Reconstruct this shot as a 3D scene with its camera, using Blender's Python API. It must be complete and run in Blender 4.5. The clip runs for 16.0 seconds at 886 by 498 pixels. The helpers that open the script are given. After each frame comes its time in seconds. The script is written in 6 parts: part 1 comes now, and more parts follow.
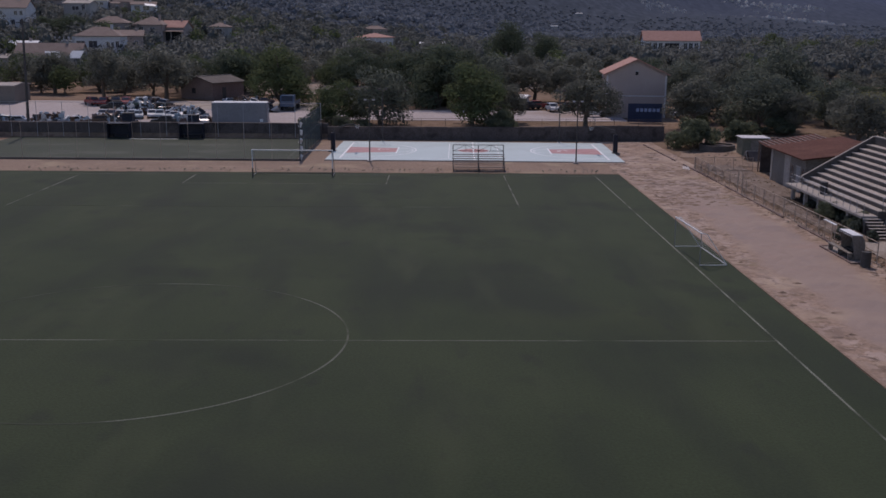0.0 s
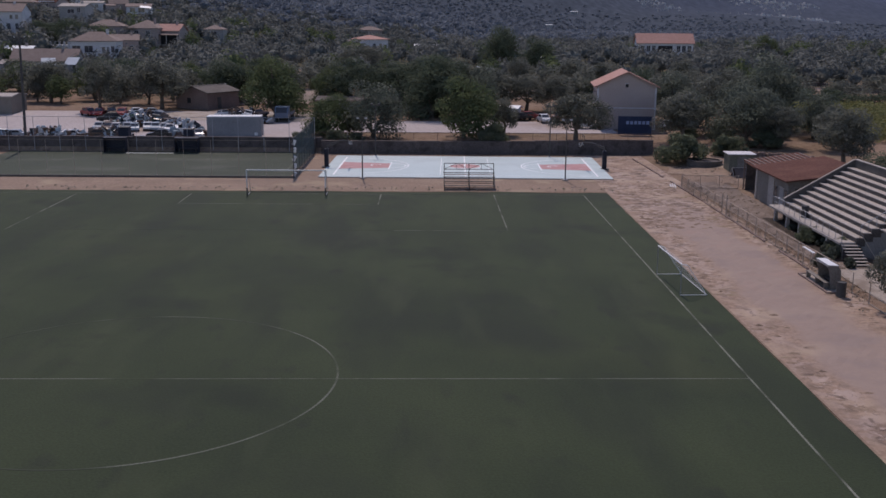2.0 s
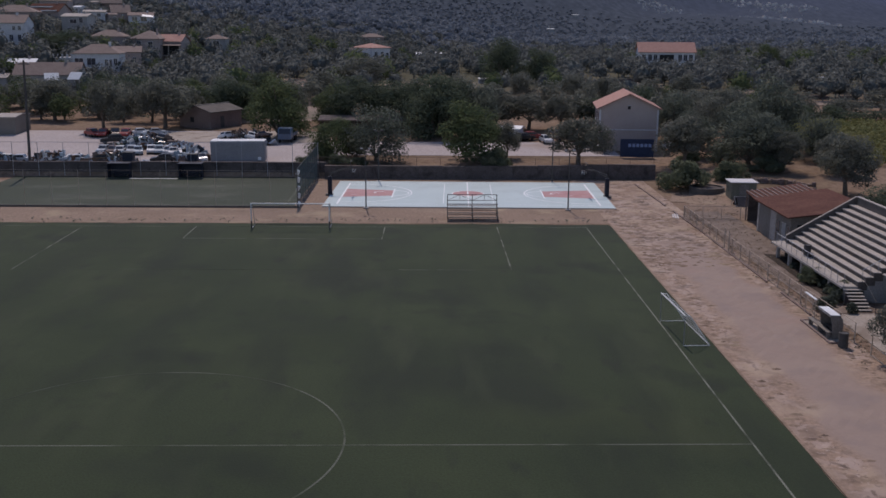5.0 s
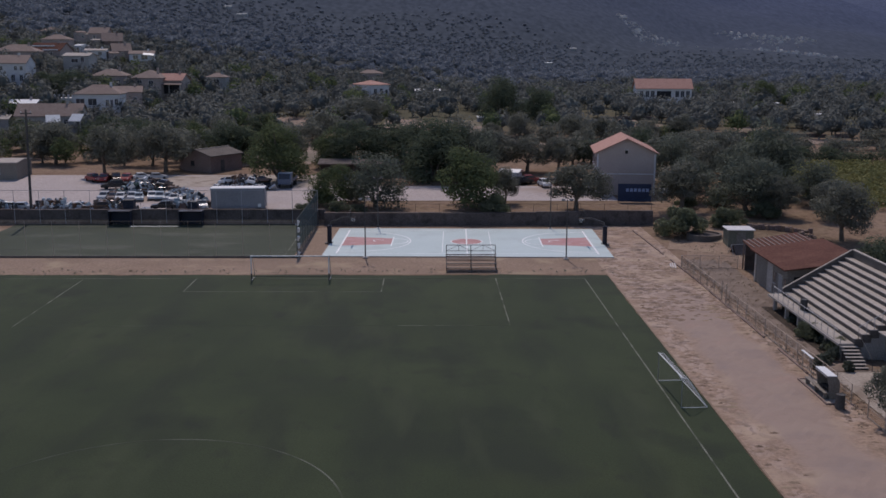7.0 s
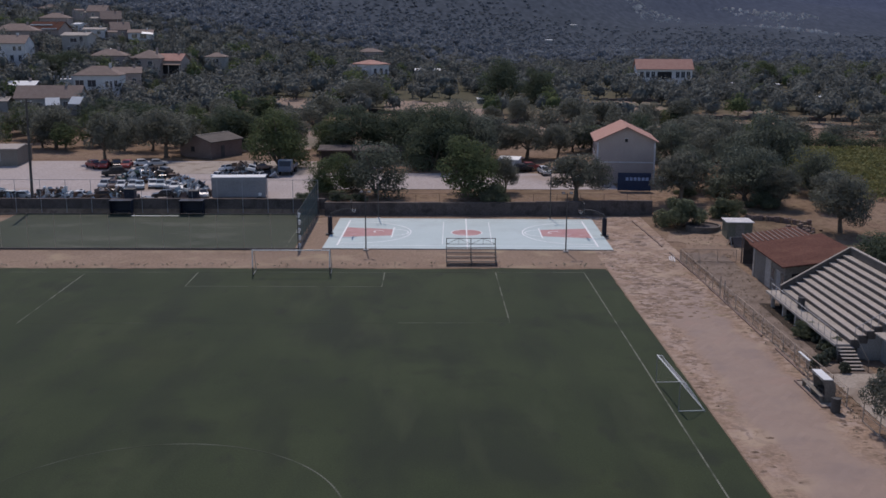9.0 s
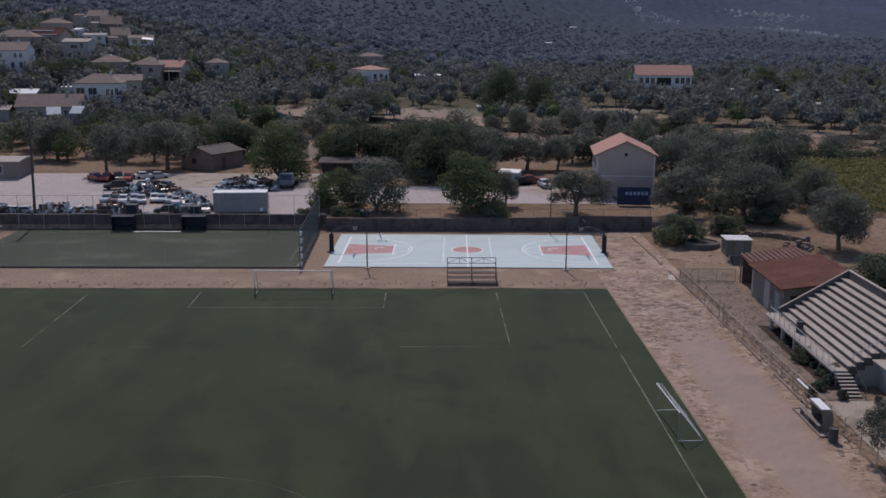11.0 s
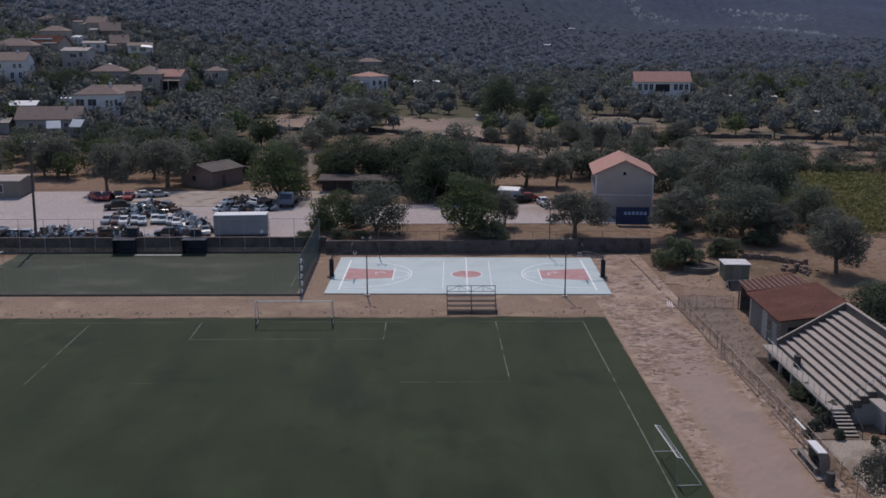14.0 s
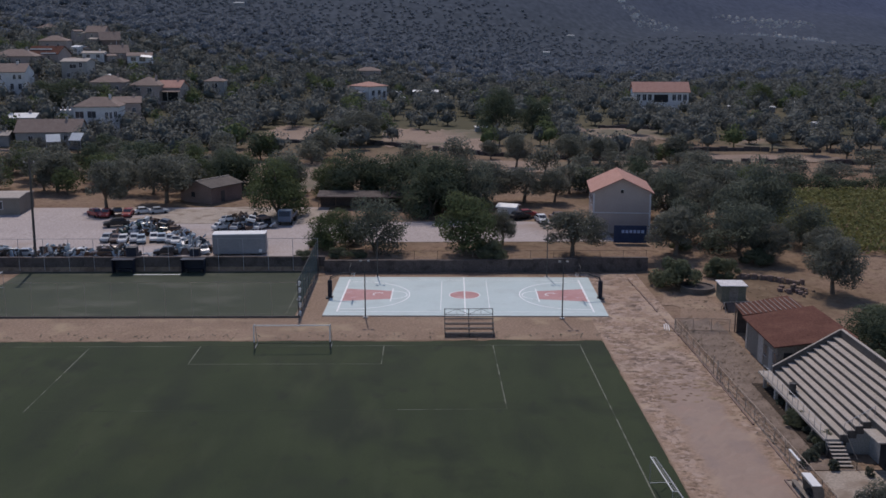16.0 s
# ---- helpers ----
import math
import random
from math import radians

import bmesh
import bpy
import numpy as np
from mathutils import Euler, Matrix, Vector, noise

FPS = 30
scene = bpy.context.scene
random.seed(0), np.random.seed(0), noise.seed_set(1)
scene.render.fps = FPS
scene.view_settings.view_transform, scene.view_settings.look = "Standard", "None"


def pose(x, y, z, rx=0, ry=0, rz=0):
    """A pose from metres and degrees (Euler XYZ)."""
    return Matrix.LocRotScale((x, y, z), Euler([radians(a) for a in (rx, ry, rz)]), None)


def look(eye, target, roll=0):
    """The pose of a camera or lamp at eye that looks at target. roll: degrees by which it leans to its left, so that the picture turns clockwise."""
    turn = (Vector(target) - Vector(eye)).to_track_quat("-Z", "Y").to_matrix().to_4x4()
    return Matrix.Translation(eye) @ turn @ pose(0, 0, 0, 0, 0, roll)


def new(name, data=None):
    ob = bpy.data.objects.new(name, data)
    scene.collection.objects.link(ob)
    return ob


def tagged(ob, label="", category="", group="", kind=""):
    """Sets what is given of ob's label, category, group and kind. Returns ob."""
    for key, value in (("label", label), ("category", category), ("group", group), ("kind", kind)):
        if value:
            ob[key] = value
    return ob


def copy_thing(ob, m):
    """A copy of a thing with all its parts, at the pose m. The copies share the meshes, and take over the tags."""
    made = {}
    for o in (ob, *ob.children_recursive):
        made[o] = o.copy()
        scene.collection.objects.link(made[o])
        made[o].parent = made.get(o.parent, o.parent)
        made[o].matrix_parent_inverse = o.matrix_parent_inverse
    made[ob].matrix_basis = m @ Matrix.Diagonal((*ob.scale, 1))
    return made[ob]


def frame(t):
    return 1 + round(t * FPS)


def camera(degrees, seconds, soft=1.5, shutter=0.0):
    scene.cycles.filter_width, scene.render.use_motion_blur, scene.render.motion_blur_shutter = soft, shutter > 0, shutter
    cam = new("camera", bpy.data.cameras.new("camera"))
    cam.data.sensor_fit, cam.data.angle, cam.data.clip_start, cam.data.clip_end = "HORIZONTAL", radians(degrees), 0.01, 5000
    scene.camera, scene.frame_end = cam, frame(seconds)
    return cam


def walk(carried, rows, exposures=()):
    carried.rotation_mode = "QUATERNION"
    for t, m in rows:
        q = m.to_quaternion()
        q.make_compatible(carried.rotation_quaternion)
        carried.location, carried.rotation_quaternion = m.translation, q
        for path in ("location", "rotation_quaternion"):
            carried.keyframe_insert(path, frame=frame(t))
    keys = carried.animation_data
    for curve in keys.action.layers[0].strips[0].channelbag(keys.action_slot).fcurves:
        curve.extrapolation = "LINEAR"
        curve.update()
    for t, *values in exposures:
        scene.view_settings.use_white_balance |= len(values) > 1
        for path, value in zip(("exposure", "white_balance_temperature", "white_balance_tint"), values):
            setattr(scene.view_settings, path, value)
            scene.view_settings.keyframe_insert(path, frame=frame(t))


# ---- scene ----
cam = camera(47.3, 16.0, soft=1.6)
PATH = [
    (0, (13.445, -94.921, 13.665), (13.461, -92.967, 13.238), 0.4),
    (0.5, (13.532, -95.608, 14.313), (13.551, -93.654, 13.889), 0.5),
    (1, (13.657, -96.078, 14.944), (13.68, -94.124, 14.518), 0.5),
    (1.5, (13.821, -96.128, 15.562), (13.846, -94.176, 15.129), 0.4),
    (2, (13.884, -96.227, 16.16), (13.908, -94.275, 15.724), 0.4),
    (2.5, (13.912, -96.216, 16.722), (13.937, -94.264, 16.284), 0.4),
    (3, (13.856, -96.088, 17.227), (13.882, -94.137, 16.787), 0.4),
    (3.5, (13.712, -96.056, 17.749), (13.738, -94.105, 17.31), 0.5),
    (5.8, (13.645, -95.829, 20.227), (13.665, -93.876, 19.794), 0.22),
    (6, (13.639, -95.809, 20.442), (13.659, -93.853, 20.026), 0.2),
    (6.1, (13.647, -95.821, 20.544), (13.667, -93.863, 20.14), 0.18),
    (6.2, (13.654, -95.833, 20.645), (13.675, -93.872, 20.256), 0.16),
    (6.3, (13.662, -95.846, 20.747), (13.682, -93.88, 20.379), 0.14),
    (6.4, (13.669, -95.858, 20.848), (13.69, -93.891, 20.487), 0.12),
    (6.5, (13.677, -95.87, 20.95), (13.698, -93.903, 20.589), 0.1),
    (6.8, (13.703, -95.991, 21.287), (13.724, -94.024, 20.925), 0.1),
    (6.9, (13.711, -96.031, 21.399), (13.733, -94.064, 21.036), 0.1),
    (7, (13.72, -96.071, 21.511), (13.742, -94.108, 21.132), 0.1),
    (7.1, (13.728, -96.077, 21.61), (13.75, -94.123, 21.182), 0.08),
    (7.3, (13.745, -96.088, 21.807), (13.767, -94.134, 21.378), 0.04),
    (7.5, (13.762, -96.099, 22.005), (13.783, -94.146, 21.577), 0.0),
    (8, (13.744, -96.126, 22.48), (13.766, -94.172, 22.052), 0.1),
    (8.5, (13.706, -96.239, 22.935), (13.728, -94.285, 22.507), 0.2),
    (9, (13.641, -96.201, 23.426), (13.664, -94.248, 22.999), 0.2),
    (11.5, (13.405, -96.453, 26.045), (13.429, -94.499, 25.617), 0.2),
    (12, (13.325, -96.482, 26.552), (13.349, -94.529, 26.124), 0.2),
    (12.5, (13.362, -96.493, 27.138), (13.386, -94.54, 26.708), 0.1),
    (13, (13.402, -96.425, 27.644), (13.426, -94.472, 27.212), 0.0),
    (13.5, (13.404, -96.413, 28.176), (13.427, -94.46, 27.744), 0.1),
    (14, (13.473, -96.27, 28.743), (13.498, -94.318, 28.311), 0.0),
    (14.5, (13.564, -96.298, 29.287), (13.589, -94.345, 28.857), -0.0),
    (15, (13.588, -96.241, 29.802), (13.614, -94.288, 29.372), -0.1),
    (15.5, (13.58, -96.23, 30.314), (13.607, -94.276, 29.888), -0.0),
    (16, (13.663, -96.317, 30.767), (13.689, -94.362, 30.343), -0.0),
]
EXPOSURES = [(t, s - 0.15, 7000, tint + 1) for t, s, tint in ((0.0, -0.2, 25), (0.5, 0.03, 24), (1.0, 0.09, 24), (2.0, 0.09, 23), (3.5, 0.03, 22), (6.0, -0.10, 20), (7.0, -0.08, 20), (7.5, 0.0, 20), (8.0, 0.02, 19), (9.0, 0.04, 18), (12.0, 0.0, 18), (16.0, 0.0, 17))]
walk(cam, [(t, look(eye, target, roll)) for t, eye, target, roll in PATH], exposures=EXPOSURES)

# ---- daylight: high sun ahead of the camera, a little to the left ----
SUN_ELEV, SUN_X, SUN_Y = radians(54), -0.13, 1.0
world = bpy.data.worlds.new("sky")
scene.world = world
world.use_nodes = True
wn = world.node_tree.nodes
sky = wn.new("ShaderNodeTexSky")
sky.sky_type, sky.sun_disc = "NISHITA", False
sky.sun_elevation, sky.sun_rotation = SUN_ELEV, math.atan2(SUN_X, SUN_Y)
sky.dust_density, sky.air_density, sky.ozone_density = 0.2, 0.8, 3.0
wn["Background"].inputs["Strength"].default_value = 0.152
world.node_tree.links.new(sky.outputs[0], wn["Background"].inputs["Color"])
sun = new("sun", bpy.data.lights.new("sun", "SUN"))
sun.data.energy, sun.data.angle, sun.data.color = 2.75, radians(0.6), (1.0, 0.96, 0.905)
d = Vector((SUN_X, SUN_Y, 0)).normalized() * math.cos(SUN_ELEV) + Vector((0, 0, math.sin(SUN_ELEV)))
sun.matrix_world = look(d * 200, (0, 0, 0))


# ---- materials ----
def mat(name, c1, c2, big=0.5, fine=12.0, rough=0.85, bump=0.25, metal=0.0, spec=0.16, vary=0.0, contrast=0.25, grain=0.3, island=False, through_light=0.0):
    """A surface of two mixed tones (large stains) with a fine grain and relief; sizes per metre."""
    m = bpy.data.materials.new(name)
    m.use_nodes = True
    n, l = m.node_tree.nodes, m.node_tree.links
    bsdf = n["Principled BSDF"]
    tc = n.new("ShaderNodeTexCoord")
    a, b = n.new("ShaderNodeTexNoise"), n.new("ShaderNodeTexNoise")
    a.inputs["Scale"].default_value, a.inputs["Detail"].default_value = big, 5
    b.inputs["Scale"].default_value, b.inputs["Detail"].default_value = fine, 4
    for t in (a, b):
        l.new(tc.outputs["Object"], t.inputs["Vector"])
    ramp = n.new("ShaderNodeMapRange")
    ramp.inputs["From Min"].default_value, ramp.inputs["From Max"].default_value = 0.5 - contrast, 0.5 + contrast
    l.new(a.outputs["Fac"], ramp.inputs["Value"])
    mix = n.new("ShaderNodeMix")
    mix.data_type = "RGBA"
    mix.inputs["A"].default_value, mix.inputs["B"].default_value = (*c1, 1), (*c2, 1)
    l.new(ramp.outputs[0], mix.inputs["Factor"])
    hsv = n.new("ShaderNodeHueSaturation")
    l.new(mix.outputs["Result"], hsv.inputs["Color"])
    val = n.new("ShaderNodeMapRange")
    val.inputs["From Min"].default_value, val.inputs["From Max"].default_value = 0.25, 0.75
    val.inputs["To Min"].default_value, val.inputs["To Max"].default_value = 1 - grain, 1 + grain
    l.new(b.outputs["Fac"], val.inputs["Value"])
    out = val.outputs[0]
    if vary:
        src = n.new("ShaderNodeNewGeometry").outputs["Random Per Island"] if island else n.new("ShaderNodeObjectInfo").outputs["Random"]
        r = n.new("ShaderNodeMapRange")
        r.inputs["To Min"].default_value, r.inputs["To Max"].default_value = 1 - vary, 1 + vary
        l.new(src, r.inputs["Value"])
        mul = n.new("ShaderNodeMath")
        mul.operation = "MULTIPLY"
        l.new(out, mul.inputs[0]), l.new(r.outputs[0], mul.inputs[1])
        out = mul.outputs[0]
    l.new(out, hsv.inputs["Value"])
    l.new(hsv.outputs["Color"], bsdf.inputs["Base Color"])
    bsdf.inputs["Roughness"].default_value, bsdf.inputs["Metallic"].default_value = rough, metal
    bsdf.inputs["Specular IOR Level"].default_value = spec
    if bump:
        bp = n.new("ShaderNodeBump")
        bp.inputs["Strength"].default_value, bp.inputs["Distance"].default_value = bump, 0.05
        l.new(b.outputs["Fac"], bp.inputs["Height"])
        l.new(bp.outputs["Normal"], bsdf.inputs["Normal"])
    if through_light:
        tr, add = n.new("ShaderNodeBsdfTranslucent"), n.new("ShaderNodeMixShader")
        l.new(hsv.outputs["Color"], tr.inputs["Color"])
        add.inputs["Fac"].default_value = through_light
        l.new(bsdf.outputs[0], add.inputs[1]), l.new(tr.outputs[0], add.inputs[2])
        l.new(add.outputs[0], n["Material Output"].inputs["Surface"])
    return m


def layer(m, colour, scale, lo, hi, detail=6, fac=1.0, stretch=1.0):
    """Lays patches of another colour over a material, where a noise of that scale passes from lo to hi."""
    n, l = m.node_tree.nodes, m.node_tree.links
    bsdf = n["Principled BSDF"]
    old = bsdf.inputs["Base Color"].links[0].from_socket
    tc, a, r, mix = n.new("ShaderNodeTexCoord"), n.new("ShaderNodeTexNoise"), n.new("ShaderNodeMapRange"), n.new("ShaderNodeMix")
    a.inputs["Scale"].default_value, a.inputs["Detail"].default_value = scale, detail
    off = n.new("ShaderNodeVectorMath")
    off.inputs[1].default_value = (scale * 37.0 + 11, 5.3 + hi * 91, 0)
    long = n.new("ShaderNodeVectorMath")
    long.operation = "MULTIPLY"
    long.inputs[1].default_value = (1.0, stretch, 1.0)
    l.new(tc.outputs["Object"], long.inputs[0]), l.new(long.outputs[0], off.inputs[0]), l.new(off.outputs[0], a.inputs["Vector"])
    r.inputs["From Min"].default_value, r.inputs["From Max"].default_value, r.inputs["To Max"].default_value = lo, hi, fac
    l.new(a.outputs["Fac"], r.inputs["Value"])
    mix.data_type = "RGBA"
    mix.inputs["B"].default_value = (*colour, 1)
    l.new(r.outputs[0], mix.inputs["Factor"]), l.new(old, mix.inputs["A"]), l.new(mix.outputs["Result"], bsdf.inputs["Base Color"])
    return m


M = {}
M["soil"] = layer(layer(mat("dry soil", (0.190, 0.130, 0.096), (0.240, 0.174, 0.132), 0.12, 3.0, rough=1.0, spec=0.0), (0.155, 0.112, 0.078), 0.05, 0.50, 0.66), (0.251, 0.186, 0.128), 0.5, 0.50, 0.66, fac=0.6)
layer(M["soil"], (0.12, 0.084, 0.062), 1.1, 0.54, 0.66, fac=0.7)
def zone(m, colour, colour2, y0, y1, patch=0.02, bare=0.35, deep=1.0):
    """Beyond y0 to y1 the ground takes the colours of other growth and, far off, of painted haze, with uneven patches
    of bare soil left.
    """
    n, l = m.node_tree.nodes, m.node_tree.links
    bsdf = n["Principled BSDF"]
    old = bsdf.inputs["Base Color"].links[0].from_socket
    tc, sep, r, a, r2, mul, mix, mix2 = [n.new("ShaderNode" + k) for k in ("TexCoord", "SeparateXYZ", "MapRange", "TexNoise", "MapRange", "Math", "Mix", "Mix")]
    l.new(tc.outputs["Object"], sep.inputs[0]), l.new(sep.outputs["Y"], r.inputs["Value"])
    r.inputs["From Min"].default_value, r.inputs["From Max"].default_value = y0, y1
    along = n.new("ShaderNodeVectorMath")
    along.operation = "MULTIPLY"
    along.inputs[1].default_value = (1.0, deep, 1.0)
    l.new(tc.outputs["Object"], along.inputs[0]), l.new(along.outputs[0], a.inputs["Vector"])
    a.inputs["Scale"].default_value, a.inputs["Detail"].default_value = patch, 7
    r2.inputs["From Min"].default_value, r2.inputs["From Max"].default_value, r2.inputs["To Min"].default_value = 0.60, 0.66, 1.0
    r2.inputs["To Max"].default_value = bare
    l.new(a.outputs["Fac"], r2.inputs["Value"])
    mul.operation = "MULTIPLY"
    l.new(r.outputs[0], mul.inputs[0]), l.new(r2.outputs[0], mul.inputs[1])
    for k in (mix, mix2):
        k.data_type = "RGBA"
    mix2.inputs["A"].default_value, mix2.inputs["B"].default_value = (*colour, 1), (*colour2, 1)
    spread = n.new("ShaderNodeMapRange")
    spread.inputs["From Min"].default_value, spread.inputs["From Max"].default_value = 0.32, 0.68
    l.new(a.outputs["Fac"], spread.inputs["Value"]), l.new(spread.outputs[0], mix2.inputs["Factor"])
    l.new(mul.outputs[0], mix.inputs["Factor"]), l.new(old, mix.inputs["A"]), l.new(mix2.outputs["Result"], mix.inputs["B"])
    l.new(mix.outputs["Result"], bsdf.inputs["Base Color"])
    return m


zone(M["soil"], (0.085, 0.085, 0.060), (0.13, 0.115, 0.082), 122, 180)
# Far slopes: bluish haze is painted into the soil's base colour.
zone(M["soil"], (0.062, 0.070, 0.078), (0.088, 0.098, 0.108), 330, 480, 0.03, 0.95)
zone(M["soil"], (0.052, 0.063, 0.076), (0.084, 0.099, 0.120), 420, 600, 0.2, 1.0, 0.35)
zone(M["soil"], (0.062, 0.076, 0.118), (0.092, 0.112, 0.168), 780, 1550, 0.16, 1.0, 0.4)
M["track"] = layer(layer(mat("compacted dirt", (0.236, 0.158, 0.113), (0.300, 0.212, 0.156), 0.16, 4.0), (0.350, 0.260, 0.190), 0.30, 0.50, 0.62), (0.165, 0.110, 0.071), 0.7, 0.58, 0.70, fac=0.7)


def lane_and_cracks(m):
    """A smoother greyish wheel lane down the middle, and dark winding cracks on the rough upper stretch."""
    n, l = m.node_tree.nodes, m.node_tree.links
    bsdf = n["Principled BSDF"]
    tc, sep = n.new("ShaderNodeTexCoord"), n.new("ShaderNodeSeparateXYZ")
    l.new(tc.outputs["Object"], sep.inputs[0])
    wob = n.new("ShaderNodeTexNoise")
    wob.inputs["Scale"].default_value, wob.inputs["Detail"].default_value = 0.25, 5
    l.new(tc.outputs["Object"], wob.inputs["Vector"])

    def math_node(op, p, q):
        k = n.new("ShaderNodeMath")
        k.operation = op
        for i, v in enumerate((p, q)):
            if isinstance(v, (int, float)):
                k.inputs[i].default_value = v
            else:
                l.new(v, k.inputs[i])
        return k.outputs[0]

    def ramp(v, lo, hi, top=1.0):
        r = n.new("ShaderNodeMapRange")
        r.interpolation_type = "SMOOTHSTEP"
        r.inputs["From Min"].default_value, r.inputs["From Max"].default_value, r.inputs["To Max"].default_value = lo, hi, top
        l.new(v, r.inputs["Value"])
        return r.outputs[0]

    def over(fac, colour):
        mix = n.new("ShaderNodeMix")
        mix.data_type = "RGBA"
        mix.inputs["B"].default_value = (*colour, 1)
        old = bsdf.inputs["Base Color"].links[0].from_socket
        l.new(fac, mix.inputs["Factor"]), l.new(old, mix.inputs["A"]), l.new(mix.outputs["Result"], bsdf.inputs["Base Color"])
    shifted = math_node("ADD", sep.outputs["X"], math_node("MULTIPLY", wob.outputs["Fac"], 4.0))
    across = math_node("ABSOLUTE", math_node("SUBTRACT", shifted, 37.8), 0)
    lane = math_node("MULTIPLY", ramp(across, 3.0, 1.6), ramp(sep.outputs["Y"], 2.0, -14.0))
    over(math_node("MULTIPLY", lane, 0.85), (0.275, 0.206, 0.172))
    damp = n.new("ShaderNodeTexNoise")
    damp.inputs["Scale"].default_value, damp.inputs["Detail"].default_value = 0.3, 3
    l.new(tc.outputs["Object"], damp.inputs["Vector"])
    over(math_node("MULTIPLY", lane, ramp(damp.outputs["Fac"], 0.50, 0.66, 0.55)), (0.225, 0.172, 0.152))
    over(math_node("MULTIPLY", lane, ramp(damp.outputs["Fac"], 0.42, 0.30, 0.5)), (0.300, 0.208, 0.168))
    blotch = n.new("ShaderNodeTexNoise")
    blotch.inputs["Scale"].default_value, blotch.inputs["Detail"].default_value = 0.17, 4
    l.new(tc.outputs["Object"], blotch.inputs["Vector"])
    uneven = math_node("ADD", ramp(blotch.outputs["Fac"], 0.38, 0.60, 0.8), 0.2)
    rough = math_node("MULTIPLY", uneven, math_node("MAXIMUM", ramp(across, 2.2, 3.4), ramp(sep.outputs["Y"], -22.0, -6.0)))
    inside = ramp(sep.outputs["X"], 30.5, 32.5)
    for scale, lo, hi, fac, colour in ((0.35, 0.48, 0.60, 0.65, (0.148, 0.106, 0.086)), (1.0, 0.50, 0.58, 0.8, (0.365, 0.276, 0.230)), (0.9, 0.55, 0.62, 0.9, (0.098, 0.068, 0.053)), (0.5, 0.55, 0.66, 0.5, (0.38, 0.290, 0.240)), (3.0, 0.58, 0.66, 0.7, (0.41, 0.315, 0.262)), (2.6, 0.60, 0.66, 0.8, (0.11, 0.078, 0.060))):
        crumb = n.new("ShaderNodeTexNoise")
        crumb.inputs["Scale"].default_value, crumb.inputs["Detail"].default_value, crumb.inputs["Distortion"].default_value = scale, 7, 0.6
        off = n.new("ShaderNodeVectorMath")
        off.inputs[1].default_value = (scale * 13, scale * 29, 0)
        l.new(tc.outputs["Object"], off.inputs[0]), l.new(off.outputs[0], crumb.inputs["Vector"])
        over(math_node("MULTIPLY", math_node("MULTIPLY", ramp(crumb.outputs["Fac"], lo, hi), math_node("MULTIPLY", rough, inside)), fac), colour)
    return m


lane_and_cracks(M["track"])
M["verge"] = layer(layer(mat("trampled dry grass", (0.160, 0.120, 0.096), (0.215, 0.165, 0.134), 0.35, 7.0, grain=0.4), (0.115, 0.085, 0.067), 0.5, 0.48, 0.62, fac=0.55), (0.27, 0.21, 0.16), 1.3, 0.58, 0.70, fac=0.6)
M["dirt"] = layer(layer(mat("trodden dirt", (0.200, 0.136, 0.096), (0.255, 0.180, 0.132), 0.16, 4.0), (0.300, 0.226, 0.153), 0.25, 0.54, 0.68), (0.150, 0.105, 0.074), 0.6, 0.58, 0.70, fac=0.6)
M["turf"] = layer(layer(mat("artificial turf", (0.0216, 0.0324, 0.0143), (0.0316, 0.0443, 0.0191), 0.09, 9.0, rough=0.9, spec=0.20, grain=0.22, contrast=0.16), (0.0500, 0.0580, 0.0219), 0.03, 0.55, 0.75, fac=0.6), (0.0190, 0.0262, 0.0149), 0.07, 0.54, 0.66, fac=0.85)
layer(layer(M["turf"], (0.0165, 0.0232, 0.0135), 0.22, 0.50, 0.70, fac=0.7, stretch=0.3), (0.0440, 0.0550, 0.0270), 0.3, 0.55, 0.75, fac=0.6, stretch=0.25)
layer(M["turf"], (0.0165, 0.0235, 0.0130), 0.11, 0.58, 0.68, fac=0.8)
layer(M["turf"], (0.0170, 0.0210, 0.0149), 0.6, 0.60, 0.72, fac=0.5, stretch=0.5)
# Pale stretched patches paint a reflective sheen into the old turf's colour.
M["old_turf"] = layer(layer(mat("faded turf with painted sheen", (0.038, 0.049, 0.032), (0.054, 0.064, 0.043), 0.1, 9.0, rough=0.9, spec=0.2, grain=0.15), (0.12, 0.122, 0.10), 0.13, 0.52, 0.72, fac=0.55, stretch=2.0), (0.03, 0.038, 0.03), 0.2, 0.52, 0.7, fac=0.6)
M["line"] = layer(mat("worn line paint", (0.19, 0.196, 0.16), (0.122, 0.13, 0.098), 0.6, 9.0, rough=0.9, spec=0.23, bump=0.1), (0.036, 0.043, 0.027), 0.4, 0.47, 0.60, fac=0.92)
M["faint_line"] = layer(mat("rubbed-off line paint", (0.135, 0.145, 0.112), (0.085, 0.094, 0.07), 0.4, 9.0, rough=0.9, spec=0.23, bump=0.1), (0.036, 0.043, 0.027), 0.16, 0.42, 0.54, fac=0.97)
M["ghost_line"] = layer(mat("last traces of line paint", (0.10, 0.11, 0.085), (0.06, 0.07, 0.05), 0.4, 9.0, rough=0.9, spec=0.23, bump=0.1), (0.030, 0.038, 0.022), 0.2, 0.34, 0.46, fac=0.95)
M["half_line"] = layer(mat("thin worn line paint", (0.13, 0.138, 0.108), (0.086, 0.093, 0.07), 0.5, 9.0, rough=0.9, spec=0.23, bump=0.1), (0.034, 0.044, 0.023), 0.35, 0.50, 0.62, fac=0.9)
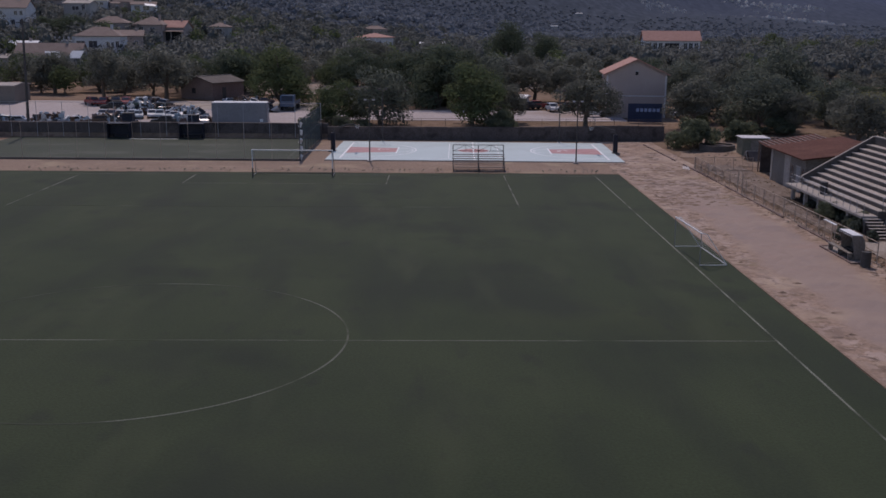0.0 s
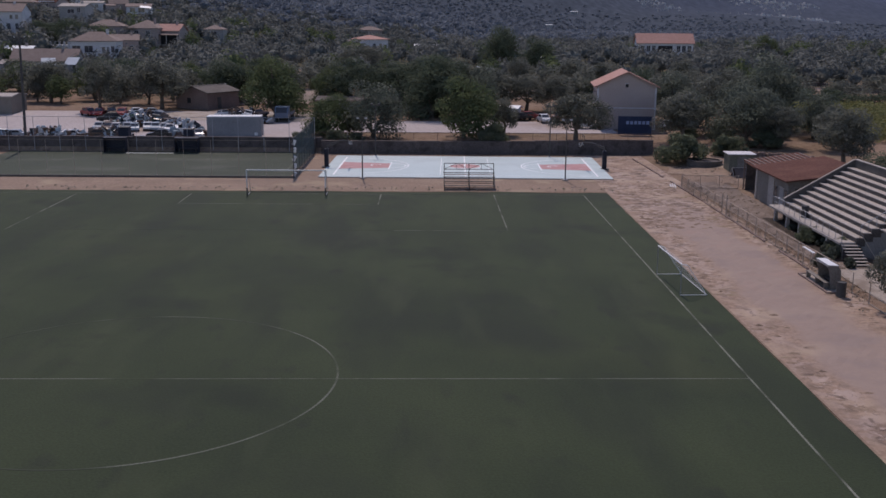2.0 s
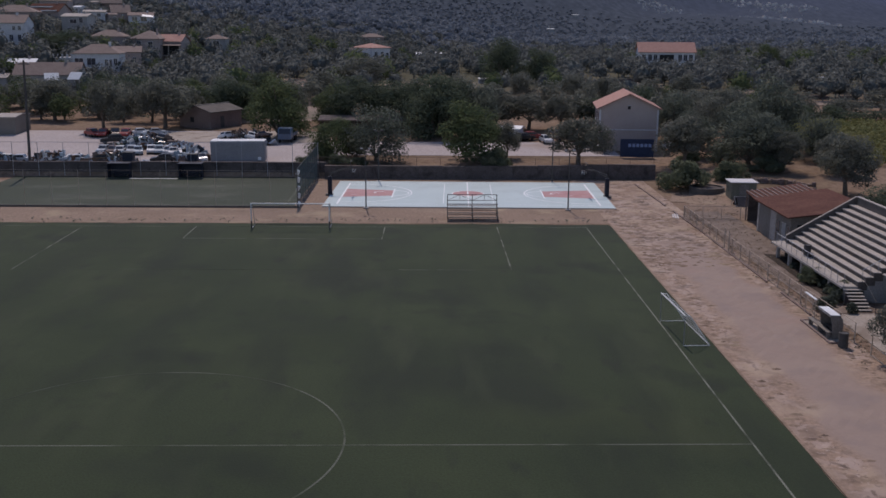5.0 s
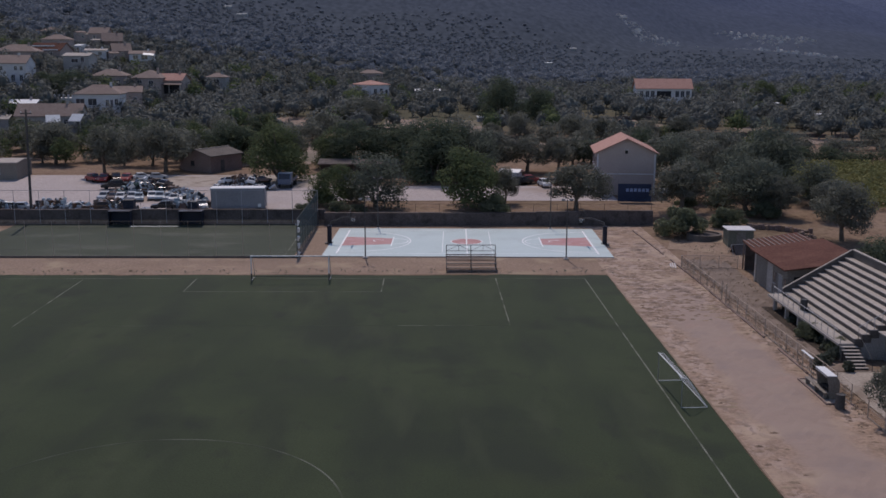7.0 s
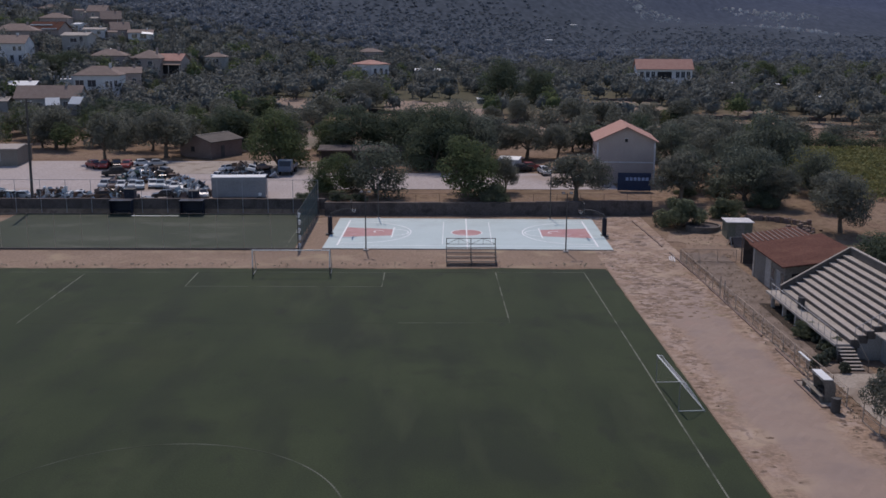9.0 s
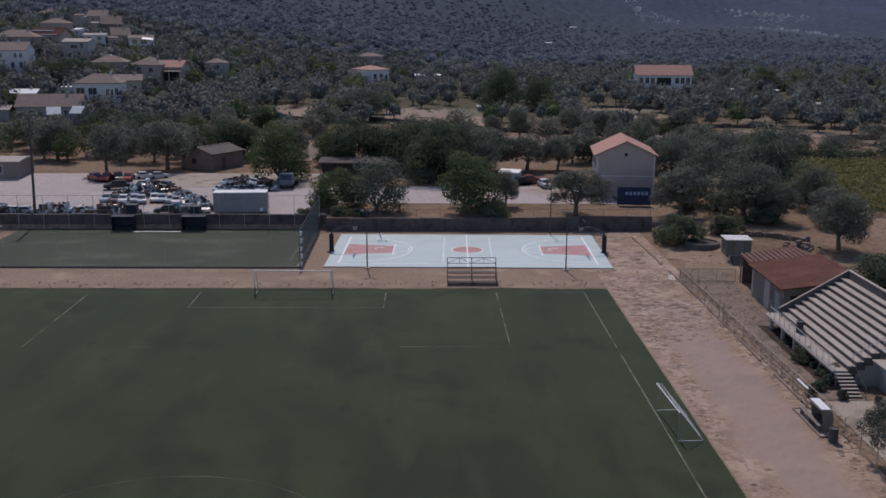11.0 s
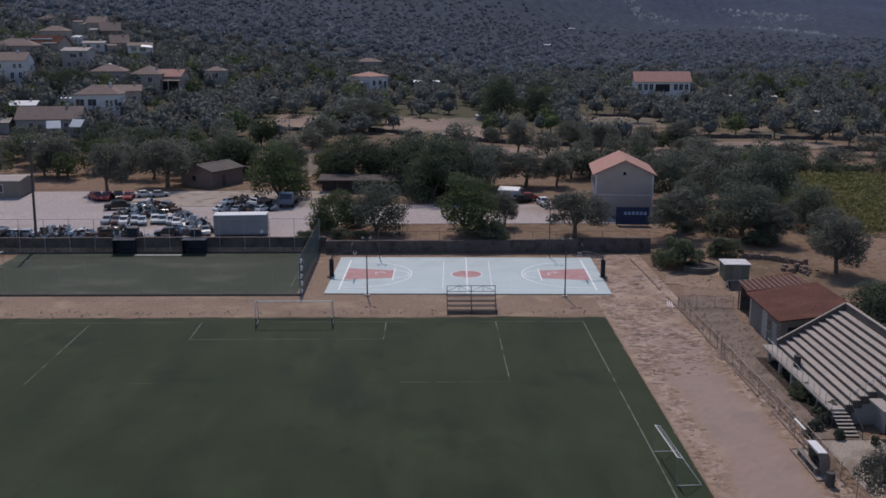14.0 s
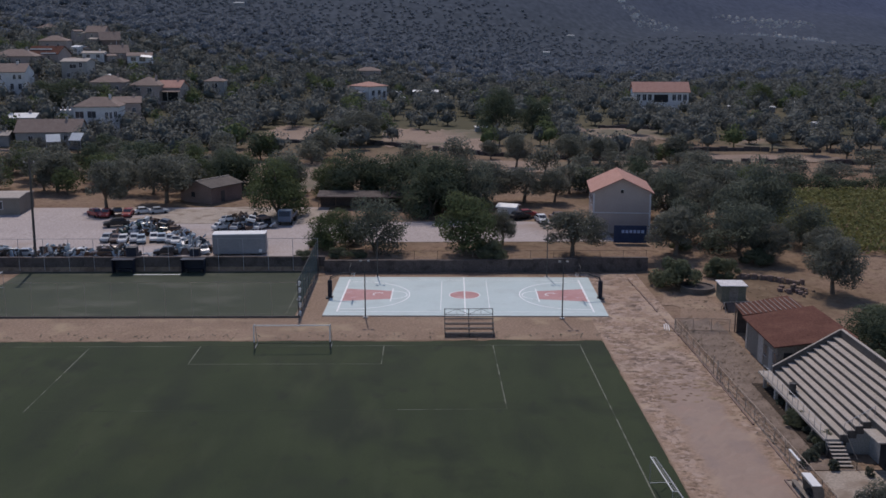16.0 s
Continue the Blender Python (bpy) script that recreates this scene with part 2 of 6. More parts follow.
M["court"] = layer(mat("blue court paint", (0.405, 0.495, 0.495), (0.455, 0.54, 0.54), 0.25, 6.0, rough=0.55, grain=0.06, bump=0.05), (0.36, 0.42, 0.42), 0.35, 0.52, 0.72, fac=0.6)
M["court_red"] = mat("red court paint", (0.37, 0.175, 0.175), (0.45, 0.255, 0.25), 0.4, 6.0, rough=0.55, grain=0.08, bump=0.05)
layer(M["court_red"], (0.50, 0.36, 0.37), 0.9, 0.55, 0.68, fac=0.7)
M["court_line"] = mat("white court paint", (0.78, 0.80, 0.80), (0.68, 0.71, 0.72), 0.7, 6.0, rough=0.55, grain=0.05, bump=0.05)
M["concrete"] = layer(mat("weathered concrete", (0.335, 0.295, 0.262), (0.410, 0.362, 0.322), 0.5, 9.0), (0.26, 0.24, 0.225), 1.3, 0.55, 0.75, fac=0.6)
# Dark concrete tone; on the stand and the kerb it also paints shade.
M["dark_concrete"] = mat("dark concrete and painted shade", (0.092, 0.080, 0.072), (0.135, 0.118, 0.106), 0.6, 9.0)
M["shed_green"] = mat("pale green sheet metal", (0.128, 0.126, 0.096), (0.165, 0.160, 0.124), 0.6, 9.0)
M["brown_wall"] = mat("reddish brown stone", (0.155, 0.108, 0.094), (0.22, 0.16, 0.14), 0.5, 6.0, bump=0.5)
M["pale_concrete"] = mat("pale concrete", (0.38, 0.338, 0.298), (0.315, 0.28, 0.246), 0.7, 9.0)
M["hut_wall"] = mat("grimy rendered wall", (0.168, 0.147, 0.127), (0.218, 0.193, 0.168), 0.5, 8.0)
M["dusty_metal"] = mat("dusty rusted steel", (0.36, 0.285, 0.225), (0.46, 0.375, 0.305), 1.5, 14.0, rough=0.8, bump=0.1)
M["apron"] = layer(mat("dusty concrete", (0.29, 0.245, 0.205), (0.35, 0.30, 0.255), 0.4, 6.0), (0.21, 0.165, 0.13), 0.5, 0.5, 0.66)
M["dark_wall"] = layer(mat("dark stone wall", (0.078, 0.064, 0.061), (0.118, 0.098, 0.092), 0.35, 5.0, bump=0.5), (0.055, 0.046, 0.044), 0.9, 0.5, 0.66)
M["lot"] = layer(layer(mat("pale gravel yard", (0.325, 0.280, 0.266), (0.395, 0.342, 0.325), 0.1, 4.0), (0.27, 0.205, 0.165), 0.06, 0.55, 0.68), (0.23, 0.205, 0.19), 0.5, 0.62, 0.75, fac=0.6)
M["stucco"] = mat("beige stucco", (0.365, 0.298, 0.268), (0.415, 0.345, 0.31), 0.5, 10.0)
M["white_wall"] = mat("whitewashed wall", (0.600, 0.585, 0.585), (0.480, 0.465, 0.460), 0.6, 10.0)
M["pink_wall"] = mat("pale pink plaster", (0.360, 0.295, 0.270), (0.300, 0.245, 0.222), 0.5, 10.0)
M["grey_wall"] = mat("grey rendered wall", (0.27, 0.26, 0.25), (0.325, 0.315, 0.30), 0.5, 10.0)
M["container"] = mat("faded grey sheet steel", (0.215, 0.217, 0.228), (0.262, 0.262, 0.272), 0.6, 9.0, rough=0.7)
M["tile"] = layer(mat("terracotta roof tiles", (0.36, 0.190, 0.150), (0.43, 0.250, 0.205), 0.8, 9.0, bump=0.4), (0.34, 0.19, 0.15), 1.8, 0.55, 0.7, fac=0.7)
M["old_tile"] = layer(mat("faded roof tiles", (0.190, 0.140, 0.120), (0.235, 0.182, 0.158), 0.8, 9.0, bump=0.4), (0.167, 0.129, 0.117), 1.8, 0.55, 0.7, fac=0.7)
M["rust_roof"] = layer(mat("rust red roofing", (0.092, 0.043, 0.033), (0.128, 0.060, 0.046), 0.4, 5.0, rough=0.9, spec=0.05), (0.180, 0.092, 0.068), 0.5, 0.54, 0.74, fac=0.5)
M["glass"] = mat("dark window glass", (0.03, 0.035, 0.045), (0.05, 0.055, 0.065), 0.6, 4.0, rough=0.12, bump=0.0, spec=0.5, grain=0.1)
M["clear"] = bpy.data.materials.new("clear acrylic")
M["clear"].use_nodes = True
cb = M["clear"].node_tree.nodes["Principled BSDF"]
cb.inputs["Transmission Weight"].default_value, cb.inputs["Roughness"].default_value, cb.inputs["IOR"].default_value, cb.inputs["Base Color"].default_value = 1.0, 0.03, 1.1, (0.9, 0.93, 0.95, 1)
M["opening"] = mat("unlit interior", (0.025, 0.024, 0.026), (0.03, 0.03, 0.032), 1.0, 4.0)
M["white_metal"] = mat("white painted steel", (0.74, 0.74, 0.73), (0.62, 0.62, 0.60), 1.5, 14.0, rough=0.45, bump=0.05, grain=0.08)
M["dark_metal"] = mat("dark painted steel", (0.06, 0.058, 0.058), (0.10, 0.09, 0.082), 1.5, 14.0, rough=0.6, bump=0.05)
M["rust_metal"] = mat("rusty steel", (0.15, 0.095, 0.07), (0.23, 0.17, 0.14), 1.5, 14.0, rough=0.75, bump=0.1)
M["galv"] = mat("galvanised steel", (0.30, 0.30, 0.31), (0.40, 0.40, 0.41), 2.0, 18.0, rough=0.5, metal=0.4, bump=0.05)
M["wire"] = mat("grey fence wire", (0.25, 0.24, 0.23), (0.32, 0.30, 0.28), 2.0, 18.0, rough=0.6, bump=0.0)
M["green_net"] = mat("blue green netting", (0.055, 0.085, 0.09), (0.075, 0.11, 0.115), 1.0, 10.0, bump=0.0)
M["pad"] = mat("black padding", (0.020, 0.020, 0.028), (0.03, 0.03, 0.04), 1.0, 12.0, rough=0.6)
M["navy"] = mat("navy dugout panel", (0.018, 0.022, 0.036), (0.028, 0.033, 0.05), 0.8, 9.0, rough=0.5)
M["blue"] = mat("blue tarpaulin", (0.03, 0.075, 0.23), (0.045, 0.10, 0.28), 0.8, 9.0, rough=0.5)
M["banner"] = mat("faded navy tarpaulin", (0.027, 0.042, 0.088), (0.04, 0.06, 0.115), 0.8, 9.0, rough=0.6)
M["field"] = layer(mat("ploughed soil", (0.200, 0.142, 0.108), (0.265, 0.193, 0.148), 0.08, 2.0, bump=0.5), (0.12, 0.105, 0.07), 0.06, 0.5, 0.62)
M["straw"] = mat("dry straw", (0.20, 0.155, 0.112), (0.27, 0.215, 0.158), 0.6, 5.0, rough=0.9, bump=0.0, vary=0.25, island=True, through_light=0.3)
M["pale_blue"] = mat("pale blue lettering", (0.30, 0.40, 0.60), (0.26, 0.36, 0.55), 0.8, 9.0, rough=0.5)
M["bark"] = mat("olive bark", (0.11, 0.085, 0.065), (0.17, 0.14, 0.115), 2.0, 14.0, bump=0.6)
M["olive"] = mat("olive leaves", (0.126, 0.135, 0.114), (0.180, 0.187, 0.158), 0.35, 5.0, rough=0.85, spec=0.05, bump=0.0, vary=0.08, island=True, through_light=0.64)
# Grove leaves: blue is raised to paint some distance haze into their colour.
M["grove"] = mat("haze-tinted olive leaves", (0.094, 0.102, 0.098), (0.158, 0.166, 0.155), 0.13, 4.0, rough=0.85, spec=0.05, bump=0.0, vary=0.07, island=True, through_light=0.64, contrast=0.2)
M["green"] = mat("green leaves", (0.083, 0.106, 0.054), (0.114, 0.140, 0.072), 0.35, 5.0, rough=0.85, spec=0.08, bump=0.0, vary=0.08, island=True, through_light=0.46)
M["carob"] = mat("dark green leaves", (0.072, 0.092, 0.064), (0.106, 0.129, 0.086), 0.35, 5.0, rough=0.85, spec=0.08, bump=0.0, vary=0.08, island=True, through_light=0.46)
M["mixed"] = mat("dull green leaves", (0.097, 0.115, 0.093), (0.150, 0.168, 0.137), 0.4, 5.0, rough=0.85, spec=0.05, bump=0.0, vary=0.08, island=True, through_light=0.64)
M["bush"] = mat("dusty bush leaves", (0.112, 0.134, 0.088), (0.165, 0.184, 0.126), 0.4, 5.0, rough=0.85, spec=0.05, bump=0.0, vary=0.08, island=True, through_light=0.64)
M["vine"] = mat("vine leaves", (0.150, 0.160, 0.066), (0.215, 0.205, 0.09), 0.12, 5.0, rough=0.85, spec=0.08, bump=0.0, vary=0.22, island=True, through_light=0.3)
# Far leaves and their mass below: distance haze painted into a bluish colour.
M["hazed_leaves"] = mat("haze-tinted far leaves", (0.130, 0.152, 0.180), (0.190, 0.217, 0.248), 0.05, 2.0, rough=0.9, bump=0.0, spec=0.05, vary=0.08, island=True, through_light=0.55, grain=0.12)
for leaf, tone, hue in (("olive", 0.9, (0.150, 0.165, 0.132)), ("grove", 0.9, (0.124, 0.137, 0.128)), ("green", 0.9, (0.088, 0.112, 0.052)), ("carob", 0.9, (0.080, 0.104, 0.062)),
                        ("mixed", 0.9, (0.128, 0.148, 0.105)), ("hazed_leaves", 1.0, (0.130, 0.146, 0.165))):
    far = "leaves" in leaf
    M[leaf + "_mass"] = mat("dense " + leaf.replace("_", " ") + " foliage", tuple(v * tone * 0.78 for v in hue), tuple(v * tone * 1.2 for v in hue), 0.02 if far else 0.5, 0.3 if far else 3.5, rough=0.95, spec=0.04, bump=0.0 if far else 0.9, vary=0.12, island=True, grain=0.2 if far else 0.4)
M["rock"] = mat("pale limestone", (0.36, 0.33, 0.31), (0.50, 0.47, 0.44), 0.4, 3.0, bump=0.5, vary=0.25, island=True)
M["tyre"] = mat("tyre rubber", (0.02, 0.02, 0.02), (0.03, 0.03, 0.03), 3.0, 20.0)
for cname, c in (("white", (0.68, 0.68, 0.67)), ("silver", (0.42, 0.44, 0.46)), ("light blue", (0.33, 0.40, 0.45)), ("blue", (0.10, 0.15, 0.22)),
                 ("red", (0.30, 0.035, 0.035)), ("black", (0.025, 0.025, 0.027)), ("green", (0.06, 0.10, 0.075)), ("brown", (0.13, 0.075, 0.05))):
    M["car " + cname] = mat(cname + " car paint", c, tuple(v * 0.8 for v in c), 1.2, 9.0, rough=0.3, bump=0.0, spec=0.5, grain=0.06)


# ---- building helpers ----
def thing(name, label, category, at=(0, 0, 0), turn=0.0, group="", kind=""):
    ob = tagged(new(name), label, category, group, kind)
    ob.matrix_basis = pose(*at, 0, 0, turn)
    return ob


def link_mesh(name, me, material, parent=None, label=""):
    me.materials.append(material)
    ob = new(name, me)
    if parent:
        ob.parent = parent
    return tagged(ob, label)


def part(name, bm, material, parent=None, label=""):
    bmesh.ops.recalc_face_normals(bm, faces=bm.faces)
    me = bpy.data.meshes.new(name)
    bm.to_mesh(me)
    bm.free()
    return link_mesh(name, me, material, parent, label)


def raw(name, verts, faces, material, parent=None, label=""):
    me = bpy.data.meshes.new(name)
    me.from_pydata([tuple(v) for v in verts], [], [tuple(f) for f in faces])
    return link_mesh(name, me, material, parent, label)


def quads(name, corners, material, parent=None, label=""):
    """One mesh out of an array of loose quads, (n, 4, 3)."""
    c = np.asarray(corners, dtype=np.float32)
    k = len(c)
    me = bpy.data.meshes.new(name)
    me.vertices.add(k * 4), me.loops.add(k * 4), me.polygons.add(k)
    me.vertices.foreach_set("co", c.reshape(-1))
    me.loops.foreach_set("vertex_index", np.arange(k * 4, dtype=np.int32))
    me.polygons.foreach_set("loop_start", np.arange(0, k * 4, 4, dtype=np.int32))
    me.update(calc_edges=True)
    return link_mesh(name, me, material, parent, label)


def box(bm, x0, y0, z0, x1, y1, z1, bevel=0.0):
    v = [bm.verts.new(p) for p in ((x0, y0, z0), (x1, y0, z0), (x1, y1, z0), (x0, y1, z0), (x0, y0, z1), (x1, y0, z1), (x1, y1, z1), (x0, y1, z1))]
    f = [bm.faces.new([v[i] for i in q]) for q in ((3, 2, 1, 0), (4, 5, 6, 7), (0, 1, 5, 4), (1, 2, 6, 5), (2, 3, 7, 6), (3, 0, 4, 7))]
    if bevel:
        bmesh.ops.bevel(bm, geom=list({e for q in f for e in q.edges}), offset=bevel, segments=1, affect="EDGES")
    return bm


def boxed(*args, **kw):
    return box(bmesh.new(), *args, **kw)


def tube(bm, p0, p1, r0, r1=None, seg=6):
    r1 = r0 if r1 is None else r1
    a, b = Vector(p0), Vector(p1)
    w = (b - a).normalized()
    u = w.orthogonal().normalized()
    v = w.cross(u)
    rings = [[bm.verts.new(p + (u * math.cos(i * math.tau / seg) + v * math.sin(i * math.tau / seg)) * r) for i in range(seg)] for p, r in ((a, r0), (b, r1))]
    for i in range(seg):
        bm.faces.new((rings[0][i], rings[0][(i + 1) % seg], rings[1][(i + 1) % seg], rings[1][i]))
    bm.faces.new(rings[0][::-1]), bm.faces.new(rings[1])
    return bm


def tubes(*runs, seg=6):
    bm = bmesh.new()
    for p0, p1, r in runs:
        tube(bm, p0, p1, r, seg=seg)
    return bm


def prism(pts, h0, h1, axis="x"):
    """A solid with the profile pts, drawn out along an axis from h0 to h1."""
    bm = bmesh.new()
    put = {"x": lambda p, h: (h, p[0], p[1]), "y": lambda p, h: (p[0], h, p[1]), "z": lambda p, h: (p[0], p[1], h)}[axis]
    a, b = [[bm.verts.new(put(p, h)) for p in pts] for h in (h0, h1)]
    k = len(pts)
    for i in range(k):
        bm.faces.new((a[i], a[(i + 1) % k], b[(i + 1) % k], b[i]))
    bm.faces.new(a[::-1]), bm.faces.new(b)
    return bm


def step(t):
    t = np.clip(t, 0.0, 1.0)
    return t * t * (3 - 2 * t)


# ---- the lie of the land ----
WALL_Y = 31.7


def land(x, y):
    """The ground's height: level sports ground, a raised plain behind its wall, a village slope, a wooded mountain."""
    x, y = np.asarray(x, dtype=float), np.asarray(y, dtype=float)
    side = step((x - 42) / 6)
    z = 1.15 * (step((y - WALL_Y - 0.3) / 0.9) * (1 - side) + step((y - 8) / 30) * side)
    z = z + 0.7 * step((y - 33) / 50) + 2.5 * step((y - 80) / 220) + 3 * step((y - 300) / 200)
    z = z + np.clip(0.125 * (-x - 55) + 0.05 * (y - 185), 0, 60) * step((y - 90) / 110)
    reach = np.clip(y, 200, 1800) + 96
    across = (x - 14) / reach
    rise = np.clip(0.0703 + (0.351 - across) * 0.29, 0.006, 0.16)
    z = z + reach * rise * step((y - 480) / 1350) * (1 - 0.75 * step((y - 1850) / 900))
    z = z + 270 * step((y - 2600) / 1300) * step((x - 900) / 1100)
    rough = 7 * step((y - 560) / 500) * (1 - 0.6 * step((y - 1300) / 500))
    z = z + rough * (np.sin(x * 0.013 + y * 0.004) * np.cos(y * 0.011 - x * 0.005) + 0.5 * np.sin(x * 0.031 + 1.3) * np.sin(y * 0.027))
    return z


def land_at(x, y):
    return float(land(x, y))


def sheet(name, xs, ys, lift, material, lumps=0.0, seed=1):
    """A sheet of ground over the grid xs, ys."""
    rng = np.random.default_rng(seed)
    gx, gy = np.meshgrid(xs, ys)
    gz = land(gx, gy) + lift
    if lumps:
        gz = gz + lumps * rng.random(gz.shape)
    verts = np.stack([gx, gy, gz], -1).reshape(-1, 3)
    k = len(xs)
    faces = [(j * k + i, j * k + i + 1, (j + 1) * k + i + 1, (j + 1) * k + i) for j in range(len(ys) - 1) for i in range(k - 1)]
    return raw(name, verts, faces, material)


gxs = np.concatenate([np.arange(-2600, -900, 100), np.arange(-900, -400, 25), np.arange(-400, -120, 20), np.arange(-120, 120, 4), np.arange(120, 400, 20), np.arange(400, 1000, 20), np.arange(1000, 2601, 80)])
gys = np.concatenate([np.arange(-320, -60, 20), np.arange(-60, 30, 5), [31.4, 31.9, 32.2, 32.6, 33.0, 34], np.arange(38, 140, 4), np.arange(140, 500, 12), np.arange(500, 1000, 20), np.arange(1000, 2000, 25), np.arange(2000, 4601, 130)])
tagged(sheet("ground", gxs, gys, -0.03, M["soil"]), "dry reddish soil with sparse yellowed grass, painted haze on far slopes", "ground", kind="structure")


# ---- sports ground ----
def strip(bm, x0, y0, x1, y1, z0=0.012, z1=0.018):
    return box(bm, min(x0, x1), min(y0, y1), z0, max(x0, x1), max(y0, y1), z1)


def ring(r, w, z0, z1, a0=0.0, a1=math.tau, seg=64, cx=0.0, cy=0.0):
    bm = bmesh.new()
    full = a1 - a0 > 6.28
    k = seg if full else seg + 1
    cols = []
    for i in range(k):
        a = a0 + (a1 - a0) * i / seg
        cols.append([bm.verts.new((cx + rr * math.cos(a), cy + rr * math.sin(a), z)) for rr, z in ((r - w / 2, z0), (r - w / 2, z1), (r + w / 2, z1), (r + w / 2, z0))])
    for i in range(k if full else k - 1):
        p, q = cols[i], cols[(i + 1) % k]
        for j in range(4):
            bm.faces.new((p[j], q[j], q[(j + 1) % 4], p[(j + 1) % 4]))
    return bm


HALF_W, HALF_Y, END_Y = 28.75, -51.6, -103.2
# turf with an uneven border
bm = bmesh.new()
rng = np.random.default_rng(4)
edge = [(31.08 + 0.05 * rng.normal(), y) for y in np.arange(-112, 1.0, 1.5)] + [(x, 1.75 + 0.15 * rng.normal()) for x in np.arange(31, -34, -1.5)] + [(-34, -112)]
top, low = [bm.verts.new((x, y, 0.012)) for x, y in edge], [bm.verts.new((x, y, -0.05)) for x, y in edge]
bm.faces.new(top)
for i in range(len(edge)):
    bm.faces.new((top[i], low[i], low[(i + 1) % len(edge)], top[(i + 1) % len(edge)]))
pitch = part("football_pitch", bm, M["turf"])
tagged(pitch, "worn dark green artificial turf football pitch", "pitch", kind="structure")
LW = 0.095
Z0, Z1 = 0.0125, 0.019


def pitch_line(x0, y0, x1, y1, paint="line", lift=0.0):
    """A painted stripe on the turf between two points."""
    d = Vector((x1 - x0, y1 - y0)).normalized() * (LW / 2)
    n = Vector((-d.y, d.x))
    a, b = Vector((x0, y0)) - d, Vector((x1, y1)) + d
    part("line_marking", prism([tuple(a - n), tuple(b - n), tuple(b + n), tuple(a + n)], Z0, Z1 + lift, "z"), M[paint], pitch)


for args in ((28.62, 0.15, 29.08, END_Y), (-29.0, 0.15, -28.6, END_Y), (-HALF_W, -52.0, 28.84, -51.5, "half_line", 0.001),
             (-19.98, -0.45, -19.82, -17.35), (19.93, 0.05, 20.03, -17.2), (-9.12, 0.1, -9.1, -5.35), (9.08, 0.1, 9.06, -5.45),
             (-HALF_W, 0.16, HALF_W - 0.1, 0.16, "faint_line", 0.001), (-19.8, -17.3, 10.9, -17.22, "ghost_line", 0.001), (11.0, -17.22, 20.0, -17.2, "half_line", 0.001), (-9.1, -5.35, 9.06, -5.45, "half_line", 0.001)):
    pitch_line(*args)
for a0, a1, paint in ((-36, 50, "half_line"), (50, 125, "faint_line"), (125, 236, "ghost_line"), (236, 324, "faint_line")):
    part("centre_circle", ring(9.95, LW, Z0, Z1 + 0.002, math.radians(a0), math.radians(a1), 48, cx=-0.4, cy=HALF_Y), M[paint], pitch)

# dirt track along the touchline and the strip behind the goal
txs, tys = np.arange(31.16, 40.61, 0.45), np.arange(-112, 31.0, 0.65)
tagged(sheet("dirt_track", txs, tys, -0.02, M["track"], 0.045), "pinkish compacted dirt track with pale stony patches", "track", kind="structure")
tagged(sheet("dirt_strip", np.linspace(-60, 31.2, 47), np.arange(2.1, 31.0, 1.7), -0.012, M["dirt"]), "trodden pinkish dirt behind the goal", "ground", kind="structure")
# clods and rubble on the rough stretch of the track
rng = np.random.default_rng(8)
rub = bmesh.new()
for i in range(420):
    x, y = 31.9 + 7.0 * rng.random(), -16 + 26 * rng.random() ** 1.2 if i < 240 else -70 + 80 * rng.random()
    if i >= 240:
        x = 31.6 + 0.8 * abs(rng.normal()) if i % 2 else 39.4 - 0.6 * abs(rng.normal())
    s, h = 0.10 + 0.22 * rng.random(), 0.03 + 0.06 * rng.random()
    ang = rng.random() * math.tau
    pts = [rub.verts.new((x + s * (0.7 + 0.6 * rng.random()) * math.cos(ang + k * math.tau / 5) * 1.7, y + s * (0.7 + 0.6 * rng.random()) * math.sin(ang + k * math.tau / 5), -0.01)) for k in range(5)]
    apex = rub.verts.new((x, y, h))
    for k in range(5):
        rub.faces.new((pts[k], pts[(k + 1) % 5], apex))
tagged(part("rubble", rub, M["dirt"]), "clods of dry earth and stones on the track", "rubble", kind="stuff")
# Dark sheet: shade under the walkway painted together with dark soil.
M["shade_soil"] = layer(mat("dark soil with painted shade", (0.034, 0.027, 0.022), (0.056, 0.044, 0.036), 0.6, 7.0, grain=0.5, spec=0.05), (0.085, 0.066, 0.052), 0.8, 0.58, 0.7, fac=0.6)
tagged(sheet("leaf_litter", np.arange(42.2, 45.1, 0.4), np.arange(-26.8, -11.4, 0.7), 0.03, M["shade_soil"], 0.06, 9), "dark soil with shade painted in, below the stand", "ground", kind="structure")
# dry grass verge between the track's fence and the stand
tagged(sheet("verge", np.arange(40.64, 44.9, 0.5), np.arange(-29.4, 9.4, 0.7), -0.015, M["verge"], 0.06, 5), "trampled yellow dry grass between fence and stand", "verge", kind="structure")
# kerb beside the turf
kerb = tagged(new("turf_kerb"), "thin dusty kerb between turf and track", "kerb", kind="structure")
for i in range(28):
    y = -110 + i * 4.0
    part("kerb_stone", boxed(31.1, y + 0.02, -0.05, 31.24, y + 3.98, 0.03, bevel=0.01), M["dirt"], kerb)

# basketball court, turned a little against the pitch
CX, CY, CT = 17.75, 19.4, -1.3
court = thing("basketball_court", "pale blue painted court with red keys and white lines", "court", (CX, CY, 0), CT, kind="structure")
part("court_slab", boxed(-15.7, -8.8, -0.06, 15.7, 8.8, 0.10), M["court"], court)
part("slab_edge", boxed(-15.78, -8.88, -0.06, 15.78, 8.88, 0.085), M["concrete"], court, "bare concrete slab edge")
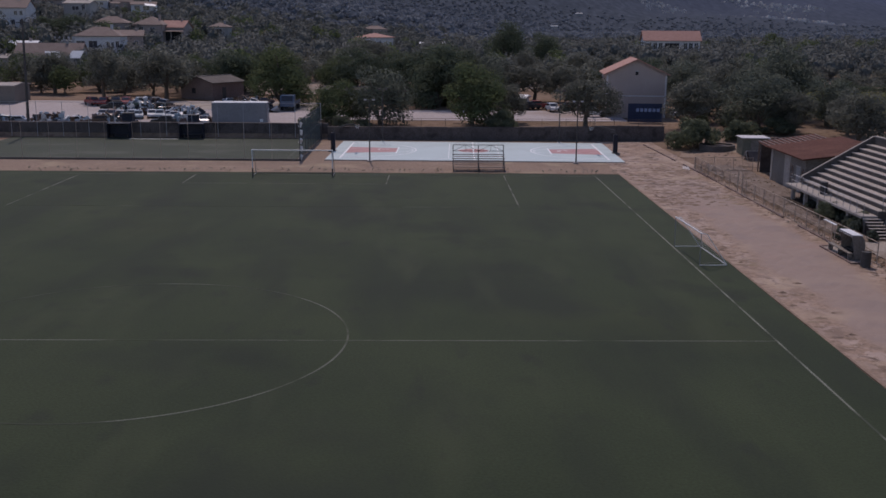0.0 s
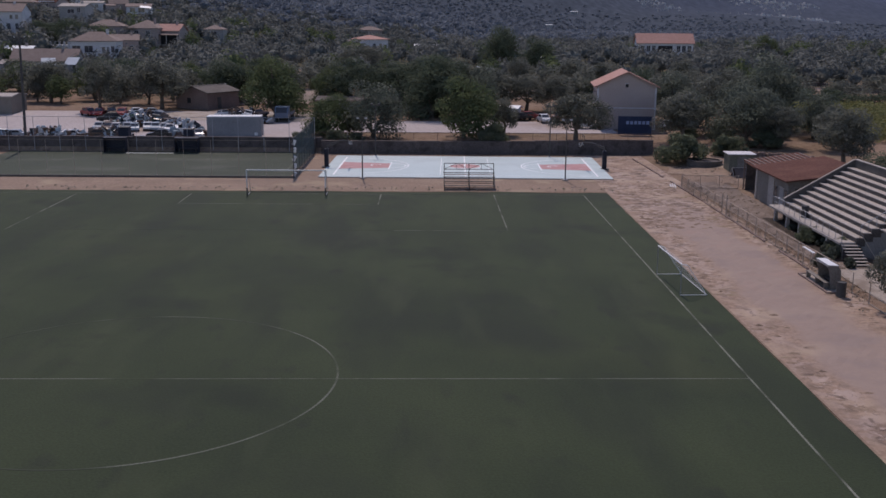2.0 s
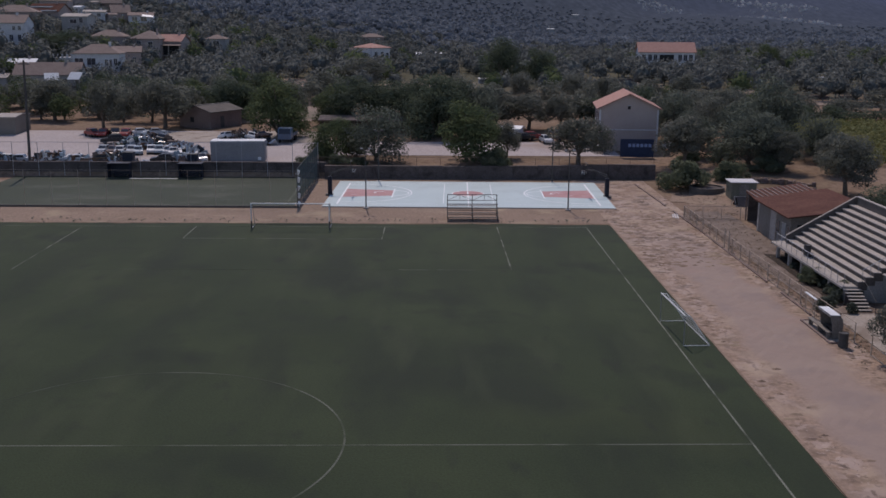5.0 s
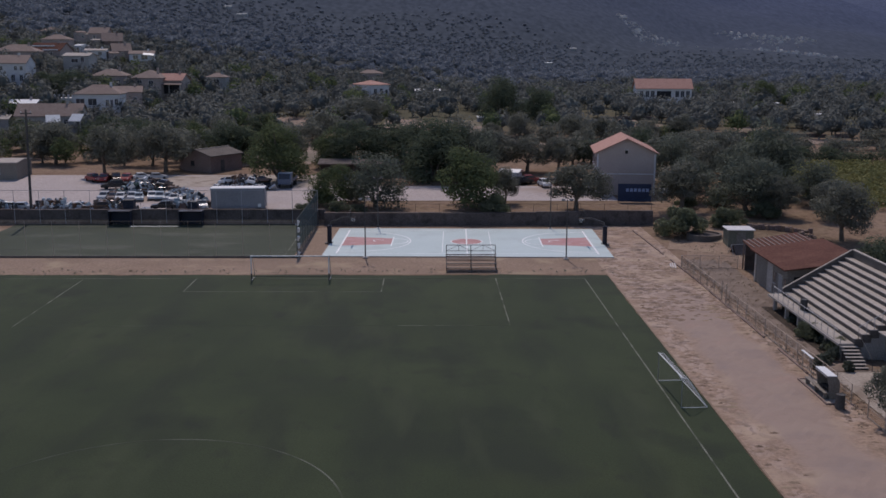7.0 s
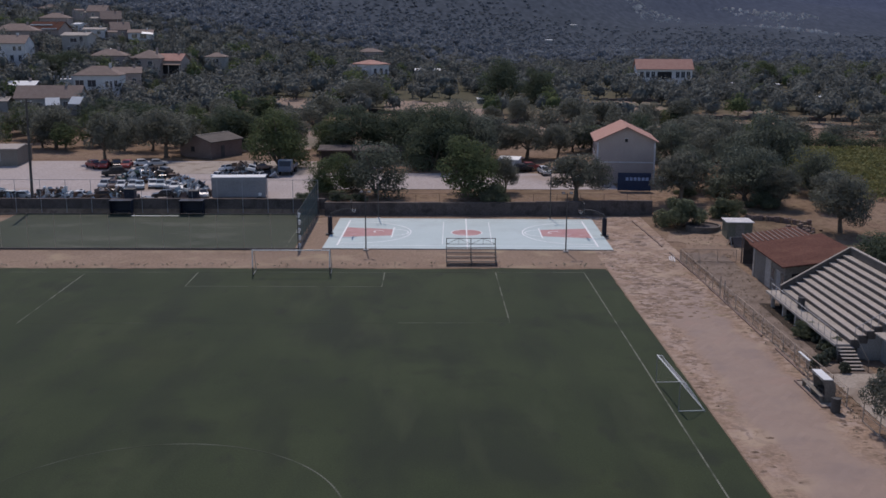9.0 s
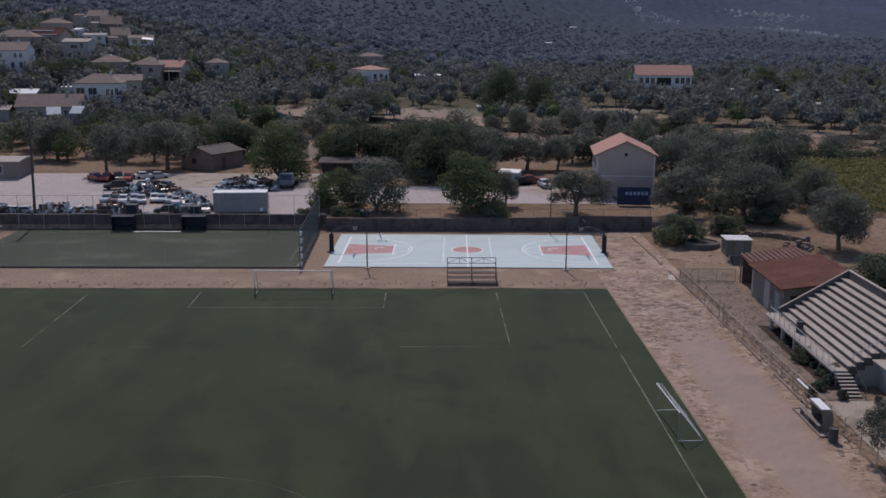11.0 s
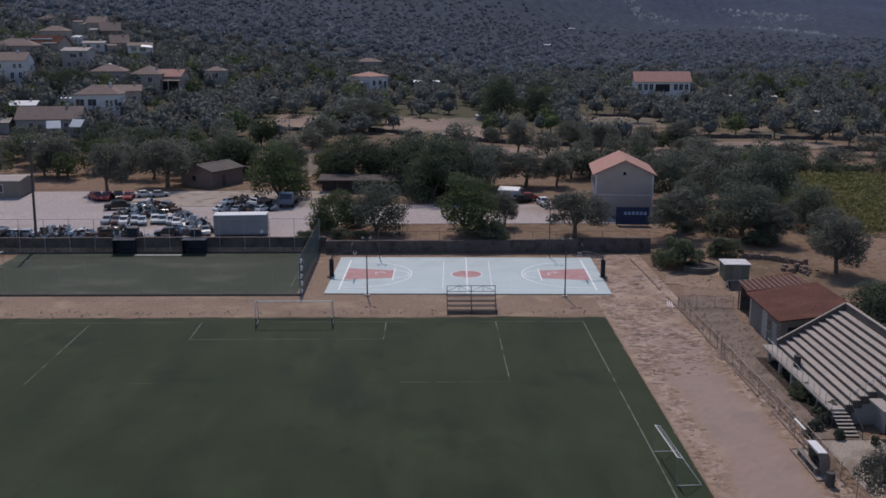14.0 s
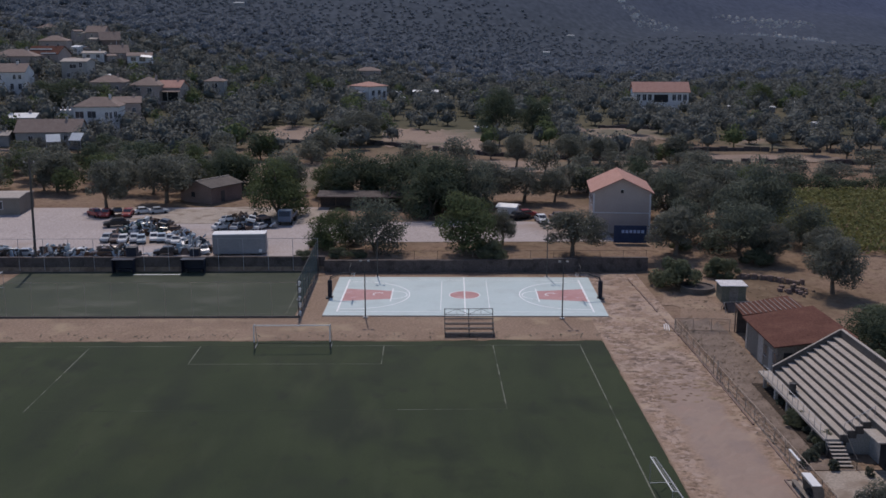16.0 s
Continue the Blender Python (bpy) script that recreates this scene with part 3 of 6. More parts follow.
for sx in (-1, 1):
    part("key", prism([(sx * 14.2, -2.85), (sx * 14.2, 2.85), (sx * 8.65, 1.85), (sx * 8.65, -1.85)], 0.101, 0.106, "z"), M["court_red"], court, "faded red key, wider at the baseline")
    part("key_mark", ring(0.62, 0.13, 0.1065, 0.1095, 0.6, 4.2, 20, cx=sx * 10.2, cy=0.35), M["court_line"], court, "worn white curved mark")
bm = bmesh.new()
bmesh.ops.create_cone(bm, cap_ends=True, segments=48, radius1=1.75, radius2=1.75, depth=0.005, matrix=Matrix.Translation((0, 0, 0.1035)))
part("centre_disc", bm, M["court_red"], court, "red painted centre circle")
CL, CZ0, CZ1 = 0.075, 0.1065, 0.110


def court_line(x0, y0, x1, y1, w=CL):
    part("court_line", boxed(min(x0, x1) - w, min(y0, y1) - w, CZ0, max(x0, x1) + w, max(y0, y1) + w, CZ1), M["court_line"], court)


for sx in (-1, 1):
    court_line(sx * 14.3, -7.3, sx * 14.3, 7.3, 0.11)
    court_line(sx * 8.6, -2.9, sx * 8.6, 2.9)
    court_line(sx * 2.75, -6.6, sx * 2.75, 6.6, 0.04)
    court_line(sx * 14.3, 6.2, sx * 12.7, 6.2, 0.07)
    court_line(sx * 14.3, -6.2, sx * 12.7, -6.2, 0.07)
    a = 0 if sx < 0 else math.pi
    part("three_point_arc", ring(6.2, 0.15, CZ0 + 0.0015, CZ1 + 0.0015, a - 1.57, a + 1.57, 48, cx=sx * 12.7), M["court_line"], court)
    part("key_arc", ring(1.8, 0.13, CZ0 + 0.001, CZ1 + 0.001, a - 1.57, a + 1.57, 24, cx=sx * 8.6), M["court_line"], court)
court_line(0, -8.7, 0, 8.7)
court_line(-14.3, -7.3, 14.3, -7.3, 0.05)
court_line(-14.3, 7.3, 14.3, 7.3, 0.05)
part("centre_ring", ring(1.8, 0.12, CZ0 + 0.0015, CZ1 + 0.0015), M["court_line"], court)


def basketball_hoop(x, y, turn):
    h = thing("basketball_hoop", "basketball hoop on a black padded steel post", "basketball hoop", (x, y, 0.0), turn, "court hoops")
    part("base_plate", boxed(-0.5, -0.45, 0.0, 0.35, 0.45, 0.14, bevel=0.02), M["dark_metal"], h)
    part("padding", boxed(-0.24, -0.28, 0.14, 0.24, 0.28, 2.15, bevel=0.06), M["pad"], h, "thick black safety padding")
    part("post", tubes(((0, 0, 2.1), (0.15, 0, 2.6), 0.09)), M["dark_metal"], h)
    part("arm", tubes(((0.12, 0, 2.55), (1.5, 0, 3.05), 0.075), ((1.5, 0, 3.05), (2.45, 0, 3.08), 0.075), ((0.1, 0, 2.3), (1.5, 0, 2.95), 0.04)), M["dark_metal"], h)
    b = part("backboard", boxed(2.45, -0.9, 2.85, 2.48, 0.9, 3.9), M["clear"], h, "clear acrylic backboard in a dark frame")
    bm = bmesh.new()
    for y0, y1, z0, z1 in ((-0.94, -0.9, 2.81, 3.94), (0.9, 0.94, 2.81, 3.94), (-0.9, 0.9, 2.81, 2.85), (-0.9, 0.9, 3.9, 3.94)):
        box(bm, 2.44, y0, z0, 2.49, y1, z1)
    part("board_frame", bm, M["dark_metal"], b)
    part("target_square", boxed(2.502, -0.3, 3.0, 2.506, 0.3, 3.03), M["dark_metal"], b)
    bm = ring(0.23, 0.03, 3.04, 3.07, cx=2.76)
    part("rim", bm, M["rust_metal"], h, "orange red steel rim")
    rows = [((2.76 + 0.23 * math.cos(k * math.tau / 10), 0.23 * math.sin(k * math.tau / 10), 3.05), (2.76 + 0.13 * math.cos((k + 0.5) * math.tau / 10), 0.13 * math.sin((k + 0.5) * math.tau / 10), 2.62), 0.008) for k in range(10)]
    part("net", tubes(*rows, seg=3), M["white_metal"], h)


basketball_hoop(1.95, 18.7, CT)
basketball_hoop(33.55, 17.9, 180 + CT)


def floodlight(x, y, z, h, turn):
    p = thing("floodlight_pole", "slim grey steel floodlight pole on a concrete foot", "floodlight", (x, y, z), turn, "court floodlights")
    part("footing", boxed(-0.3, -0.3, 0.0, 0.3, 0.3, 0.12, bevel=0.03), M["pale_concrete"], p, "pale concrete footing")
    part("flange", boxed(-0.17, -0.17, 0.12, 0.17, 0.17, 0.15), M["galv"], p)
    bm = bmesh.new()
    tube(bm, (0, 0, 0.14), (0, 0, h), 0.075, 0.05, seg=8)
    part("pole", bm, M["dark_metal"], p)
    part("crossbar", tubes(((-0.55, 0, h - 0.12), (0.55, 0, h - 0.12), 0.035)), M["dark_metal"], p)
    for s in (-0.42, 0.42):
        l = part("lamp_housing", boxed(s - 0.17, -0.10, h - 0.10, s + 0.17, 0.22, h + 0.10, bevel=0.03), M["dark_metal"], p)
        part("lamp_glass", boxed(s - 0.14, -0.125, h - 0.08, s + 0.14, -0.103, h + 0.07), M["galv"], l)


floodlight(6.6, 10.3, -0.01, 6.4, 0)
floodlight(28.05, 9.6, -0.01, 6.4, 0)
floodlight(7.0, 28.7, -0.01, 6.4, 180)
floodlight(28.5, 28.3, -0.01, 6.4, 180)


# ---- goals ----
def net_strips(pts_a, pts_b, cell, w=0.012):
    """Thin cords between two polylines of equal count: along, and across."""
    out = []
    a, b = [np.array(p, float) for p in pts_a], [np.array(p, float) for p in pts_b]

    def run(p, q):
        d = q - p
        side = np.cross(d, (0.3, 0.5, 0.8))
        side = side / np.linalg.norm(side) * w
        out.append((p - side, p + side, q + side, q - side))
    width = np.linalg.norm(b[0] - a[0])
    k = max(2, int(width / cell))
    for i in range(k + 1):
        f = i / k
        row = [p + (q - p) * f for p, q in zip(a, b)]
        for p, q in zip(row, row[1:]):
            run(p, q)
    for (p, p2), (q, q2) in zip(zip(a, a[1:]), zip(b, b[1:])):
        m = max(1, int(np.linalg.norm(p2 - p) / cell))
        for j in range(m):
            run(p + (p2 - p) * j / m, q + (q2 - q) * j / m)
    return np.array(out)


def football_goal(x, y, turn, w, h, depth, top_depth, r, label, shaded_foot):
    """Mouth towards -y in its own axes."""
    g = thing("football_goal", label, "goal", (x, y, 0.0), turn)
    for s in (-1, 1):
        part("post", tubes(((s * w / 2, 0, 0.0), (s * w / 2, 0, h), r if shaded_foot else r * 0.6), seg=8), M["white_metal" if shaded_foot else "wire"], g)
        # A dark sleeve paints shade onto the lower end of each post.
        if shaded_foot:
            part("post_foot", tubes(((s * w / 2, 0, 0.015), (s * w / 2, 0, 0.75), r + 0.012), seg=8), M["dark_metal"], g, "shade painted on the lower end of the post")
        part("side_frame", tubes(((s * w / 2, 0, h), (s * w / 2, top_depth, h - 0.05), r * 0.55), ((s * w / 2, top_depth, h - 0.05), (s * w / 2, depth, 0.03), r * 0.55), ((s * w / 2, 0, 0.03), (s * w / 2, depth, 0.03), r * 0.55)), M["galv" if shaded_foot else "white_metal"], g)
    part("crossbar", tubes(((-w / 2 - r, 0, h), (w / 2 + r, 0, h), r), seg=8), M["white_metal"], g)
    part("back_bar", tubes(((-w / 2, depth, 0.03), (w / 2, depth, 0.03), r * 0.55)), M["dark_metal" if shaded_foot else "white_metal"], g)
    prof = [(0, h), (top_depth, h - 0.05), (depth, 0.05)]
    a, b = [(-w / 2, py, pz) for py, pz in prof], [(w / 2, py, pz) for py, pz in prof]
    quads("net", net_strips(a, b, 0.16, 0.0035 if shaded_foot else 0.0055), M["wire" if shaded_foot else "white_wall"], g, "thin cord net")
    if not shaded_foot:
        for s in (-1, 1):
            quads("side_net", net_strips([(s * w / 2, 0.02, 0.03), (s * w / 2, 0.02, h)], [(s * w / 2, depth, 0.03), (s * w / 2, top_depth, h - 0.05)], 0.16, 0.0025), M["wire"], g)
    return g


football_goal(0.1, -0.85, 0, 7.45, 2.44, 1.9, 0.7, 0.052, "full size white football goal, shade painted on its post feet", True)
football_goal(-38.3, 21.5, 90, 5.0, 2.0, 1.2, 0.4, 0.04, "white goal at the far end of the small pitch", False)
football_goal(29.0, -34.0, -90 + 3.0, 5.3, 1.95, 1.65, 0.35, 0.04, "small white portable goal standing beside the touchline", False)

# ---- portable spectator bench behind the goal line ----
bl = thing("spectator_stand", "small dark steel spectator stand with slatted rows", "bleacher", (17.7, 4.0, 0.0), 0)
BW = 2.5
for s in (-BW, 0, BW):
    part("side_frame", tubes(((s, -1.2, 0.03), (s, 1.3, 0.03), 0.035), ((s, 1.3, 0.0), (s, 1.3, 2.35), 0.04), ((s, -1.2, 0.0), (s, -1.2, 0.5), 0.03), ((s, -1.2, 0.5), (s, 1.3, 1.65), 0.03), ((s, 0.1, 0.0), (s, 0.1, 1.1), 0.03)), M["dark_metal"], bl)
for k in range(4):
    y, z = -1.15 + 0.6 * k, 0.42 + 0.34 * k
    part("seat_board", boxed(-BW - 0.08, y, z, BW + 0.08, y + 0.3, z + 0.05, bevel=0.01), M["dark_metal"], bl)
    part("foot_board", boxed(-BW - 0.05, y + 0.32, z - 0.22, BW + 0.05, y + 0.55, z - 0.18), M["rust_metal"], bl)
part("guard_rail", tubes(((-BW, 1.3, 2.35), (BW, 1.3, 2.35), 0.035), ((-BW, 1.3, 1.75), (BW, 1.3, 1.75), 0.03)), M["dark_metal"], bl)
for k in range(4):
    x0, x1 = -BW + 1.25 * k, -BW + 1.25 * (k + 1)
    part("brace", tubes(((x0, 1.3, 2.35 if k % 2 else 1.75), (x1, 1.3, 1.75 if k % 2 else 2.35), 0.02)) if k not in (1,) else tubes(((x0, 1.3, 2.35), (x1, 1.3, 1.75), 0.02)), M["dark_metal"], bl)
    part("upright", tubes(((x1, 1.3, 1.75), (x1, 1.3, 2.35), 0.02)), M["dark_metal"], bl)

# ---- five-a-side pitch inside its fence ----
MX0, MX1, MY0, MY1 = -39.2, -1.2, 10.9, 32.2
tagged(part("small_pitch", boxed(MX0, MY0, -0.05, MX1, MY1, 0.02), M["old_turf"]), "faded green turf with painted sheen, on a small fenced pitch", "pitch", kind="structure")
for i, (x0, y0, x1, y1) in enumerate(((MX0 + 1, MY0 + 1, MX1 - 1, MY0 + 1.08), (MX0 + 1, MY1 - 1.08, MX1 - 1, MY1 - 1), (MX1 - 1.08, MY0 + 1.08, MX1 - 1, MY1 - 1.08))):
    part("line_marking", boxed(x0, y0, 0.021, x1, y1, 0.025), M["line"], bpy.data.objects["small_pitch"])


part("line_marking", boxed(-24.4, 30.3, 0.021, -18.4, 30.55, 0.03), M["court_line"], bpy.data.objects["small_pitch"], "white kerb strip between the shelters")


def fence(name, label, p0, p1, height, spacing, cell, post_r=0.035, post_mat="galv", wire_mat="wire", rails=(0.05, 1.0), kerb_h=0.0, base=None, z=0.0, wire=0.004, net=(0.0, 1.0)):
    """A wire fence from p0 to p1: kerb, posts, rails and mesh."""
    a, b = Vector((*p0, z)), Vector((*p1, z))
    length = (b - a).length
    f = thing(name, label, "fence", a, math.degrees(math.atan2(b.y - a.y, b.x - a.x)))
    k = round(length / spacing)
    up = [0.0] * (k + 1)
    if base:
        up = [base(*(a + (b - a) * i / k).xy) - z for i in range(k + 1)]
    if kerb_h:
        # The kerb's shaded front is painted as one dark tone all over.
        part("kerb", boxed(-0.1, -0.09, -0.03, length + 0.1, 0.09, kerb_h, bevel=0.01), M["dark_concrete"], f, "low dark concrete kerb")
    for i in range(k + 1):
        part("post", tubes(((length * i / k, 0, up[i] - 0.02), (length * i / k, 0, up[i] + height), post_r)), M[post_mat], f)
    for h in rails:
        if not base:
            part("rail", tubes(((0, 0, h * height), (length, 0, h * height), post_r * 0.7), seg=5), M[post_mat], f)
            continue
        part("rail", tubes(*[((length * i / k, 0, up[i] + h * height), (length * (i + 1) / k, 0, up[i + 1] + h * height), post_r * 0.7) for i in range(k)], seg=5), M[post_mat], f)
    if cell:
        out = []
        for i in range(k):
            x0, x1 = length * i / k, length * (i + 1) / k
            lo0, hi0, lo1, hi1 = [up[j] + height * q for j in (i, i + 1) for q in net]
            out.append(net_strips([(x0, 0, lo0), (x0, 0, hi0)], [(x1, 0, lo1), (x1, 0, hi1)], cell, wire))
        quads("wire_mesh", np.concatenate(out), M[wire_mat], f)
    return f


fence("front_fence", "tall thin wire fence on a low dark kerb", (MX0 - 2, 10.6), (-0.7, 10.4), 4.0, 2.9, 0.22, 0.02, "dusty_metal", kerb_h=0.2, rails=(0.99,), wire=0.0016)
fence("side_fence", "tall fence with sagging blue-green netting", (-0.7, 10.4), (-0.9, 31.1), 4.2, 2.5, 0.11, 0.045, "dark_metal", "green_net", rails=(0.05, 0.5, 0.99), wire=0.0065)
fence("back_fence", "tall wire fence above the dark boundary wall", (-46, 32.2), (-0.9, 32.2), 4.4, 3.2, 0.3, 0.036, "galv", rails=(0.99,), z=0.0, wire=0.0016)
# white foam pads tied to the end posts
for k in range(5):
    pad = part("post_pad", boxed(-0.16, -0.12, -0.28, 0.16, 0.12, 0.28, bevel=0.05), M["white_metal"])
    pad.matrix_basis = pose(-0.66, 11.0 + 0.35 * (k % 2), 3.7 - 0.85 * k, 10 * (k % 3), 20 - 15 * (k % 2), 15)
    tagged(pad, "white foam pad tied to the fence corner", "pad", "fence pads")


def dugout(x, y, z, turn, w, h, d, roof, wall, label):
    g = thing("dugout", label, "dugout", (x, y, z), turn)
    part("back_panel", boxed(-w / 2, d / 2 - 0.05, 0.0, w / 2, d / 2, h, bevel=0.01), M[wall], g)
    for s in (-1, 1):
        part("side_panel", prism([(-d / 2 * 0.75, 0.0), (d / 2 - 0.05, 0.0), (d / 2 - 0.05, h), (-d / 2, h - 0.12)], s * w / 2 - 0.03, s * w / 2 + 0.03, "x"), M[wall], g)
    part("roof_panel", boxed(-w / 2 - 0.08, -d / 2 - 0.1, h, w / 2 + 0.08, d / 2 + 0.05, h + 0.06, bevel=0.01), M[roof], g)
    part("seat", boxed(-w / 2 + 0.05, 0.0, 0.42, w / 2 - 0.05, d / 2 - 0.06, 0.48), M[wall], g)
    for s in (-0.35, 0.35):
        part("seat_leg", boxed(s * w - 0.05, 0.05, 0.0, s * w + 0.05, d / 2 - 0.1, 0.42), M["dark_metal"], g)
    return g


dugout(-25.9, 31.45, 0.02, 0, 2.7, 1.8, 1.2, "navy", "navy", "dark navy team shelter against the boundary wall")
dugout(-16.9, 31.45, 0.02, 0, 2.9, 1.8, 1.2, "navy", "navy", "dark navy team shelter against the boundary wall")

# ---- boundary wall ----
wall = tagged(new("boundary_wall"), "long dark stone retaining wall with a paler coping", "wall", kind="structure")
rng = np.random.default_rng(11)
for i in range(30):
    x = -48 + 3.0 * i
    y0, h = (32.45, 1.78) if x < -1 else (31.35, 1.5 + 0.3 * step((x - 15) / 25))
    h += 0.06 * rng.random()
    part("wall_block", boxed(x, y0, -0.1, x + 2.985, y0 + 0.5, h, bevel=0.02), M["dark_wall"], wall)
    part("coping", boxed(x, y0 - 0.03, h + 0.002, x + 2.98, y0 + 0.53, h + 0.06), M["dark_wall"], wall)
part("wall_block", boxed(-1.3, 31.9, -0.1, -0.8, 32.4, 1.7), M["dark_wall"], wall)
fence("wall_fence", "low rusty wire fence along the boundary wall", (-0.5, 32.6), (42, 32.6), 1.5, 3.0, 0.25, 0.03, "rust_metal", rails=(0.97,), z=1.1, wire=0.003)

# ---- fence beside the track ----
fence("track_fence", "rusty wire mesh fence along the dirt track", (39.25, 4.8), (39.95, -36.0), 1.35, 2.3, 0.14, 0.035, "dusty_metal", "dusty_metal", rails=(0.04, 0.5, 0.98), wire=0.013)
fence("track_fence", "rusty wire mesh fence along the dirt track", (39.98, -38.4), (39.9, -74.0), 1.35, 2.3, 0.14, 0.035, "dusty_metal", "dusty_metal", rails=(0.04, 0.5, 0.98), wire=0.013)
fence("yard_fence", "rusty wire mesh fence beside the hut", (39.25, 5.0), (44.9, 4.6), 1.35, 1.9, 0.14, 0.035, "dusty_metal", "dusty_metal", rails=(0.04, 0.98), wire=0.008)
k2 = tagged(new("track_kerb"), "broken low concrete kerb along the track", "kerb", kind="structure")
rng = np.random.default_rng(3)
for i in range(19):
    y = 27.0 - 3.0 * i
    if rng.random() < 0.85:
        x = 38.65 + 0.45 * min(1, i / 8) + 0.35 * i / 18 + 0.02 * rng.normal()
        part("kerb_stone", boxed(x - 0.06, y - 2.9, -0.05, x + 0.09, y, 0.07 + 0.06 * rng.random()), M["brown_wall"], k2)
for y in (-8.8, -10.1):
    gp = thing("gate_post", "tall rusty steel gate post in the fence line", "post", (39.5, y, 0.0), 0, "fence gate posts")
    part("post", tubes(((0, 0, -0.02), (0, 0, 1.8), 0.045)), M["dusty_metal"], gp)
    part("hinge", tubes(((0, 0, 1.5), (0.12, 0, 1.5), 0.03)), M["dark_metal"], gp)
pl = thing("timber_planks", "pale broken planks lying by the fence end", "planks", (38.95, 6.2, 0.03), 80)
for k in range(3):
    part("plank", boxed(-1.5 + 0.2 * k, 0.22 * k, 0.0, 1.4 - 0.3 * k, 0.22 * k + 0.11, 0.06), M["white_wall"], pl)

# ---- dugout beside the track ----
def bench_shelter(x, y, z, turn, w):
    """A low team shelter, open towards -y, with rounded cheeks and a thin white roof."""
    g = thing("dugout", "small grey team bench shelter with rounded sides and a white roof", "dugout", (x, y, z), turn)
    cheek = [(0.40, 0.0), (0.43, 0.9), (0.37, 1.25), (0.18, 1.46), (-0.42, 1.50), (-0.42, 1.40), (-0.28, 0.95), (-0.20, 0.0)]
    for sx in (-w / 2, w / 2):
        part("side_panel", prism(cheek, sx - 0.03, sx + 0.03, "x"), M["hut_wall"], g, "rounded grey side panel")
    part("back_panel", prism([(0.37, 0.0), (0.41, 0.0), (0.44, 0.9), (0.38, 1.26), (0.19, 1.475), (0.15, 1.44), (0.33, 1.23), (0.39, 0.9)], -w / 2 + 0.035, w / 2 - 0.035, "x"), M["hut_wall"], g, "dull grey curved back panel")
    part("roof_panel", prism([(0.20, 1.50), (-0.42, 1.525), (-0.42, 1.57), (0.20, 1.55)], -w / 2 - 0.06, w / 2 + 0.06, "x"), M["white_metal"], g, "white roof strip")
    part("seat", boxed(-w / 2 + 0.04, -0.02, 0.42, w / 2 - 0.04, 0.32, 0.47), M["dark_metal"], g)
    for sx in (-0.7, 0.0, 0.7):
        part("seat_leg", boxed(sx - 0.03, 0.05, 0.0, sx + 0.03, 0.25, 0.42), M["dark_metal"], g)
    part("front_rail", tubes(((-w / 2, -0.42, 1.45), (w / 2, -0.42, 1.45), 0.02)), M["galv"], g)
    return g


bench_shelter(39.05, -34.3, 0.06, -90, 1.95)
tagged(part("dugout_slab", boxed(38.47, -36.0, -0.04, 39.7, -31.2, 0.06, bevel=0.02), M["apron"]), "low concrete slab under the bench shelter", "slab", kind="structure")
edging = tagged(new("slab_edging"), "reddish timber edging boards round the shelter's slab", "edging", kind="structure")
for x0, y0, x1, y1 in ((38.34, -36.15, 38.46, -31.05), (38.48, -31.18, 39.3, -31.05), (38.48, -36.15, 39.3, -36.02)):
    part("edging_board", boxed(x0, y0, -0.04, x1, y1, 0.11, bevel=0.01), M["brown_wall"], edging)
sg = thing("loose_board", "white board on legs beside the bench shelter", "board", (39.4, -29.9, 0.0), -90)
part("panel", boxed(-1.05, -0.08, 1.36, 0.95, 0.08, 1.41), M["white_metal"], sg)
for s in (-0.9, 0.8):
    part("leg", boxed(s - 0.025, -0.025, 0.0, s + 0.025, 0.025, 1.36), M["dusty_metal"], sg)
bn = thing("bench", "long pale bench in front of the shelter", "bench", (38.66, -33.6, 0.06), -90)
part("seat", boxed(-1.7, -0.16, 0.38, 1.7, 0.16, 0.44, bevel=0.01), M["hut_wall"], bn)
for s in (-1.5, 0, 1.5):
    part("leg", boxed(s - 0.06, -0.13, 0.0, s + 0.06, 0.13, 0.38), M["hut_wall"], bn)


def barrel(x, y, z, mat_name, label):
    b = thing("barrel", label, "barrel", (x, y, z))
    bm = bmesh.new()
    for z0, z1, r in ((0, 0.3, 0.29), (0.3, 0.33, 0.305), (0.33, 0.58, 0.29), (0.58, 0.61, 0.305), (0.61, 0.9, 0.29)):
        tube(bm, (0, 0, z0), (0, 0, z1), r, seg=14)
    part("drum", bm, M[mat_name], b)
    part("rim", ring(0.29, 0.03, 0.9, 0.93, seg=14), M[mat_name], b)


barrel(38.95, -36.75, 0.0, "dark_metal", "dark metal drum beside the bench shelter")
barrel(43.7, -17.2, 1.24, "dark_metal", "dark metal drum standing on the stand's walkway")

# ---- concrete grandstand ----
SY0, SY1, SX, ROWS_N = -12.2, -26.7, 43.9, 10
TREAD, RISE, ZF = 0.545, 0.335, 1.22
gs = thing("grandstand", "weathered concrete grandstand with ten stepped rows", "grandstand")
for k in range(ROWS_N):
    y1 = SY1 if k < 4 else SY1 - 22
    x0, z1 = SX + TREAD * k, ZF + RISE * (k + 1)
    # Tier sides: riser dirt and shade are painted as one dark tone.
    part("tier", boxed(x0, y1, z1 - 0.62, x0 + TREAD + (0.12 if k < 9 else 0.5), SY0, z1 - 0.05, bevel=0.0), M["dark_concrete"], gs)
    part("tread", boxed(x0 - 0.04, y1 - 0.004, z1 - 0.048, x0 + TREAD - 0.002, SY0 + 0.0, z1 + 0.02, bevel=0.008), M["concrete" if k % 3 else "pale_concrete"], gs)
XT = SX + TREAD * 10
ZT = ZF + RISE * 10
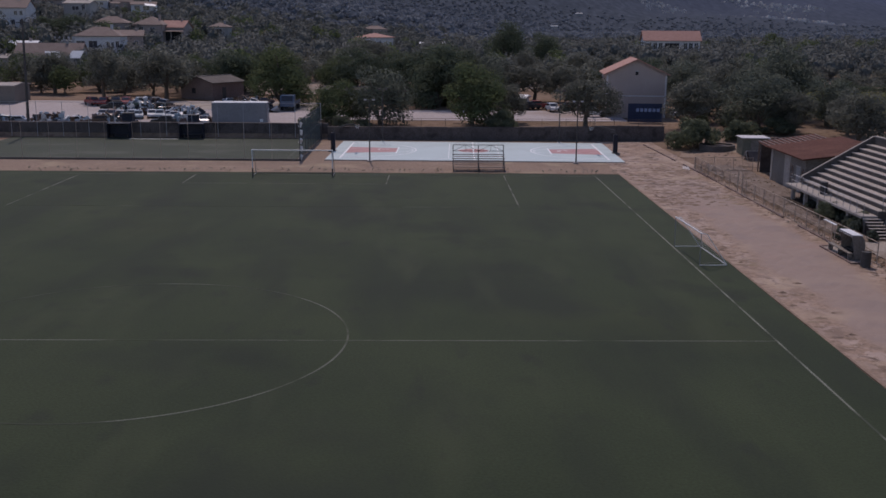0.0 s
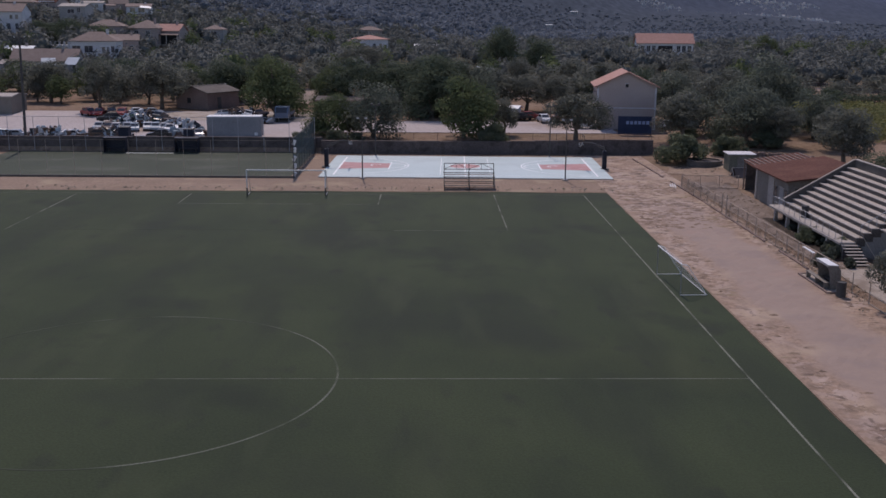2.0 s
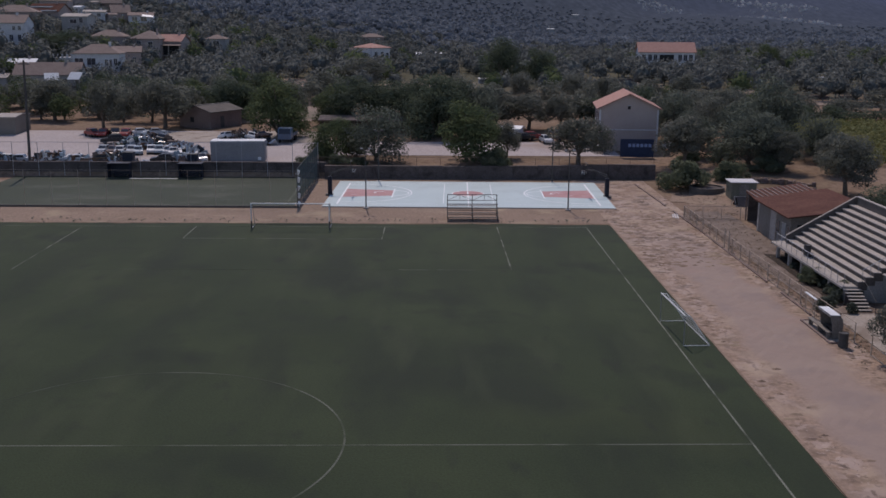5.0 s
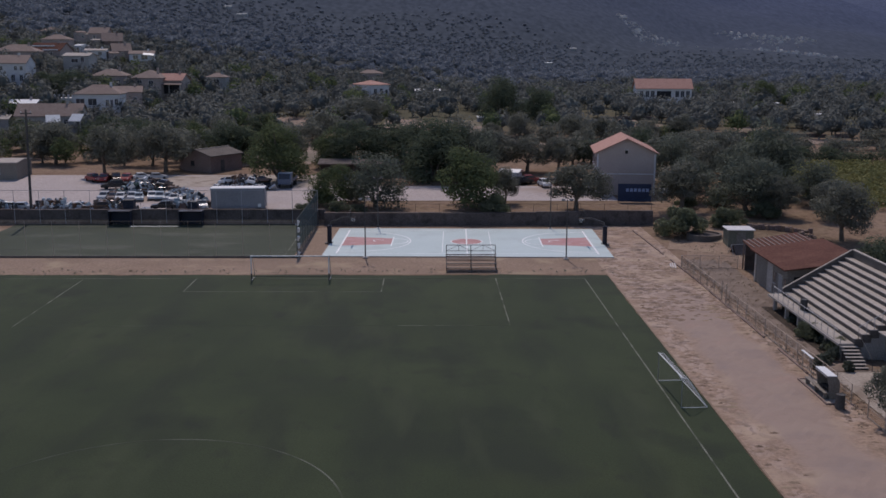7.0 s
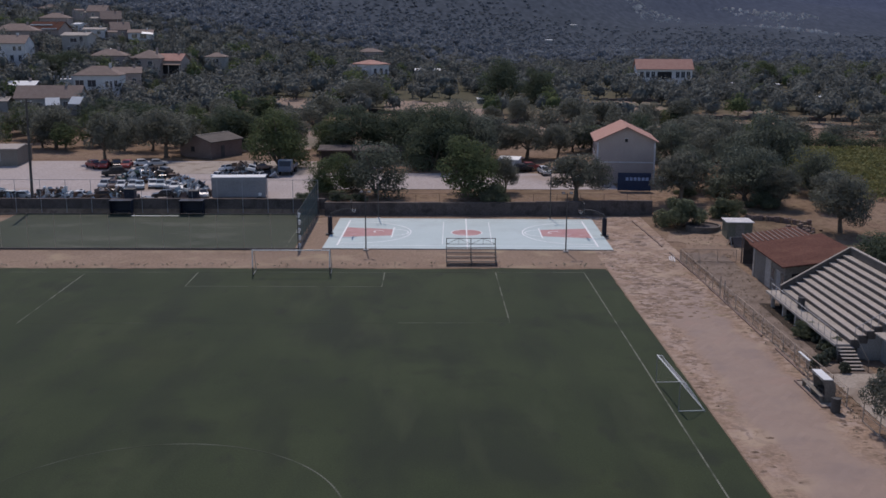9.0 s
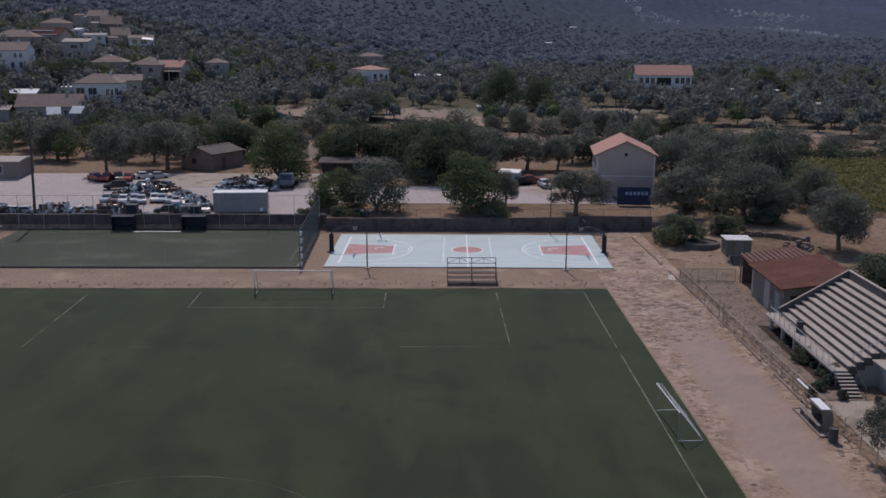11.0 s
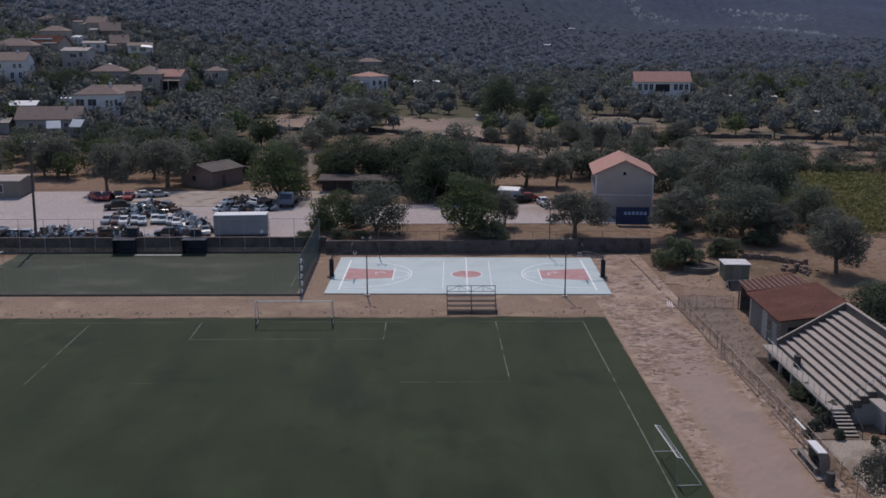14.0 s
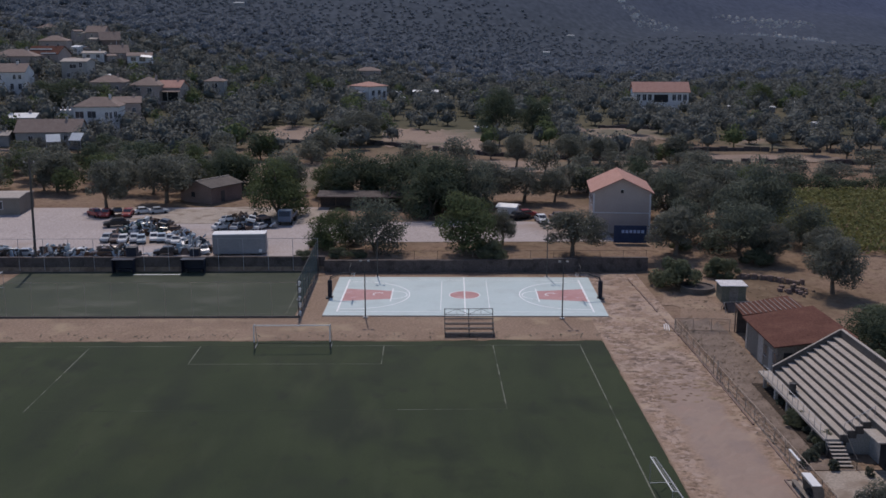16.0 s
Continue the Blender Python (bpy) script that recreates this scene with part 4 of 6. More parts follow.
part("rear_wall", boxed(XT + 0.1, SY1 - 22, 0.0, XT + 0.3, SY0, ZT + 0.62), M["dark_concrete"], gs)
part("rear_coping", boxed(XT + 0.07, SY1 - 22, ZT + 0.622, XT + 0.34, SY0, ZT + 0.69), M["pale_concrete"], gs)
# The parapet's inner-face shade is painted into this dark tone.
part("end_parapet", prism([(SX - 0.15, 0.0), (XT + 0.3, 0.0), (XT + 0.3, ZT + 0.62), (XT, ZT + 0.58), (SX - 0.15, ZF + 0.62)], SY0 + 0.003, SY0 + 0.14, "y"), M["dark_concrete"], gs)
part("parapet_coping", prism([(SX - 0.2, ZF + 0.625), (XT, ZT + 0.585), (XT + 0.35, ZT + 0.625), (XT + 0.35, ZT + 0.69), (XT, ZT + 0.65), (SX - 0.2, ZF + 0.69)], SY0 - 0.02, SY0 + 0.17, "y"), M["pale_concrete"], gs)
part("walkway", boxed(42.75, SY1, ZF - 0.18, SX, SY0 + 0.9, ZF, bevel=0.02), M["pale_concrete"], gs)
for k in range(6):
    y = SY0 - 0.3 - 2.85 * k
    part("column", boxed(42.9, y - 0.15, -0.05, 43.15, y + 0.15, ZF - 0.182), M["concrete"], gs)
part("under_wall", boxed(SX + 0.6, SY1 + 0.1, -0.05, SX + 0.8, SY0, ZF + 0.3), M["grey_wall"], gs)
for k in range(13):
    y = SY0 - 0.2 - 1.2 * k
    part("rail_post", tubes(((42.85, y, ZF), (42.85, y, ZF + 0.9), 0.022), seg=5), M["galv"], gs)
part("top_rail", tubes(((42.85, SY0 - 0.2, ZF + 0.9), (42.85, SY1 + 0.4, ZF + 0.9), 0.024), seg=5), M["galv"], gs)
part("mid_rail", tubes(((42.85, SY0 - 0.2, ZF + 0.45), (42.85, SY1 + 0.4, ZF + 0.45), 0.018), seg=5), M["galv"], gs)
for k in range(8):
    z, y = ZF - 0.153 * (k + 1), SY1 - 0.34 * k
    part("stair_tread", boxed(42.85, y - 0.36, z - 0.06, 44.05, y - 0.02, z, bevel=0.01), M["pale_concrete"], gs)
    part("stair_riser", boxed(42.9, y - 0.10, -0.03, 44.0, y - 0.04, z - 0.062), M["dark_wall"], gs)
part("stair_rail", tubes(((44.12, SY1 - 0.1, ZF + 0.75), (44.12, SY1 - 2.7, 0.8), 0.025), ((44.12, SY1 - 0.1, 0.0), (44.12, SY1 - 0.1, ZF + 0.75), 0.022), ((44.12, SY1 - 2.7, 0.0), (44.12, SY1 - 2.7, 0.8), 0.022)), M["dark_metal"], gs)
# room under the stand, beyond the stairs
part("end_wall", prism([(44.4, 0.0), (SX + TREAD * 4 + 0.1, 0.0), (SX + TREAD * 4 + 0.1, ZF + RISE * 4 - 0.02), (44.4, ZF + RISE - 0.1)], SY1 + 0.004, SY1 + 0.2, "y"), M["grey_wall"], gs)
XR = SX + TREAD * 4
part("room_wall", boxed(XR + 0.05, SY1 - 22, -0.05, XR + 0.25, SY1, ZF + RISE * 5 - 0.3), M["grey_wall"], gs)
for y in (-28.6, -33.0, -38.0):
    d0 = part("door", boxed(XR - 0.02, y - 1.0, 0.0, XR + 0.045, y, 2.15), M["opening"], gs, "dark open doorway")
    part("door_frame", boxed(XR - 0.04, y - 1.08, 2.16, XR + 0.04, y + 0.08, 2.26), M["concrete"], d0)
part("door_canopy", boxed(XR - 0.95, -30.2, 2.3, XR + 0.04, -27.6, 2.4, bevel=0.01), M["pale_concrete"], gs)
part("gallery_slab", boxed(XR - 0.5, SY1 - 22, 2.72, XR + 0.04, -30.9, 2.87), M["pale_concrete"], gs)
for k in range(12):
    part("rail_post", tubes(((XR - 0.42, -31.0 - 1.5 * k, 2.87), (XR - 0.42, -31.0 - 1.5 * k, 3.75), 0.022), seg=5), M["galv"], gs)
part("top_rail", tubes(((XR - 0.42, -31.0, 3.75), (XR - 0.42, -48, 3.75), 0.024), seg=5), M["galv"], gs)
for k in range(5):
    z = ZF + RISE * (k + 1)
    part("rail_post", tubes(((SX + TREAD * k + 0.3, SY1 + 0.1, z), (SX + TREAD * k + 0.3, SY1 + 0.1, z + 0.85), 0.022), seg=5), M["galv"], gs)
part("end_rail", tubes(((SX + 0.3, SY1 + 0.1, ZF + RISE + 0.85), (SX + TREAD * 4 + 0.3, SY1 + 0.1, ZF + RISE * 5 + 0.85), 0.024), seg=5), M["galv"], gs)
lp = thing("flag_pole", "thin grey pole with a small white lamp on the stand", "pole", (SX + TREAD * 5 + 0.3, -27.6, ZF + RISE * 6))
part("pole", tubes(((0, 0, 0), (0, 0, 3.4), 0.03)), M["galv"], lp)
part("lamp", boxed(-0.12, -0.1, 3.4, 0.12, 0.1, 3.6, bevel=0.03), M["white_metal"], lp)
tagged(part("forecourt", boxed(41.0, -60, -0.05, XR + 0.05, -29.6, 0.02), M["apron"]), "dusty concrete apron below the stand", "paving", kind="structure")

# ---- changing-room hut beside the stand ----
hut = thing("changing_hut", "single-storey grey hut with a rust-red sloping roof", "hut", (0, 0, 0))
HX0, HX1, HY0, HY1 = 44.9, 51.4, -9.7, -0.9


def sloped(bm, corners, thick):
    """A slab over four corners, given round its edge."""
    lo, up = [bm.verts.new(p) for p in corners], [bm.verts.new((p[0], p[1], p[2] + thick)) for p in corners]
    bm.faces.new(lo[::-1]), bm.faces.new(up)
    for i in range(4):
        bm.faces.new((lo[i], lo[(i + 1) % 4], up[(i + 1) % 4], up[i]))
    return bm


part("wall", prism([(HX0, -0.05), (HX1, -0.05), (HX1, 3.72), (HX0, 2.98)], HY0, HY1, "y"), M["hut_wall"], hut)
part("roof", sloped(bmesh.new(), [(HX0 - 0.5, HY0 - 0.6, 2.93), (HX1 + 0.5, HY0 - 0.6, 3.79), (HX1 + 0.4, HY1 + 1.4, 3.79), (HX0 - 0.4, HY1 + 0.5, 2.95)], 0.12), M["rust_roof"], hut, "rust-red sheet roof with a low slope")
dd = part("door", boxed(HX0 - 0.03, -8.6, 0.0, HX0 - 0.002, -7.6, 2.1), M["grey_wall"], hut, "pale grey metal door")
part("door_frame", boxed(HX0 - 0.035, -8.7, 2.105, HX0 - 0.004, -7.5, 2.2), M["concrete"], dd)
for y in (-6.9, -9.55):
    ww = part("window", boxed(HX0 - 0.02, y - 0.05, 1.1, HX0 - 0.002, y + 0.65, 2.1), M["glass"], hut)
    part("window_sill", boxed(HX0 - 0.1, y - 0.12, 1.02, HX0 - 0.004, y + 0.72, 1.095), M["concrete"], ww)
part("window", boxed(45.5, HY0 - 0.02, 0.9, 46.9, HY0 - 0.002, 2.3), M["opening"], hut)
part("pilaster", boxed(HX0 - 0.06, -6.1, 0, HX0 - 0.003, -4.6, 2.85), M["concrete"], hut)
part("pilaster", boxed(HX0 - 0.06, HY1 - 0.35, 0, HX0 - 0.003, HY1 + 0.03, 2.85), M["concrete"], hut)
# lean-to with ribbed sheets behind it
lt = thing("lean_to", "lean-to with ribbed red roof sheets behind the hut", "shed", (0, 0, 0))
part("roof_sheet", sloped(bmesh.new(), [(45.0, 0.9, 2.75), (51.3, 1.0, 3.5), (51.0, 5.4, 3.6), (45.3, 4.6, 2.85)], 0.06), M["rust_roof"], lt)
for k in range(12):
    x = 45.3 + 0.5 * k
    z = 2.75 + (x - 45.0) * 0.119
    part("rib", sloped(bmesh.new(), [(x, 0.95, z + 0.075), (x + 0.14, 0.95, z + 0.09), (x + 0.14, 4.7, z + 0.18), (x, 4.7, z + 0.165)], 0.07), M["brown_wall"], lt)
for x, y, z in ((45.4, 4.5, 2.85), (50.8, 5.2, 3.55)):
    part("post", tubes(((x, y, -0.05), (x, y, z), 0.07)), M["rust_metal"], lt)
part("back_wall", prism([(45.5, -0.05), (50.9, -0.05), (50.9, 3.4), (45.5, 2.8)], 4.2, 4.35, "y"), M["dark_wall"], lt)
rw = tagged(new("rubble_wall"), "crumbling low reddish stone wall beyond the shed", "wall", kind="structure")
# low stone wall and a heap of stones beyond the shed
rng = np.random.default_rng(29)
for k in range(34):
    q = k / 33
    x, y = 51.6 + 7.0 * q + 0.1 * rng.normal(), 24.6 - 2.0 * q + 0.5 * math.sin(q * 5) + 0.1 * rng.normal()
    z = land_at(x, y)
    part("stone_block", boxed(x, y, z - 0.2, x + 0.26 + 0.3 * rng.random(), y + 0.4 + 0.2 * rng.random(), z + 0.3 + 0.35 * rng.random(), bevel=0.05), M["brown_wall" if k % 4 else "dirt"], rw)
for k in range(30):
    x, y = 56.6 + 0.9 * rng.normal(), 19.0 + 0.9 * rng.normal()
    z = land_at(x, y)
    h = 0.9 * math.exp(-((x - 56.6) ** 2 + (y - 19.0) ** 2) / 2.0)
    part("stone_block", boxed(x, y, z - 0.2, x + 0.3 + 0.3 * rng.random(), y + 0.3 + 0.3 * rng.random(), z + 0.15 + h * rng.random(), bevel=0.05), M["brown_wall" if k % 4 else "dirt"], rw)

# ---- small shed, round tank, pipes ----
sh = thing("garden_shed", "pale green metal shed with a white flat roof", "shed", (48.5, 16.6, 0.15), -3)
part("wall", boxed(-1.4, -1.3, -0.2, 1.4, 1.3, 1.95, bevel=0.02), M["shed_green"], sh)
part("roof", boxed(-1.55, -1.45, 1.952, 1.55, 1.4, 2.04, bevel=0.02), M["white_wall"], sh, "pale sheet roof")
part("door", boxed(-0.5, -1.33, 0.0, 0.5, -1.302, 1.75), M["hut_wall"], sh)
tk = thing("water_tank", "low round concrete water tank", "tank", (45.7, 20.6, 0.1))
bm = ring(1.9, 0.25, -0.1, 0.75, seg=32)
part("tank_wall", bm, M["dark_concrete"], tk)
bm = bmesh.new()
bmesh.ops.create_cone(bm, cap_ends=True, segments=32, radius1=1.78, radius2=1.78, depth=0.1, matrix=Matrix.Translation((0, 0, 0.55)))
part("tank_floor", bm, M["dark_wall"], tk)
tf = thing("tent_frame", "dark sheet over a low ridge frame", "shelter", (48.0, 12.2, 0.0), 5)
part("frame", tubes(((-1.6, -0.8, 0), (-1.6, 0, 1.1), 0.04), ((-1.6, 0.8, 0), (-1.6, 0, 1.1), 0.04), ((1.6, -0.8, 0), (1.6, 0, 1.1), 0.04), ((1.6, 0.8, 0), (1.6, 0, 1.1), 0.04), ((-1.6, 0, 1.1), (1.6, 0, 1.1), 0.04)), M["pale_concrete"], tf)
part("cover", prism([(-0.85, 0.1), (0, 1.14), (0.85, 0.1), (0.8, 0.1), (0, 1.09), (-0.8, 0.1)], -1.4, 1.4, "x"), M["dark_wall"], tf)


# ---- yard behind the wall ----
tagged(sheet("yard", np.arange(-75, -2.9, 2.4), np.arange(32.6, 72, 2.0), 0.03, M["lot"]), "pale gravel yard with dusty patches", "yard", kind="structure")
tagged(sheet("lane", np.arange(-3.2, 40.1, 2.4), np.arange(44.5, 58.6, 2.0), 0.025, M["lot"]), "pale dusty lane behind the trees", "lane", kind="structure")


def car(paint, label):
    """A small saloon, 4.1 m long, along its own x."""
    c = thing("car", label, "car", group="scrapped cars")
    prof = [(-2.05, 0.32), (2.05, 0.32), (2.08, 0.62), (1.9, 0.80), (0.95, 0.92), (-1.55, 0.94), (-2.02, 0.88)]
    bm = prism(prof, -0.82, 0.82, "y")
    bmesh.ops.bevel(bm, geom=list(bm.edges), offset=0.05, segments=1, affect="EDGES")
    body = part("body", bm, M["car " + paint], c)
    cab = [(-1.5, 0.93), (0.95, 0.91), (0.3, 1.42), (-1.1, 1.44)]
    part("cabin", prism(cab, -0.70, 0.70, "y"), M["car " + paint], c)
    part("windscreen", prism([(0.90, 0.97), (0.36, 1.385), (0.38, 1.40), (0.94, 0.97)], -0.62, 0.62, "y"), M["glass"], c)
    part("rear_window", prism([(-1.46, 0.99), (-1.13, 1.40), (-1.15, 1.41), (-1.49, 0.99)], -0.60, 0.60, "y"), M["glass"], c)
    for s in (-1, 1):
        part("side_window", prism([(-1.30, 0.98), (0.72, 0.96), (0.22, 1.36), (-1.02, 1.37)], min(s * 0.703, s * 0.715), max(s * 0.703, s * 0.715), "y"), M["glass"], c)
        part("headlight", boxed(2.03, s * 0.6 - 0.14, 0.60, 2.07, s * 0.6 + 0.14, 0.72), M["galv"], c)
        for x in (-1.3, 1.3):
            part("wheel", tubes(((x, s * 0.68, 0.3), (x, s * 0.84, 0.3), 0.3), seg=12), M["tyre"], c)
    return c


CARS = {}
for paint, note in (("white", "dusty white"), ("silver", "dull silver"), ("light blue", "faded light blue"), ("red", "faded red"), ("black", "black"), ("green", "dark green"), ("brown", "rusty brown")):
    CARS[paint] = [car(paint, note + " scrapped car parked in the yard"), False]


# A size below 1 shrinks the car to fit the camera's view.
def place_car(paint, x, y, turn, lift=0.0, tip=0.0, size=0.86):
    m = Matrix.Translation((x, y, land_at(x, y) + 0.03 + lift)) @ pose(0, 0, 0, tip, 0, turn) @ Matrix.Scale(size, 4)
    if CARS[paint][1]:
        return copy_thing(CARS[paint][0], m @ Matrix.Scale(1 / CARS[paint][0].scale[0], 4)) if abs(CARS[paint][0].scale[0] - 1) > 1e-6 else copy_thing(CARS[paint][0], m)
    CARS[paint][1] = True
    CARS[paint][0].matrix_basis = m
    return CARS[paint][0]


rng = np.random.default_rng(21)
pale = ["silver", "brown", "white", "silver", "light blue", "white", "light blue", "silver", "white", "brown"]
for i in range(8):         # front row of wrecks, shrunk to fit the camera's view, nose to the fence
    place_car(pale[i], -32.4 + 1.32 * i + 0.08 * rng.normal(), 45.2 + 0.3 * rng.normal(), -82 + 5 * rng.normal(), size=0.76)
for i in range(5):         # dark wrecks in the long heap behind them
    place_car(["green", "silver", "brown", "green", "brown"][i], -30.4 + 1.6 * i + 0.3 * rng.normal(), 50.4 + 0.5 * rng.normal(), 30 * rng.normal() + 40, 0.0, 6 * rng.normal(), 0.8)
for i in range(3):
    place_car(["green", "brown", "black"][i], -28.4 + 1.5 * i, 51.4 + 0.3 * rng.normal(), 30 + 50 * rng.random(), 1.0, 7 * rng.normal(), 0.75)
for i in range(4):         # reds at the back of the yard
    place_car(["red", "red", "brown", "red"][i], -39.6 + 1.7 * i, 63.8 + 0.4 * rng.normal(), -70 + 20 * rng.normal())
for i in range(2):
    place_car(["white", "silver"][i], -32.6 + 2.4 * i, 65.6, 10 + 20 * rng.random(), size=0.75)
place_car("black", -34.0, 55.6, 200, size=0.95)
for i in range(8):         # heap beside the truck
    place_car(["white", "silver", "brown", "white", "black", "white", "silver", "black"][i], -17.4 + 1.9 * (i % 4) + 0.3 * rng.normal(), 53.4 + 2.2 * (i // 4), 40 + 90 * rng.random(), size=0.74)
for i in range(4):
    place_car(["white", "black", "white", "brown"][i], -16.6 + 1.7 * i, 54.2 + 0.4 * rng.normal(), 40 + 90 * rng.random(), 1.0, 12 * rng.normal(), 0.7)
for i in range(12):        # crowded from the heap down to the container
    q = i / 11
    place_car(["white", "brown", "silver", "white", "red", "white", "black", "silver", "white", "brown", "white", "silver"][i], -22.6 + 5.6 * q + 0.8 * rng.normal() * (1 - q), 46.5 - 8.5 * q + 0.4 * rng.normal(), -80 + 14 * rng.normal(), 0.0, 0, 0.74)
place_car("black", -21.8, 37.0, 190, size=0.8), place_car("brown", -29.6, 35.8, 182, size=0.9)
place_car("white", 31.0, 57.8, -80), place_car("black", 27.8, 60.5, 30), place_car("brown", 34.2, 60.0, 10), place_car("red", 29.2, 62.0, 15)
for i in range(6):         # white vehicles in front of the far long house
    place_car(("white", "white", "silver")[i % 3], 80.5 + 4.9 * i + 0.6 * rng.normal(), 243.0 + 1.5 * rng.normal(), 20 * rng.normal(), size=1.0)
place_car("white", 48.8, 50.8, 20), place_car("silver", 51.2, 53.0, 30), place_car("white", 36.2, 50.6, 5)
def ragged_patch(name, label, x0, x1, y0, y1, lift, material, seed):
    """A sheet of bare ground with a ragged, rounded outline."""
    rng = np.random.default_rng(seed)
    bm = bmesh.new()
    cx, cy, rx, ry, n = (x0 + x1) / 2, (y0 + y1) / 2, (x1 - x0) / 2, (y1 - y0) / 2, 56
    rings = []
    wob = 1 + 0.09 * rng.normal(size=n)
    for f in (0.35, 0.7, 1.0):
        row = []
        for k in range(n):
            ang = k * math.tau / n
            ca, sa = math.cos(ang), math.sin(ang)
            w = 1 + (wob[k] - 1) * f
            x, y = cx + rx * f * w * math.copysign(abs(ca) ** 0.6, ca), cy + ry * f * w * math.copysign(abs(sa) ** 0.6, sa)
            row.append(bm.verts.new((x, y, land_at(x, y) + lift)))
        rings.append(row)
    bm.faces.new(rings[0])
    for p, q in zip(rings, rings[1:]):
        for k in range(n):
            bm.faces.new((p[k], p[(k + 1) % n], q[(k + 1) % n], q[k]))
    return tagged(part(name, bm, M[material]), label, "ground", kind="structure")


ragged_patch("rough_ground", "pinkish trodden dirt between the track and the bushes", 41.2, 50.5, 7.5, 30.0, 0.03, "dirt", 23)
ragged_patch("bare_earth", "bare brown earth with a ragged edge in the yard", -33, -2, 57.5, 70, 0.07, "apron", 22)


def scrap_heap(x, y, w, d, h, seed, label):
    """A heap of bent panels, pipes and boxes."""
    rng = np.random.default_rng(seed)
    s = thing("scrap_heap", label, "scrap", (x, y, land_at(x, y)), 0, "scrap heaps")
    for tone in ("car white", "car silver", "car brown", "car black", "car light blue", "rust_metal"):
        bm = bmesh.new()
        for k in range(26):
            u, v = rng.normal() * 0.42, rng.normal() * 0.42
            top = h * math.exp(-(u * u + v * v) * 1.6)
            m = Matrix.Translation((u * w / 2, v * d / 2, top * (0.3 + 0.7 * rng.random()))) @ Euler(rng.random(3) * 6.28).to_matrix().to_4x4()
            a0 = len(bm.verts)
            lx, ly, lz = 0.3 + 0.7 * rng.random(), 0.15 + 0.45 * rng.random(), 0.03 + 0.12 * rng.random()
            box(bm, -lx, -ly, -lz, lx, ly, lz)
            bm.verts.ensure_lookup_table()
            for q in bm.verts[a0:]:
                q.co = m @ q.co
                q.co.z = max(q.co.z, 0.0)
        tagged(part("scrap_metal", bm, M[tone], s), kind="stuff")


scrap_heap(-27.6, 50.8, 9.0, 3.6, 2.0, 1, "heap of dark bent car panels and pipes")
scrap_heap(-14.4, 54.6, 8.0, 3.6, 1.8, 2, "heap of white and rusty car parts")
scrap_heap(-18.6, 39.0, 5.0, 4.0, 1.6, 3, "heap of mixed scrap beside the container")
scrap_heap(-28.0, 36.2, 8.0, 2.4, 1.0, 4, "low heap of scrap along the wall")
scrap_heap(-36.0, 36.4, 9.0, 2.2, 1.0, 5, "low heap of scrap along the wall")
scrap_heap(-44.0, 36.2, 8.0, 2.0, 0.9, 15, "low heap of pale scrap along the wall")
place_car("white", -33.2, 36.6, 176, size=0.75), place_car("silver", -40.6, 36.3, 184, size=0.75)
scrap_heap(-21.6, 45.5, 4.0, 3.0, 1.2, 6, "small heap of scrap between the wrecks")


def site_bin(x, y, w, h):
    b = thing("storage_bin", "tall dark metal bin behind the boundary wall", "bin", (x, y, land_at(x, y) + 0.01))
    part("body", boxed(-w / 2, -0.6, 0.0, w / 2, 0.6, h, bevel=0.03), M["navy"], b)
    part("lid", boxed(-w / 2 - 0.04, -0.64, h + 0.002, w / 2 + 0.04, 0.64, h + 0.08, bevel=0.02), M["dark_metal"], b)


site_bin(-25.4, 34.0, 1.3, 1.7), site_bin(-17.2, 34.0, 1.2, 1.5)

ct = thing("cargo_container", "long pale grey box body without wheels", "container", (-11.9, 37.4, land_at(-11.9, 37.4) + 0.02), 4)
part("body", boxed(-3.5, -1.2, 0.25, 3.5, 1.2, 2.85, bevel=0.03), M["container"], ct)
part("roof", boxed(-3.52, -1.22, 2.852, 3.52, 1.22, 2.95, bevel=0.02), M["white_metal"], ct, "white sheet roof")
for k in range(15):
    part("rib", boxed(-3.4 + 0.48 * k, -1.235, 0.35, -3.33 + 0.48 * k, -1.202, 2.75), M["container"], ct)
for s in (-2.6, 2.6):
    part("skid", boxed(s - 0.3, -1.1, 0.0, s + 0.3, 1.1, 0.25), M["dark_metal"], ct)
part("hinge_plate", boxed(2.6, -1.26, 0.45, 3.0, -1.238, 0.85), M["white_metal"], ct)

tr = thing("truck", "blue flatbed truck parked under a tree", "truck", (-8.4, 58.2, land_at(-8, 58) + 0.03), -92)
part("cab", prism([(0.9, 0.6), (2.6, 0.6), (2.65, 1.4), (2.35, 2.25), (0.95, 2.3)], -1.0, 1.0, "y"), M["car blue"], tr)
part("windscreen", prism([(2.665, 1.42), (2.38, 2.18), (2.40, 2.19), (2.69, 1.43)], -0.85, 0.85, "y"), M["glass"], tr)
part("bed", boxed(-2.9, -1.05, 0.85, 0.85, 1.05, 0.98), M["rust_metal"], tr)
for s in (-1, 1):
    part("bed_side", boxed(-2.9, s * 1.05 - 0.03, 0.985, 0.85, s * 1.05 + 0.03, 1.4), M["car blue"], tr)
    for x in (-2.1, -1.2, 1.8):
        part("wheel", tubes(((x, s * 0.75, 0.42), (x, s * 1.02, 0.42), 0.42), seg=14), M["tyre"], tr)
part("chassis", boxed(-2.8, -0.4, 0.55, 2.5, 0.4, 0.84), M["dark_metal"], tr)


